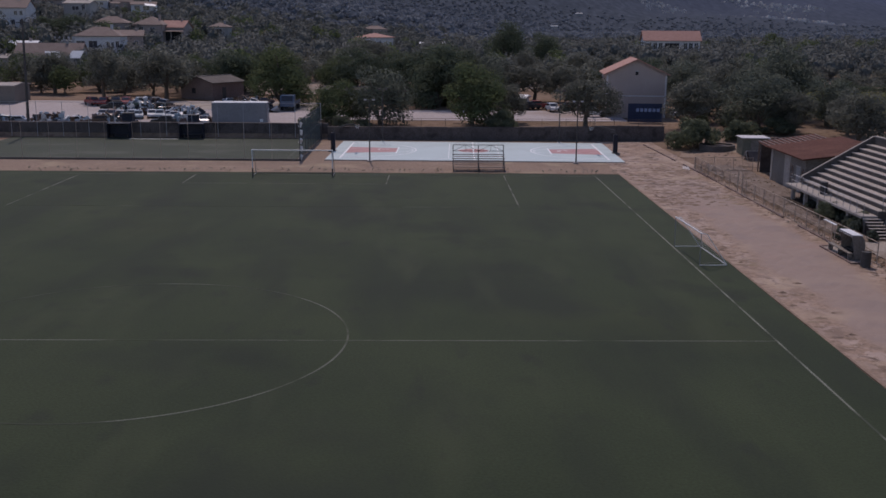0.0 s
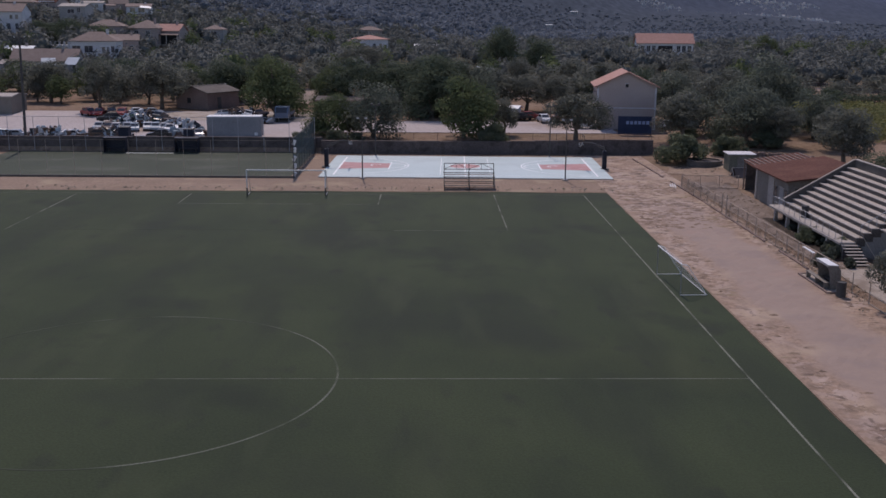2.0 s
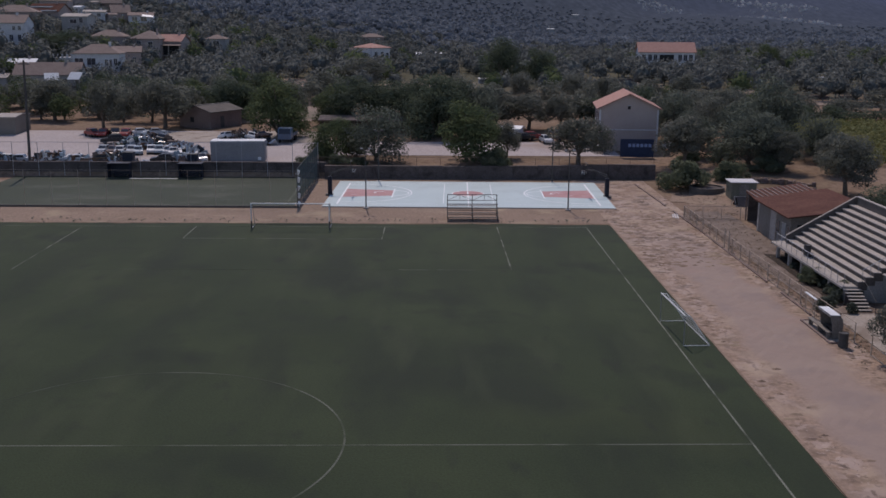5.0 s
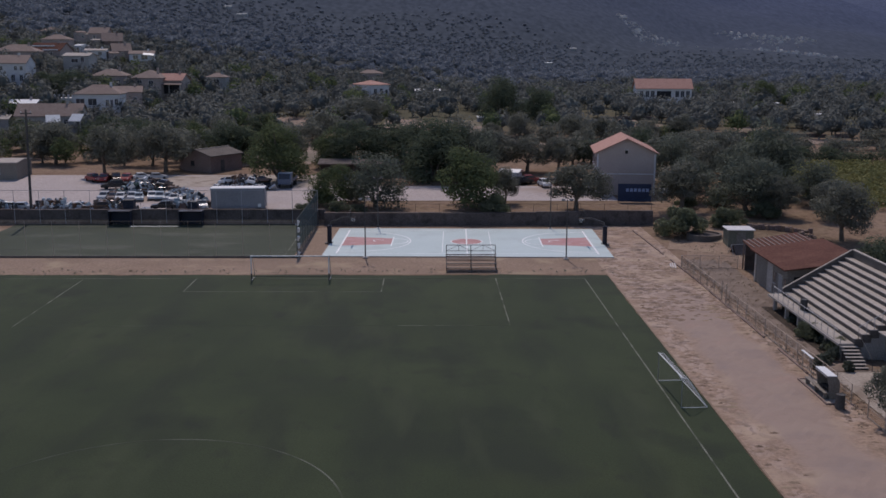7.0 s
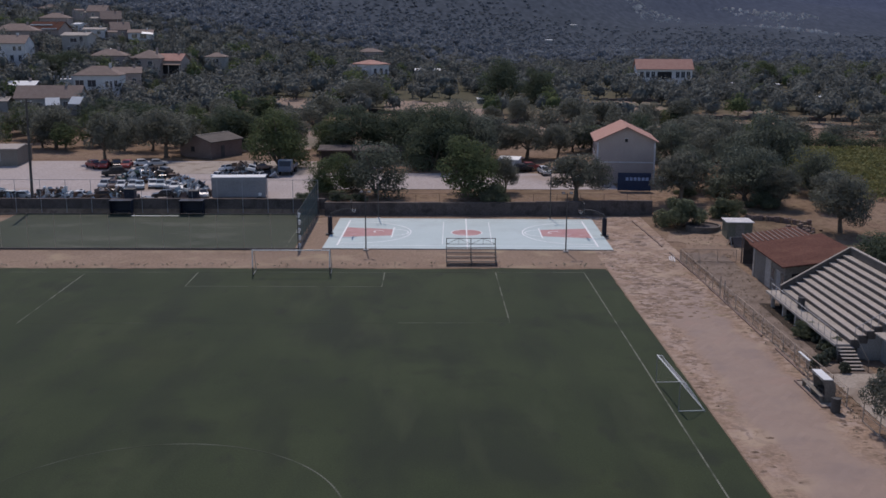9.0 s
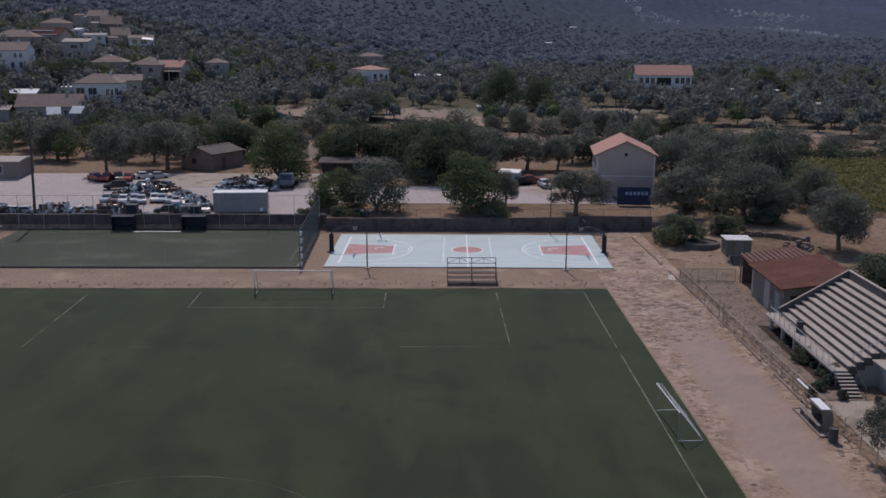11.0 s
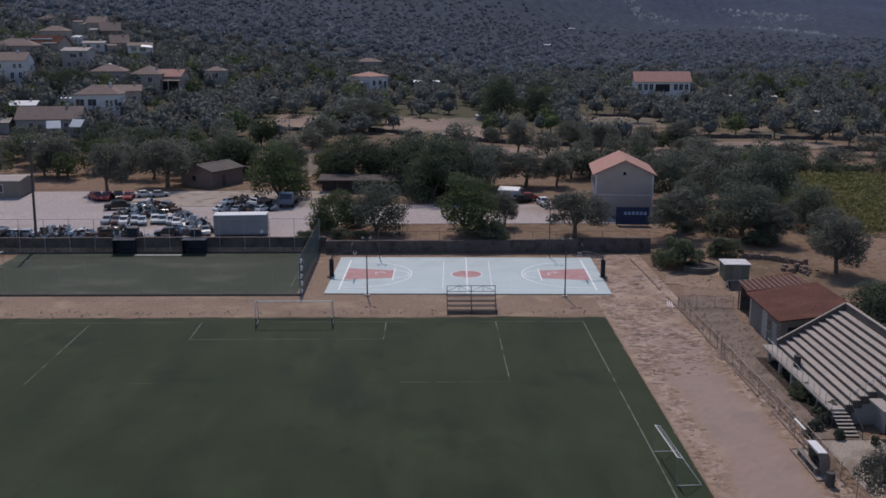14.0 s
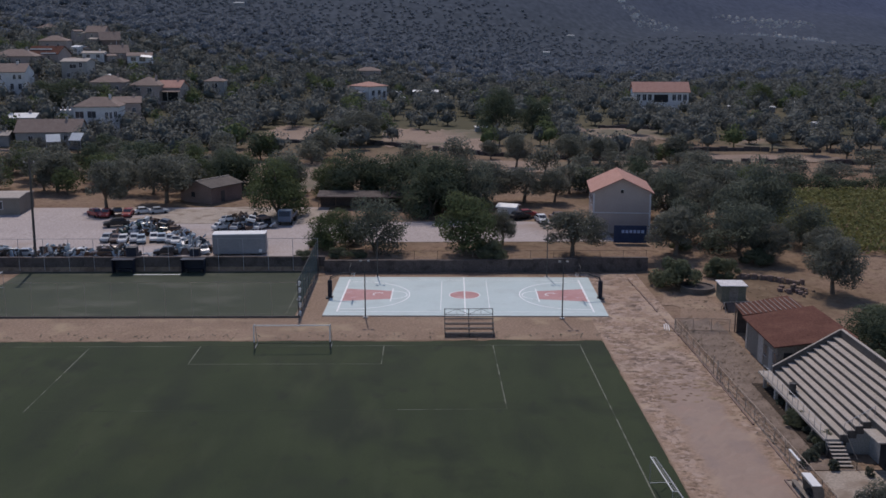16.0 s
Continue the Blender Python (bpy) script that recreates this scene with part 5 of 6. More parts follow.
def street_pole(x, y, h):
    z = land_at(x, y)
    p = thing("utility_pole", "tall dark wooden utility pole behind the wall", "pole", (x, y, z))
    bm = bmesh.new()
    tube(bm, (0, 0, -0.1), (0.25, 0, h), 0.20, 0.13, seg=8)
    part("pole", bm, M["dark_metal"], p)
    part("crossarm", boxed(-0.5, -0.06, h - 0.55, 0.95, 0.06, h - 0.42), M["dark_metal"], p)
    for s in (-0.4, 0.2, 0.85):
        part("insulator", tubes(((s, 0, h - 0.42), (s, 0, h - 0.22), 0.05)), M["white_metal"], p)


street_pole(-38.2, 34.2, 13.3)


# ---- buildings ----
def window(parent, x, z, w, h, y, shutters=None, trim="white_wall"):
    """A framed window on a wall that faces -y at y."""
    o = part("window", boxed(x - w / 2, y - 0.03, z, x + w / 2, y - 0.004, z + h), M["glass"], parent)
    bm = bmesh.new()
    box(bm, x - w / 2 - 0.08, y - 0.07, z + h, x + w / 2 + 0.08, y - 0.003, z + h + 0.1)
    box(bm, x - w / 2 - 0.08, y - 0.07, z, x - w / 2, y - 0.003, z + h)
    box(bm, x + w / 2, y - 0.07, z, x + w / 2 + 0.08, y - 0.003, z + h)
    box(bm, x - 0.03, y - 0.05, z, x + 0.03, y - 0.031, z + h)
    part("frame", bm, M[trim], o)
    part("sill", boxed(x - w / 2 - 0.14, y - 0.14, z - 0.09, x + w / 2 + 0.14, y - 0.003, z - 0.002), M[trim], o)
    if shutters:
        for s in (-1, 1):
            part("shutter", boxed(x + s * (w * 0.75 + 0.1) - w * 0.25, y - 0.09, z, x + s * (w * 0.75 + 0.1) + w * 0.25, y - 0.004, z + h), M[shutters], o)


def house(at, turn, w, d, h, rise, wall_mat, roof_mat, label, hip=False, foot=-0.8, over=0.4, openings=(), door=None, chimney=None, gable_front=False, shutters=None, trim="white_wall"):
    """A house with its front towards -y; the ridge runs along x, or along y with gable_front."""
    b = thing("house", label, "house", at, turn)
    if gable_front:
        body = prism([(-w / 2, foot), (w / 2, foot), (w / 2, h), (0, h + rise), (-w / 2, h)], 0.0, d, "y")
    elif hip:
        body = boxed(-w / 2, 0, foot, w / 2, d, h)
    else:
        body = prism([(0, foot), (d, foot), (d, h), (d / 2, h + rise), (0, h)], -w / 2, w / 2, "x")
    part("wall", body, M[wall_mat], b)
    t = 0.16
    if hip:
        bm = bmesh.new()
        x1, y0, y1, ym, rx = w / 2 + over, -over, d + over, d / 2, max(w / 2 - d / 2, 0.3)
        e = [(-x1, y0, h), (x1, y0, h), (x1, y1, h), (-x1, y1, h)]
        r = [(-rx, ym, h + rise), (rx, ym, h + rise)]
        lo, up, rg = [bm.verts.new(p) for p in e], [bm.verts.new((p[0], p[1], p[2] + t)) for p in e], [bm.verts.new((p[0], p[1], p[2] + t)) for p in r]
        for q in ((up[0], up[1], rg[1], rg[0]), (up[1], up[2], rg[1]), (up[2], up[3], rg[0], rg[1]), (up[3], up[0], rg[0]), lo[::-1]):
            bm.faces.new(q)
        for i in range(4):
            bm.faces.new((lo[i], lo[(i + 1) % 4], up[(i + 1) % 4], up[i]))
        roof = part("roof", bm, M[roof_mat], b)
    elif gable_front:
        k = rise / (w / 2)
        roof = part("roof", prism([(-w / 2 - over, h - over * k + 0.01), (0, h + rise + 0.01), (w / 2 + over, h - over * k + 0.01), (w / 2 + over, h - over * k + t), (0, h + rise + t), (-w / 2 - over, h - over * k + t)], -over, d + over, "y"), M[roof_mat], b)
    else:
        k = rise / (d / 2)
        roof = part("roof", prism([(-over, h - over * k + 0.01), (d / 2, h + rise + 0.01), (d + over, h - over * k + 0.01), (d + over, h - over * k + t), (d / 2, h + rise + t), (-over, h - over * k + t)], -w / 2 - over, w / 2 + over, "x"), M[roof_mat], b)
    if chimney:
        part("chimney", boxed(chimney[0] - 0.3, chimney[1] - 0.3, h, chimney[0] + 0.3, chimney[1] + 0.3, h + rise + 0.8), M[wall_mat], roof)
    for x, z, ww, hh in openings:
        window(b, x, z, ww, hh, 0.0, shutters, trim)
    if door is not None:
        part("door", boxed(door - 0.5, -0.03, 0.0, door + 0.5, -0.004, 2.1), M["opening"], b)
    return b


# big beige house beside the lane
hz = land_at(42, 50)
bh = house((41.9, 50.0, hz), -6, 8.4, 11.3, 6.15, 1.95, "stucco", "tile", "two-storey beige stucco house with a terracotta gable roof", gable_front=True, over=0.45)
part("string_course", boxed(-4.2, -0.06, 3.0, 4.2, -0.003, 3.14), M["white_wall"], bh, "pale band between the storeys")
for s in (-1, 1):
    part("corner_pilaster", boxed(s * 4.1 - 0.12, -0.07, 0.0, s * 4.1 + 0.12, -0.004, 5.9), M["white_wall"], bh)
o = part("window", boxed(-0.2, -0.03, 6.0, 0.2, -0.004, 6.5), M["opening"], bh)
part("frame", boxed(-0.28, -0.05, 6.5, 0.28, -0.004, 6.58), M["white_wall"], o)
for y in (1.6, 5.2, 8.6):
    wf = part("side_window", boxed(-4.23, y, 3.9, -4.203, y + 1.1, 5.3), M["glass"], bh)
    part("sill", boxed(-4.32, y - 0.1, 3.8, -4.204, y + 1.2, 3.895), M["white_wall"], wf)
bb = thing("banner", "blue tarpaulin banner hung on the fence", "banner", (41.9, 43.2, land_at(42.5, 43.2)), -4)
part("sheet", boxed(-2.3, -0.03, 0.1, 2.3, 0.0, 2.6), M["banner"], bb)
for k in range(6):
    part("lettering_bar", boxed(-1.2 + 0.55 * k, -0.045, 1.5, -0.8 + 0.55 * k, -0.033, 1.95), M["pale_blue"], bb)
for s in (-2.2, 0, 2.2):
    part("post", tubes(((s, 0.06, -0.05), (s, 0.06, 2.3), 0.04)), M["rust_metal"], bb)

# stone shed in the yard
st = house((-26.0, 75.2, land_at(-24, 75)), -30, 6.2, 7.8, 2.7, 0.9, "brown_wall", "dark_concrete", "low reddish-brown stone shed with a grey gable roof", gable_front=True, over=0.3)
part("verge_board", sloped(bmesh.new(), [(-0.12, -0.35, 3.77), (0.12, -0.35, 3.77), (0.12, 8.15, 3.77), (-0.12, 8.15, 3.77)], 0.07), M["pale_concrete"], st, "pale ridge capping")
sw = part("window", boxed(-1.4, -0.04, 1.0, -0.6, -0.004, 1.8), M["opening"], st)
part("sill", boxed(-1.5, -0.09, 0.92, -0.5, -0.004, 0.995), M["dark_wall"], sw)
part("door", boxed(3.104, 2.4, 0.0, 3.14, 3.3, 1.95), M["dark_metal"], st, "dark plank door")
an = part("lean_to_wall", prism([(-5.0, -0.8), (-3.12, -0.8), (-3.12, 2.3), (-5.0, 1.9)], 1.2, 5.5, "y"), M["brown_wall"], st)
part("lean_to_roof", prism([(-5.3, 1.88), (-3.12, 2.34), (-3.12, 2.42), (-5.3, 1.96)], 0.9, 5.8, "y"), M["dark_concrete"], an, "grey cement lean-to roof")
house((25.8, 61.5, land_at(25.8, 61.5)), -20, 2.8, 2.4, 1.7, 0.3, "white_wall", "white_metal", "white sheet-roofed shed behind the trees", over=0.3)
house((-58.2, 64.5, land_at(-58, 64)), 3, 12.0, 7.0, 2.7, 0.3, "hut_wall", "concrete", "low flat-roofed grey building at the yard's edge", over=0.15, openings=((2.5, 1.0, 1.6, 1.2), (-2.0, 1.0, 1.6, 1.2)))


# long open shed with a dark roof before the trees
open_shed = thing("open_shed", "long low open shed with a dark sheet roof", "shed", (2.4, 70.6, land_at(2, 70)), -2)
part("roof", sloped(bmesh.new(), [(-7.4, -1.6, 2.0), (7.4, -1.6, 2.0), (7.4, 1.8, 2.5), (-7.4, 1.8, 2.5)], 0.08), M["dark_wall"], open_shed)
part("eaves_board", boxed(-7.4, -1.68, 1.92, 7.4, -1.604, 2.1), M["brown_wall"], open_shed, "weathered brown eaves board")
part("back_wall", boxed(-7.2, 1.5, -0.1, 7.2, 1.7, 2.4), M["dark_wall"], open_shed)
for k in range(6):
    part("post", tubes(((-7.1 + 2.84 * k, -1.45, -0.05), (-7.1 + 2.84 * k, -1.45, 2.0), 0.06)), M["rust_metal"], open_shed)


rh = house((92.5, 250, 5.0), -4, 18.5, 9.0, 5.2, 2.9, "white_wall", "tile", "long white house with a terracotta gable roof", over=0.5, openings=tuple((x, 2.2, 1.2, 2.0) for x in (-7.6, -5.6, -3.8, 4.4, 6.2, 8.0)))
part("veranda_opening", boxed(-2.4, -0.035, 1.6, 2.4, -0.004, 4.2), M["opening"], rh)
rd = house((-5.6, 286.4, 5.6), 45, 9.0, 10.6, 4.4, 1.5, "white_wall", "tile", "white house with a low red roof, corner towards the field", hip=True, foot=-1.5, over=0.5, openings=((-2.4, 1.2, 1.4, 1.8), (0.6, 1.2, 1.4, 1.8), (3.2, 0.2, 1.1, 2.4)))
part("veranda_roof", boxed(-7.0, 1.5, 2.3, -4.52, 9.6, 2.46, bevel=0.02), M["white_metal"], rd, "white veranda roof")
for y in (1.8, 5.5, 9.3):
    part("veranda_post", boxed(-7.1, y - 0.1, -1.0, -6.9, y + 0.1, 2.295), M["white_wall"], rd)
house((-17.0, 292, 5.6), 10, 7.0, 6.0, 3.0, 1.1, "pink_wall", "old_tile", "small annex with a faded tiled roof", over=0.3)
house((12.2, 289, 5.2), 0, 9.0, 5.0, 2.6, 0.5, "grey_wall", "white_metal", "open farm shed with a pale sheet roof", over=0.4)
house((0.5, 306, 4.8), 0, 4.0, 3.0, 1.9, 0.3, "white_wall", "white_metal", "small white hut among trees", over=0.2)
# the village on the slope
# x, y, turn, width, depth, eaves, hipped, wall, roof, label
def hamlet(x, y, z, turn, w, d, eave, rise, shape, wall_mat, roof_mat, label, wins=(), shutters=None):
    """A village house on its footing in the slope, front wall at y, with a chimney."""
    return house((x, y, z), turn, w, d, eave, rise, wall_mat, roof_mat, label, hip=shape == "hip", gable_front=shape == "front", foot=-5.0, over=0.35, openings=wins, chimney=(w / 4, d / 2), shutters=shutters)


PAIR = ((-1.5, 2.5, 1.3, 2.1), (1.6, 2.5, 1.3, 2.1))
VILLAGE = (
    (-111.8, 207, 12.2, 4, 12.4, 9, 6.4, 2.2, "gable", "white_wall", "old_tile", "white two-storey village house with small windows", ((3.2, 4.3, 0.8, 1.2), (4.8, 4.3, 0.8, 1.2), (2.4, 1.3, 0.9, 1.7), (4.7, 1.3, 0.9, 1.7), (-1.0, 4.3, 0.8, 1.2))),
    (-125.7, 250, 16.4, 6, 14.0, 9, 5.5, 2.3, "hip", "pink_wall", "old_tile", "plastered house with a brown hipped roof", PAIR),
    (-122.6, 268, 20.0, -10, 11.9, 9, 2.4, 2.6, "gable", "pink_wall", "rust_roof", "long house under a red-brown roof with white edges", ((-3.5, 0.6, 1.1, 1.2), (2.5, 0.6, 1.1, 1.2))),
    (-130.2, 300, 23.4, 5, 10.3, 8, 3.1, 1.9, "hip", "pink_wall", "old_tile", "small house with a grey hipped roof", ((-2.0, 0.9, 0.9, 1.2), (2.0, 0.9, 0.9, 1.2))),
    (-128.3, 345, 26.8, 0, 7.9, 8, 3.0, 2.4, "gable", "pink_wall", "old_tile", "house with a pale pink tiled roof", ((-1.5, 0.9, 0.9, 1.2),)),
    (-120.7, 340, 23.6, 18, 8.1, 8, 3.0, 3.2, "gable", "brown_wall", "old_tile", "brown house wing with a steep roof", ()),
    (-163.5, 385, 28.0, 0, 9.1, 8, 3.4, 1.9, "hip", "grey_wall", "old_tile", "grey house high on the hillside", ((-2.0, 1.2, 1.0, 1.3), (2.0, 1.2, 1.0, 1.3))),
    (-102.1, 240, 14.4, -4, 8.5, 7, 6.2, 0.9, "gable", "grey_wall", "concrete", "two-storey grey house with a dark balcony", ((-0.4, 4.1, 2.2, 1.2), (2.2, 4.3, 1.1, 1.6), (-2.0, 1.2, 1.0, 1.4))),
    (-108.6, 280, 20.2, 8, 7.6, 6, 2.2, 0.6, "gable", "white_wall", "concrete", "low white flat-roofed house", ((-1.8, 0.6, 1.2, 1.1), (1.6, 0.6, 1.2, 1.1))),
    (-101.9, 290, 19.6, 24, 6.6, 7, 2.8, 2.6, "gable", "pink_wall", "old_tile", "house with a tan pitched roof", ((0.5, 0.8, 1.0, 1.3),)),
    (-93.9, 287, 17.0, 10, 8.8, 6, 4.3, 1.0, "gable", "white_wall", "old_tile", "white house with a shaded upper terrace", ((-2.2, 2.4, 1.8, 1.4), (1.0, 2.2, 2.2, 1.6), (-1.0, 0.3, 1.0, 1.4))),
    (-88.1, 228, 10.6, 4, 10.7, 8, 3.8, 2.0, "hip", "pink_wall", "old_tile", "low house with a brown hipped roof among trees", ((3.0, 1.2, 1.0, 1.5), (-1.0, 1.2, 1.0, 1.5))),
    (-74.0, 219, 7.6, -6, 9.4, 9, 6.3, 2.4, "hip", "pink_wall", "old_tile", "pink two-storey house with a hipped tiled roof", ((-1.9, 4.9, 1.4, 0.8), (1.7, 4.0, 1.4, 1.6), (0.0, 1.6, 0.8, 1.5))),
    (-67.0, 221, 8.0, -6, 7.2, 8, 5.3, 1.9, "gable", "pink_wall", "tile", "house wing with a dark shaded veranda", ()),
    (-73.8, 172, 6.9, 5, 11.6, 8, 4.0, 2.3, "hip", "white_wall", "old_tile", "long white house with large dark windows", ((-4.3, 1.2, 2.1, 1.7), (-1.2, 1.2, 2.1, 1.7), (2.6, 1.0, 0.75, 1.6), (3.7, 1.0, 0.6, 1.6), (4.9, 1.3, 0.8, 1.5))),
    (-69.8, 186, 7.2, 14, 7.2, 8, 3.8, 1.4, "gable", "pink_wall", "old_tile", "plastered wing with a tan tiled roof", ((-1.6, 1.0, 0.9, 1.4), (1.8, 1.0, 0.9, 1.4))),
    (-90.6, 164, 6.4, 4, 7.2, 6, 2.4, 0.9, "gable", "pink_wall", "white_metal", "low house with a bright pale sheet roof", ((1.8, 0.7, 0.9, 1.1),)),
    (-78.0, 148, 3.8, 5, 15.0, 8, 3.0, 2.6, "gable", "grey_wall", "old_tile", "low house with a faded red tiled roof", ((-4.0, 0.9, 1.0, 1.2), (0.0, 0.9, 1.0, 1.2), (4.2, 0.9, 1.0, 1.2))),
    (-60.1, 255, 9.6, 0, 6.6, 6.6, 3.8, 1.4, "hip", "grey_wall", "old_tile", "small square house with a pyramid roof", ((0.2, 1.4, 2.0, 1.8),)),
    (-89.5, 146, 3.4, 8, 5.4, 6, 2.7, 0.8, "gable", "grey_wall", "concrete", "low grey shed with a sheet roof", ()),
    (-13.5, 360, 9.6, 3, 11, 8, 3.2, 1.5, "hip", "pink_wall", "old_tile", "long low house with a red roof behind trees", ((-3.0, 1.2, 1.2, 1.5), (3.0, 1.2, 1.2, 1.5))),
)
for row in VILLAGE:
    hs = hamlet(*row)
    if "veranda" in row[11]:
        part("veranda_opening", boxed(-2.9, -0.08, 1.2, 2.9, -0.075, 4.2), M["opening"], hs)
        part("veranda_slab", boxed(-3.4, -1.8, 0.9, 3.9, -0.09, 1.1), M["concrete"], hs, "pale balcony slab")
        for px in (-3.2, 0.2, 3.7):
            part("veranda_post", boxed(px - 0.1, -1.75, 1.1, px + 0.1, -1.55, 4.0), M["concrete"], hs)
        part("veranda_canopy", sloped(bmesh.new(), [(-3.5, -2.0, 4.0), (4.0, -2.0, 4.0), (4.0, -0.1, 4.6), (-3.5, -0.1, 4.6)], 0.08), M["old_tile"], hs)
    if "white edges" in row[11]:
        for py, pz in ((0.3, 2.45), (2.6, 3.85)):
            part("roof_edge", boxed(-5.8 if py > 1 else -0.5, py - 0.55, pz, 2.5 if py > 1 else 5.2, py + 0.25, pz + 0.35), M["white_metal"], hs, "white sheet along the roof")
    if "upper terrace" in row[11]:
        part("terrace_canopy", sloped(bmesh.new(), [(0.6, -2.0, 3.9), (4.6, -2.0, 3.6), (4.6, 0.0, 4.3), (0.6, 0.0, 4.6)], 0.1), M["white_metal"], hs, "bright white canopy")
        part("terrace_slab", boxed(-4.2, -2.0, 1.6, 4.6, -0.09, 1.8), M["white_wall"], hs)
# sheds, annexes and garden walls packed between the houses
rng = np.random.default_rng(33)
for k in range(18):
    x, y, z, turn, w, d = VILLAGE[k % 13][:6]
    side = 1 if rng.random() < 0.55 else -1
    aw, dx = 3.0 + 2.2 * rng.random(), (w / 2 + 2.4 + 2.5 * rng.random()) * side
    house((x + dx, y + 5 * rng.random() - 1, z - 0.12 * dx - 0.5), 20 * rng.normal(), aw, 4.0, 2.0 + 1.2 * rng.random(), 0.5, "white_wall" if k % 3 == 0 else "pink_wall", ("old_tile", "concrete", "old_tile", "white_metal")[k % 4], "small plastered annex beside a village house", foot=-4.0, over=0.2, openings=((0.4, 0.8, 0.8, 1.0),))
for k in range(14):
    x, y, z, turn, w, d = VILLAGE[(k * 3) % 20][:6]
    gw = thing("garden_wall", "pale plastered garden wall on the village slope", "wall", (x + 3 * rng.normal(), y - 3.5 - 2 * rng.random(), z - 0.6), turn + 5 * rng.normal())
    part("wall", boxed(-w / 2, 0, -3.0, w / 2, 0.3, 0.3 + 0.5 * rng.random(), bevel=0.03), M["pink_wall" if k % 2 else "white_wall"], gw)
wt = thing("water_tower", "white chimney-like tank block on a roof terrace", "tank", (-131.0, 262, 18.0), 8)
part("block", boxed(-0.9, 0, -3.0, 0.9, 1.8, 5.0, bevel=0.05), M["white_wall"], wt)
part("cap", boxed(-0.5, 0.4, 5.0, 0.5, 1.4, 6.0, bevel=0.05), M["white_wall"], wt)
# white parapets of a roof terrace
tp = thing("roof_terrace", "white parapet piers of a roof terrace", "terrace", (-83.7, 174.0, 7.3), 6)
part("block", boxed(-3.2, 0, -4.0, 3.2, 5, 2.6), M["white_wall"], tp)
for k in range(6):
    part("pier", boxed(-3.15 + 1.15 * k, 0.0, 2.602, -2.7 + 1.15 * k, 0.35, 3.5), M["white_wall"], tp)
def awning(x, y, z, turn):
    a = thing("awning", "white sloping canvas awning on thin poles", "awning", (x, y, z), turn, "village awnings")
    part("canvas", prism([(-1.7, 1.5), (0, 3.0), (0, 3.06), (-1.7, 1.56)], -1.5, 1.5, "x"), M["white_metal"], a)
    for s in (-1.5, 1.5):
        part("pole", tubes(((s, -1.65, -4), (s, -1.65, 1.5), 0.04)), M["galv"], a)


awning(-69.7, 129.0, 5.1, 20)
awning(-64.8, 131.0, 5.2, -15)


# ---- trees ----
def crown_cards(rng, lobes, count, size, squash=1.0, lift=0.4):
    """Small leaf clumps spread over the outer part of overlapping lobes: (n, 4, 3)."""
    c, r = np.array([l[:3] for l in lobes]), np.array([l[3] for l in lobes])
    pick = rng.choice(len(lobes), count, p=r ** 2 / np.sum(r ** 2))
    d = rng.normal(size=(count, 3))
    d /= np.linalg.norm(d, axis=1)[:, None]
    if lift > 0.8:                # far clumps and tufts: upper side only, leaving out dark undersides
        d[:, 2] = np.abs(d[:, 2])
    p = c[pick] + d * (r[pick] * (0.62 + 0.46 * rng.random(count) ** 0.7))[:, None] * np.array((1, 1, squash))
    nrm = d + 0.2 * rng.normal(size=(count, 3)) + np.array((0, 0, 0.3 * lift))
    nrm /= np.linalg.norm(nrm, axis=1)[:, None]
    u = np.cross(nrm, rng.normal(size=(count, 3)))
    u /= np.linalg.norm(u, axis=1)[:, None]
    v = np.cross(nrm, u)
    s = (size * (0.6 + 0.8 * rng.random(count)))[:, None]
    u, v = u * s, v * s * 0.62
    return np.stack([p - u * 0.5, p - v * 0.5, p + u * 0.5, p + v * 0.5], 1)


def ico(level):
    """Corners and triangles of a ball of 20 or 80 faces, as arrays."""
    b = bmesh.new()
    bmesh.ops.create_icosphere(b, subdivisions=level, radius=1.0)
    v, f = np.array([p.co for p in b.verts]), np.array([[p.index for p in q.verts] for q in b.faces])
    b.free()
    return v, f


ICO = ico(1)


def foliage(name, rng, lobes, material, parent=None, squash=0.85, rough=0.2):
    """The dense inner leaf mass: lumpy overlapping lobes with smooth shading."""
    v, f = ICO
    l = np.asarray(lobes, dtype=float)
    k = len(l)
    lump = l[:, 3, None] * (1 + rough * rng.normal(size=(k, len(v))))
    p = l[:, None, :3] + v[None] * lump[..., None] * np.array((1, 1, squash))
    tri = (f[None] + (np.arange(k) * len(v))[:, None, None]).reshape(-1, 3)
    n = len(tri)
    me = bpy.data.meshes.new(name)
    me.vertices.add(k * len(v)), me.loops.add(n * 3), me.polygons.add(n)
    me.vertices.foreach_set("co", p.astype(np.float32).reshape(-1))
    me.loops.foreach_set("vertex_index", tri.astype(np.int32).reshape(-1))
    me.polygons.foreach_set("loop_start", np.arange(0, n * 3, 3, dtype=np.int32))
    me.polygons.foreach_set("use_smooth", np.ones(n, dtype=bool))
    me.update(calc_edges=True)
    return link_mesh(name, me, material, parent)


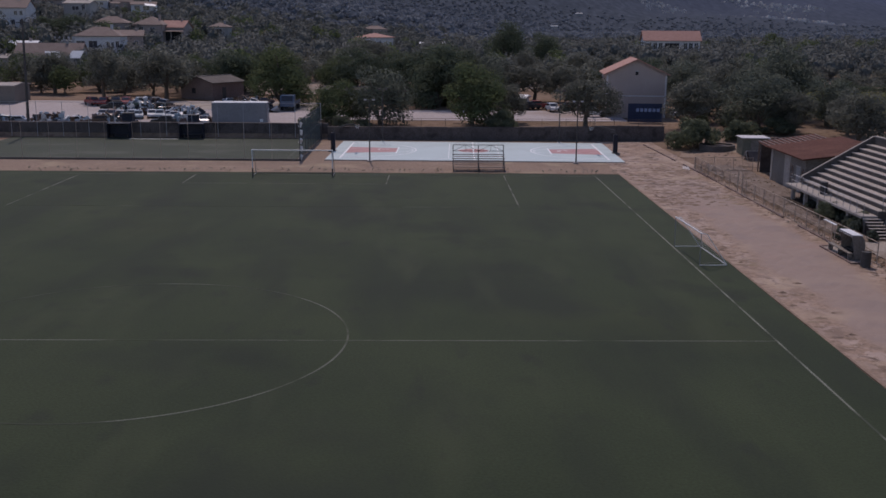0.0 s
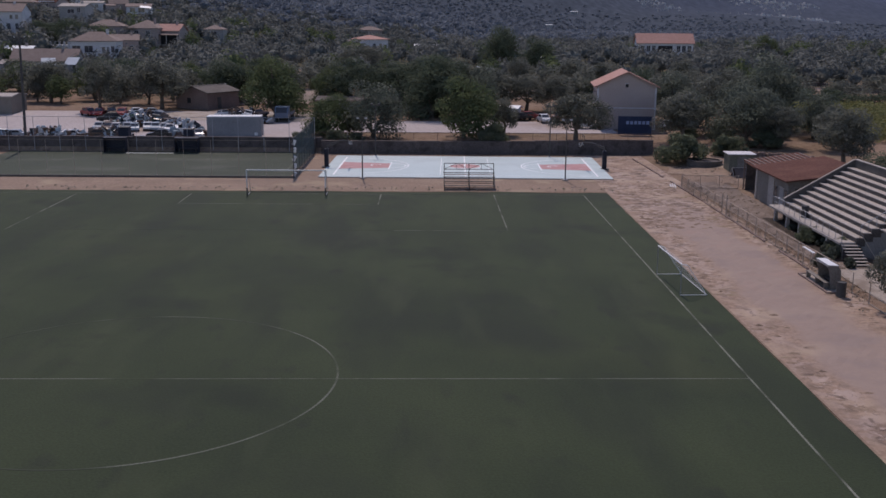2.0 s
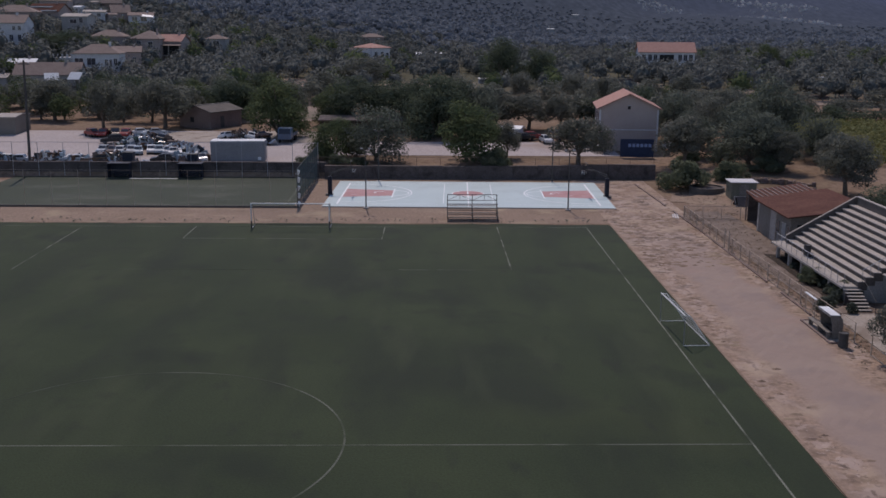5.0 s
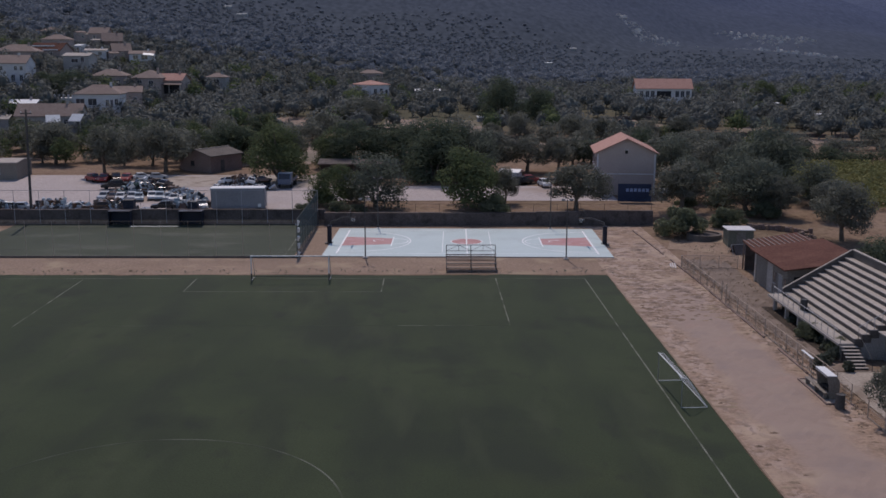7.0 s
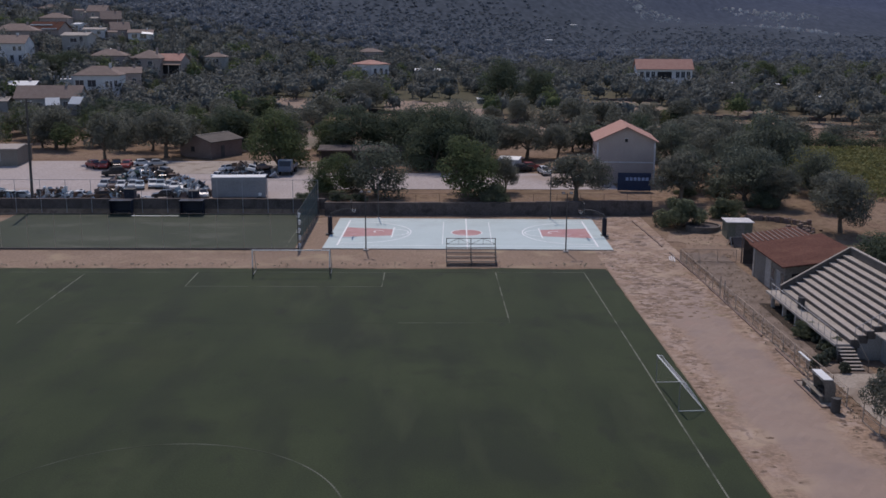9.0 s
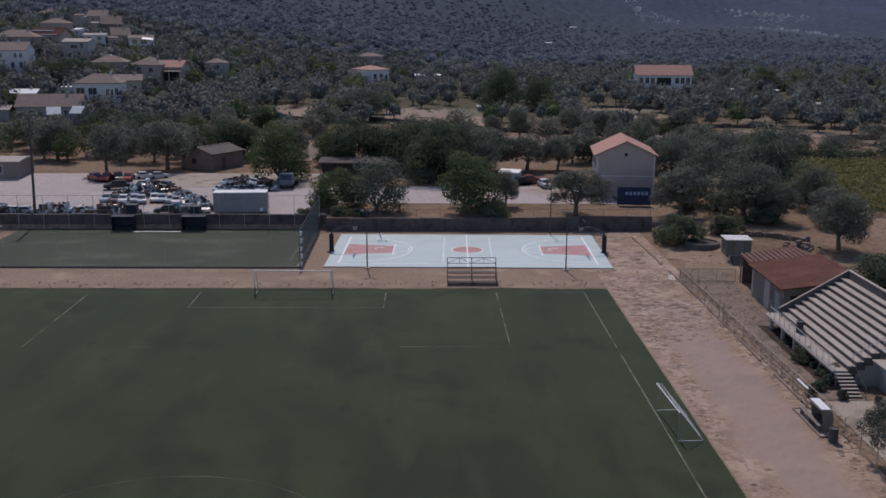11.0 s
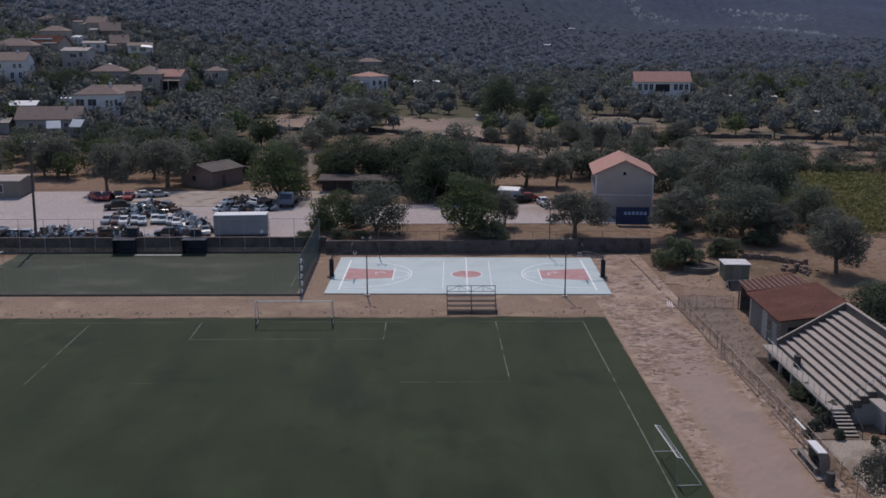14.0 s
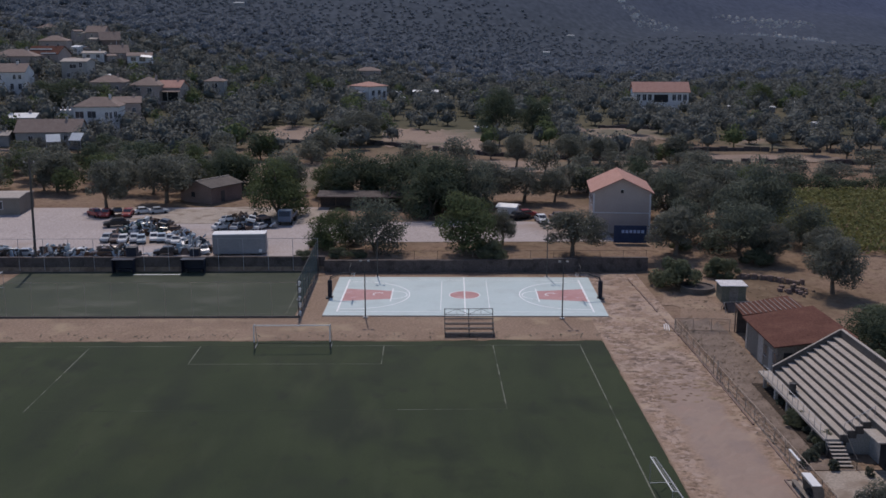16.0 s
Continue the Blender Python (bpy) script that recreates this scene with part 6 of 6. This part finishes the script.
def make_tree(kind, seed, label, category, height, width, trunk_h, leaves, count, size):
    rng = np.random.default_rng(seed)
    t = thing("tree" if trunk_h > 0.15 else "bush", label, category)
    bm = bmesh.new()
    lobes = []
    ch = height - trunk_h
    tiers = ((0.22, 0.29, 6), (0.50, 0.31, 6), (0.76, 0.17, 4)) if trunk_h > 0.15 else ((0.28, 0.30, 7), (0.58, 0.17, 4))
    for q, spread, m in tiers:
        for k in range(m):
            a = (k + 0.5 * q + 0.35 * rng.normal()) * math.tau / m
            rad = width * spread * (0.8 + 0.35 * rng.random())
            lobes.append((rad * math.cos(a), rad * math.sin(a), trunk_h + ch * (q + 0.07 * rng.normal()), min(width * 0.20, ch * 0.26) * (0.6 + 0.75 * rng.random())))
    n = len(lobes)
    lobes.append((0, 0, trunk_h + ch * 0.5, min(width * 0.28, ch * 0.40)))
    if trunk_h > 0.15:
        fork = Vector((0.15 * rng.normal(), 0.15 * rng.normal(), trunk_h * 0.8))
        r = 0.022 * width + 0.05
        tube(bm, (0, 0, -0.3), fork, r * 1.35, r, seg=7)
        for k in range(1, n, 3):
            x, y, z, _ = lobes[k]
            mid = fork.lerp(Vector((x, y, z)), 0.5) + Vector((0, 0, 0.12 * ch))
            tube(bm, fork, mid, r * 0.62, r * 0.4, seg=5)
            tube(bm, mid, (x, y, z), r * 0.4, r * 0.12, seg=5)
        part("trunk", bm, M["bark"], t)
    else:
        for k in range(n):
            x, y, z, _ = lobes[k]
            tube(bm, (0.1 * k - 0.3, 0, -0.1), (x, y, z), 0.05, 0.02, seg=5)
        part("stem", bm, M["bark"], t)
    quads("crown", crown_cards(rng, lobes, count, size, 0.85), M[leaves], t)
    t["h"], t["w"] = height, width
    return t


KINDS = {
    "olive": (6.0, 6.5, 1.75, "olive", "grey-green olive tree with a rounded open crown", "olive tree", 8200, 0.215),
    "green": (6.0, 6.5, 0.4, "green", "dense bright green tree with a round crown", "tree", 8200, 0.23),
    "carob": (8.0, 8.5, 0.25, "carob", "large dark green spreading tree", "tree", 9000, 0.29),
    "mixed": (7.0, 8.0, 0.7, "mixed", "dark olive-green tree with an uneven crown", "tree", 8600, 0.25),
    "bush": (2.6, 5.0, 0.1, "bush", "dense rounded grey-green bush", "bush", 5200, 0.20),
    "shrub": (1.0, 2.2, 0.05, "mixed", "low dull green shrub below the stand", "bush", 700, 0.2),
    "far_olive": (6.0, 6.5, 0.9, "olive", "grey-green olive tree in the grove", "olive tree", 1900, 0.37),
    "far_green": (6.0, 6.5, 0.7, "green", "bright green tree among the olives", "tree", 1900, 0.39),
    "far_carob": (8.0, 8.5, 0.6, "carob", "large dark green tree among the olives", "tree", 2000, 0.50),
}
STOCK = {}


def tree(kind, x, y, height, width, seed, label=None):
    """A tree of a kind, one of three shapes, scaled to its height and width."""
    k = (kind, seed % 3)
    if k not in STOCK:
        h, w, th, lv, lab, cat, cnt, sz = KINDS[kind]
        STOCK[k] = [make_tree(kind, 100 + 7 * (seed % 3) + len(kind), lab, cat, h, w, th, lv, cnt, sz), False]
    src, used = STOCK[k]
    sc = Matrix.Diagonal((width / src["w"], width / src["w"], height / src["h"], 1))
    m = Matrix.Translation((x, y, land_at(x, y))) @ pose(0, 0, 0, 0, 0, seed * 77) @ sc
    if used:
        return copy_thing(src, m) if src.scale[0] == 1 else copy_thing(src, m @ Matrix.Diagonal((1 / src.scale[0], 1 / src.scale[1], 1 / src.scale[2], 1)))
    STOCK[k][1] = True
    src.matrix_basis = m
    return src


# trees behind the court's wall: kind, x, y, height, width
COURT_SIDE = (
    ("green", 0.2, 40.2, 5.4, 6.4), ("mixed", 6.2, 38.8, 6.6, 8.4), ("green", 18.4, 38.8, 7.6, 9.4), ("bush", 21.9, 33.9, 2.6, 5.0), ("olive", 23.8, 42.2, 4.6, 4.2),
    ("olive", 32.7, 35.6, 5.8, 8.4), ("bush", -3.0, 33.6, 1.4, 3.0), ("bush", 1.5, 34.6, 1.6, 3.4), ("bush", 4.0, 35.0, 1.2, 3.0), ("bush", -1.5, 41.5, 2.2, 4.0),
    ("bush", 2.8, 43.5, 2.4, 4.0),
)
# trees beyond the lane: kind, x, y, height, width
LANE_SIDE = (
    ("carob", 6.6, 77.5, 7.4, 9.4), ("carob", 14.0, 64.0, 9.0, 9.5), ("mixed", 20.5, 66.0, 7.6, 8.6),
    ("carob", 0.8, 78.0, 8.0, 10.0), ("carob", 11.5, 73.0, 8.8, 11.0), ("carob", 16.5, 66.0, 8.6, 9.0), ("olive", 23.4, 74.7, 6.8, 10.0), ("olive", 29.8, 74.8, 5.6, 8.2),
    ("olive", 35.0, 74.7, 5.4, 5.6), ("bush", 12.5, 67.0, 3.0, 6.0), ("bush", -1.0, 75.0, 3.0, 5.0), ("bush", 20.5, 68.0, 3.2, 6.0),
)
# trees round the big house: kind, x, y, height, width
HOUSE_SIDE = (
    ("olive", 46.5, 35.6, 6.0, 7.7), ("mixed", 55.5, 36.3, 7.0, 9.6), ("mixed", 62.8, 51.4, 9.6, 9.6), ("olive", 58.5, 32.2, 4.7, 5.4), ("olive", 55.0, 55.0, 6.9, 6.4),
    ("mixed", 66.0, 41.0, 5.6, 6.6), ("mixed", 50.0, 44.5, 5.8, 6.6), ("mixed", 58.0, 47.0, 7.6, 8.5), ("mixed", 51.5, 62.0, 6.8, 8.0), ("olive", 59.5, 61.0, 7.4, 8.5),
    ("green", 66.0, 62.0, 8.0, 8.0), ("olive", 54.5, 70.0, 6.5, 8.0), ("mixed", 62.5, 72.0, 7.0, 8.0), ("bush", 60.0, 40.0, 2.6, 5.0), ("bush", 66.5, 35.0, 2.4, 5.0),
    ("olive", 45.5, 66.0, 6.0, 6.5), ("bush", 53.0, 40.0, 2.0, 4.0), ("bush", 48.0, 38.5, 1.6, 3.4),
)
# trees by the stand and the hut: kind, x, y, height, width
STAND_SIDE = (
    ("bush", 43.8, 22.8, 3.9, 6.8), ("bush", 50.0, 25.7, 2.5, 5.0), ("olive", 61.2, 18.6, 6.2, 7.0), ("bush", 61.8, 6.6, 2.6, 5.6), ("olive", 64.5, 30.5, 4.6, 6.0),
    ("olive", 41.2, -40.0, 3.6, 3.9), ("bush", 43.4, -25.3, 1.5, 2.0), ("bush", 42.7, -21.0, 1.3, 2.4), ("carob", 57.6, -3.0, 4.4, 8.0), ("bush", 53.5, -9.0, 2.6, 4.6),
    ("bush", 56.0, 31.0, 2.2, 5.0), ("shrub", 43.2, -20.4, 0.7, 1.6), ("shrub", 43.0, -24.4, 0.9, 1.6), ("shrub", 42.4, -26.6, 1.1, 1.4),
    ("shrub", 43.2, -16.4, 0.6, 1.4), ("shrub", 43.4, -22.7, 0.9, 1.6),
    ("shrub", 40.6, -28.6, 1.0, 1.1), ("shrub", 41.6, -27.4, 0.8, 1.6), ("shrub", 42.5, -29.2, 0.9, 1.2), ("shrub", 44.6, -30.4, 0.8, 0.9),
)
# trees round the yard: kind, x, y, height, width
YARD_SIDE = (
    ("green", -10.7, 63.5, 8.4, 9.8), ("olive", -39.3, 68.0, 7.8, 7.4), ("olive", -31.4, 75.4, 7.7, 9.3), ("bush", -44.5, 30.6, 2.2, 3.4),
)
# trees among the olive terraces: kind, x, y, height, width
GROVE_EDGE = (
    ("olive", -54.1, 86.8, 6.7, 8.4), ("carob", -22.0, 88.0, 7.5, 9.0), ("olive", -12.0, 84.0, 6.5, 8.0), ("green", -3.0, 80.0, 6.5, 8.0), ("carob", 32.5, 186.0, 12.0, 11.0),
    ("carob", 43.0, 187.0, 8.5, 10.0), ("olive", -3.5, 160.0, 7.5, 13.0), ("carob", -93.0, 203.0, 7.5, 12.0), ("carob", -85.5, 206.0, 6.5, 10.0), ("carob", -99.0, 204.0, 6.0, 9.0), ("olive", 32.0, 117.0, 6.8, 6.2),
    ("olive", 43.5, 120.0, 6.2, 7.0), ("olive", 50.5, 121.0, 5.8, 7.0), ("olive", 27.5, 131.0, 4.0, 4.4), ("olive", 60.0, 121.0, 5.4, 6.0), ("olive", 67.0, 120.0, 6.4, 7.0),
    ("green", -62.0, 112.0, 3.4, 5.0), ("bush", -76.0, 124.0, 2.4, 6.0), ("bush", -70.0, 121.0, 2.6, 6.0), ("bush", -63.0, 124.0, 2.4, 6.0), ("bush", -82.0, 120.0, 2.6, 7.0),
    ("green", 129.0, 258.0, 8.0, 9.0),
)
for i, (kind, x, y, h, w) in enumerate(COURT_SIDE + LANE_SIDE + HOUSE_SIDE + STAND_SIDE + YARD_SIDE + GROVE_EDGE):
    grow = 1.0 if kind == "shrub" else 1.12
    tree(kind, x, y, h * (0.5 + 0.5 * grow), w * grow, i * 5 + 1)

# dark hedge behind the vineyard
for k in range(13):
    tree("far_carob", 64 + 4.2 * k, 85.5 + 1.2 * math.sin(k * 2.1), 3.0 + 0.9 * math.sin(k * 1.7), 6.0, k)

# open-ground patches, houses and lanes stay free of trees
HUTS = ((-249, 686, 8, 3.4), (-128, 679, 10, 2.4), (95.5, 622, 6, 2.4), (131, 759, 7, 2.6), (-36, 476, 7, 2.2), (-147, 724, 7, 2.4), (28.0, 184, 4, 1.6), (-24.5, 252, 5.5, 2.0), (126.5, 240, 5, 2.0), (117, 246, 6, 1.8), (125.5, 192, 5, 1.8), (50, 232, 7, 2.2), (66, 236, 3.0, 2.6), (104, 236, 3.0, 3.0), (142, 262, 8, 1.8), (3.8, 284, 3.0, 2.2), (17.5, 288, 5.5, 1.8), (44.5, 396, 6, 2.0), (57.0, 365, 5, 2.0), (150, 352, 7, 2.2), (122, 400, 6, 2.0))
FREE = [(-75, -2, 32, 73), (-4, 41, 43, 60), (34, 50, 48, 63), (79, 107, 230, 262), (-17, 2, 246, 290), (66, 110, 34, 84), (-8, 62, 92, 136), (2, 31, 126, 191), (54, 77, 146, 192), (-31, -13, 132, 202), (-27, -6, 94, 128), (60, 108, 97, 138), (90, 103, 140, 168), (-60, 20, 70, 82), (-84, -58, 118, 142), (72, 86, 372, 440)]
FREE += [(x - w / 2 - 2, x + w / 2 + 2, y - 8, y + d) for x, y, _, _, w, d, *_ in VILLAGE]
FREE += [(x - w / 2 - 1, x + w / 2 + 1, y - 15, y + 4) for x, y, w, _ in HUTS]


def open_ground(x, y):
    return any(a < x < b and c < y < e for a, b, c, e in FREE) and (y < 93 or math.sin(x * 12.9 + y * 7.7) < 0.8)


# pale sheet-roofed huts and walls scattered over the plain
for x, y, w, h in HUTS:
    house((x, y, land_at(x, y)), 10 * math.sin(x), 0.8 * w, 3.0, 0.8 * h, 0.25, "grey_wall", "white_metal", "small grey farm hut with a pale sheet roof", over=0.2)

rng = np.random.default_rng(31)
count = 0
for gy in np.arange(76, 132, 7.6):
    for gx in np.arange(-74, 122, 7.8):
        x, y = gx + 2.0 * rng.normal(), gy + 1.8 * rng.normal()
        keep = rng.random()
        if abs(x - 14) > 0.47 * (y + 96) + 6 or open_ground(x, y) or abs(y - 126) < 4 and x > 64:
            continue
        dense = 0.96 if x < -4 else 0.75
        if keep > dense:
            continue
        kind = "olive" if rng.random() < (0.62 if x < 0 else 0.85) else ("green" if rng.random() < 0.6 else "carob")
        low = 0.72 if x > 58 else 1.0
        tree("far_" + kind, x, y, low * (4.6 + 2.6 * rng.random()), 5.8 + 3.2 * rng.random(), count)
        count += 1


def woods(name, label, spots, cards, size, material, seed, trunks=True, lift=0.4, squash=0.9):
    """Many far trees in one mesh: clumped crowns on short trunks."""
    rng = np.random.default_rng(seed)
    out, mass = [], []
    for x, y, h, w in spots:
        z = land_at(x, y)
        turn = rng.random() * 6
        lobes = [(x + w * 0.22 * math.cos(turn + k * 1.57), y + w * 0.22 * math.sin(turn + k * 1.57), z + h * (0.37 + 0.25 * rng.random()), w * 0.25 * (0.75 + 0.5 * rng.random())) for k in range(4 if cards else 1)]
        lobes.append((x, y, z + h * 0.68, w * 0.28))
        if cards:
            out.append(crown_cards(rng, lobes, cards, size * w, squash, lift))
            mass.append((x, y, z + h * 0.46, w * 0.27))
        else:
            mass += [(p[0], p[1], z, w * 0.5) for p in lobes]
        if trunks:
            r = 0.2
            for dx, dy in ((r, 0), (0, r)):
                out.append(np.array([[(x - dx, y - dy, z - 0.4), (x + dx, y + dy, z - 0.4), (x + dx * 0.6, y + dy * 0.6, z + h * 0.5), (x - dx * 0.6, y - dy * 0.6, z + h * 0.5)]]))
    top = tagged(foliage(name, rng, mass, M[material + "_mass"], None, squash), label, "woods", kind="stuff")
    if out:
        quads("leaf_sprays", np.concatenate(out), M[material], top)
    return top


rng = np.random.default_rng(41)
spots_a, spots_b, spots_g = [], [], []
for gy in np.arange(134, 330, 7.4):
    for gx in np.arange(-210, 215, 7.6):
        x, y = gx + 2.2 * rng.normal(), gy + 2.0 * rng.normal()
        if abs(x - 14) > 0.47 * (y + 96) + 8 or open_ground(x, y) or rng.random() > (0.35 if 0 < x < 76 and y < 215 else 0.86 + 0.2 * math.sin(x * 0.06) * math.cos(y * 0.05)):
            continue
        (spots_g if rng.random() < 0.12 else spots_a).append((x, y, (4.8 + 2.2 * rng.random()) * (1.15 if x < -10 else 1.0), (5.6 + 3.0 * rng.random()) * (1.2 if x < -10 else 1.0)))
for x, y, z, turn, w, d, eave, *_ in VILLAGE:     # gardens round the village houses
    for k in range(int(w / 1.8)):
        tx, ty = x + w * (rng.random() - 0.5) * 1.15, y - 3.2 - 3.5 * rng.random()
        top = z + 0.9 + 1.5 * rng.random()
        spots_a.append((tx, ty, max(1.5, top - land_at(tx, ty)), 3.0 + 2.2 * rng.random()))
    for side in (-1, 1):
        tx, ty = x + side * (w / 2 + 2.5 + 2.5 * rng.random()), y + 5 * rng.random()
        (spots_g if rng.random() < 0.3 else spots_a).append((tx, ty, max(2.0, z + eave * (0.5 + 0.5 * rng.random()) - land_at(tx, ty)), 4.5 + 2.5 * rng.random()))
for gy in np.arange(330, 560, 8.0):
    for gx in np.arange(-330, 330, 8.2):
        x, y = gx + 2.6 * rng.normal(), gy + 2.4 * rng.normal()
        if abs(x - 14) > 0.47 * (y + 96) + 8 or open_ground(x, y) or rng.random() > 0.93 - max(0.0, (y - 520) / 240):
            continue
        (spots_a if y < 330 + 110 * rng.random() else spots_b).append((x, y, 3.2 + 3.0 * rng.random(), 6.6 + 4.6 * rng.random()))
woods("olive_grove", "grey-green olive groves on the plain", spots_a, 230, 0.105, "grove", 51)
woods("green_trees", "scattered greener trees among the olives", spots_g, 230, 0.105, "green", 52)
spots_c = []
for gy in np.arange(560, 860, 6.4):
    for gx in np.arange(-420, 420, 6.5):
        x, y = gx + 2.8 * rng.normal(), gy + 2.6 * rng.normal()
        if abs(x - 14) < 0.46 * (y + 96) and not open_ground(x, y) and rng.random() < 1.35 - (y - 560) / 220 + 0.15 * math.sin(x * 0.03):
            spots_c.append((x, y, 1.0 + 1.3 * rng.random(), 3.4 + 2.6 * rng.random()))
woods("upper_grove", "sparse trees thinning out up the mountain", spots_c, 18, 0.26, "hazed_leaves", 56, trunks=False, lift=1.3, squash=0.4)
woods("far_grove", "far olive groves below the mountain", spots_b, 60, 0.17, "hazed_leaves", 53, lift=1.0, squash=0.6)

# pale boulders on the mountain's right shoulder
rng = np.random.default_rng(61)
bm = bmesh.new()
for i in range(1500):
    x, y = 215 + 215 * rng.random(), 880 + 180 * rng.random()
    if math.sin(x * 0.035 + 1) + math.sin(y * 0.03 + x * 0.02) < 1.3 * rng.random() - 0.1:
        continue
    s = 0.45 + 1.7 * rng.random() ** 4
    z = land_at(x, y)
    base = [bm.verts.new((x + s * 1.5 * (0.7 + 0.6 * rng.random()) * math.cos(k * math.tau / 6), y + s * math.sin(k * math.tau / 6), z - 0.5)) for k in range(6)]
    topv = [bm.verts.new((v.co.x * 0.5 + x * 0.5 + 0.2 * s * rng.normal(), v.co.y * 0.5 + y * 0.5, z + s * (0.8 + 0.6 * rng.random()))) for v in base]
    for k in range(6):
        bm.faces.new((base[k], base[(k + 1) % 6], topv[(k + 1) % 6], topv[k]))
    bm.faces.new(topv)
tagged(part("boulders", bm, M["rock"]), "pale limestone outcrops on the wooded slope", "rocks", kind="stuff")

# terraces: low dark retaining walls with bare soil above
TERRACES = (
    ((-2, 158.5), (4, 155.0), (16, 145.4), (27, 137.0), (39, 132.0), (52, 128.4), (66, 129.5)),
    ((53, 141.0), (73, 144.6), (91, 144.6), (110, 140.2), (128, 139.0)),
    ((-30, 163.0), (-20, 161.5), (-10, 161.0)),
    ((60, 194.6), (68, 193.0), (78, 189.8)),
    ((70, 122.5), (86, 124.0), (104, 122.0), (126, 121.0)),
)
for bends in TERRACES:
    tw = tagged(new("terrace_wall"), "low dark dry-stone terrace wall", "wall", kind="structure")
    for (ax, ay), (bx, by) in zip(bends, bends[1:]):
        run = math.hypot(bx - ax, by - ay)
        m = max(1, round(run / 2.0))
        for i in range(m):
            if rng.random() < 0.10:
                continue
            x, y = ax + (bx - ax) * i / m, ay + (by - ay) * i / m + 0.15 * rng.normal()
            block = part("stone_block", boxed(0, -0.3, -0.3, run / m - 0.02, 0.3, 0.75 + 0.4 * rng.random(), bevel=0.05), M["dark_wall"], tw)
            block.matrix_basis = pose(x, y, land_at(x, y), 0, 0, math.degrees(math.atan2(by - ay, bx - ax)))
FIELDS = ((12, 30, 143, 189), (1, 13, 153, 192), (-31, -13, 163, 202), (23, 52, 110, 126), (69, 106, 124.5, 137), (57, 76, 163, 192), (91, 102, 148, 169),
          (49, 62, 68, 86), (2, 34, 100, 129), (-27, -6, 84, 124), (52, 66, 106, 127))
for k, (x0, x1, y0, y1) in enumerate(FIELDS):
    ragged_patch("ploughed_field", "bare pinkish soil between olives", x0, x1, y0, y1, 0.12 + 0.004 * k, "field", 90 + k)

# bank of dug earth beyond the terraces
bm = bmesh.new()
rng = np.random.default_rng(66)
cols = []
for i in range(15):
    q = i / 14
    x, y = 47.0 + 11.0 * q, 184.0 + 4.5 * q
    h = 2.8 * math.sin(math.pi * min(1.0, q * 0.75 + 0.22)) * (0.85 + 0.3 * rng.random()) * (1 if 0 < i < 14 else 0.05)
    cols.append([bm.verts.new((x + 0.2 * rng.normal(), y + dy, land_at(x, y + dy) - 0.2 + h * f * (0.85 + 0.3 * rng.random()))) for dy, f in ((-4.2, 0.0), (-2.2, 0.5), (-0.4, 1.0), (1.6, 0.6), (4.0, 0.0))])
for p, q in zip(cols, cols[1:]):
    for k in range(4):
        bm.faces.new((p[k], q[k], q[k + 1], p[k + 1]))
tagged(part("earth_bank", bm, M["field"]), "heaped bank of pale dug earth", "earth", kind="structure")

# vineyard beside the olives: rows of low yellow-green vines
rng = np.random.default_rng(71)
vine = []
for row in np.arange(36, 82, 1.35):
    for x in np.arange(70 - 4 * step((row - 36) / 20), 108, 0.85):
        if rng.random() < 0.95 and x < 0.47 * (row + 96) + 24:
            yy = row + 0.15 * rng.normal()
            lobes = [(x, yy, land_at(x, yy) + 0.85, 0.55 + 0.2 * rng.random())]
            vine.append(crown_cards(rng, lobes, 18, 0.5, 1.1))
tagged(quads("vineyard", np.concatenate(vine), M["vine"]), "rows of yellow-green vines", "vineyard", kind="stuff")

# dry grass and weeds along edges
rng = np.random.default_rng(81)
weeds = []
for i in range(230):
    q = rng.random()
    if q < 0.12:
        x, y = 39.9 + 0.5 * rng.normal(), -40 + 48 * rng.random()
    elif q < 0.6:
        x, y = -34 + 66 * rng.random(), 3.2 + 0.5 * rng.normal()
    elif q < 0.8:
        x, y = -45 + 90 * rng.random(), 32.4 + 0.8 * abs(rng.normal())
    else:
        x, y = 42 + 12 * rng.random(), 8 + 18 * rng.random()
    weeds.append(crown_cards(rng, [(x, y, land_at(x, y) + 0.08, 0.16)], 6, 0.13, 0.8))
tagged(quads("weeds", np.concatenate(weeds), M["olive"]), "dry weeds along walls and fences", "weeds", kind="stuff")
straw = []
for i in range(900):
    if i % 3 == 0:
        x, y = 39.7 + 1.4 * rng.random(), -38 + 46 * rng.random()
    elif i % 3 == 1:
        x, y = 39.9 + 4.6 * rng.random(), -28 + 34 * rng.random()
    else:
        x, y = 42 + 14 * rng.random(), 6 + 16 * rng.random()
    straw.append(crown_cards(rng, [(x, y, land_at(x, y) + 0.02, 0.12 + 0.14 * rng.random())], 6, 0.13, 0.5, 3.0))
tagged(quads("dry_grass", np.concatenate(straw), M["straw"]), "pale dry grass tufts beside the fence and hut", "grass", kind="stuff")
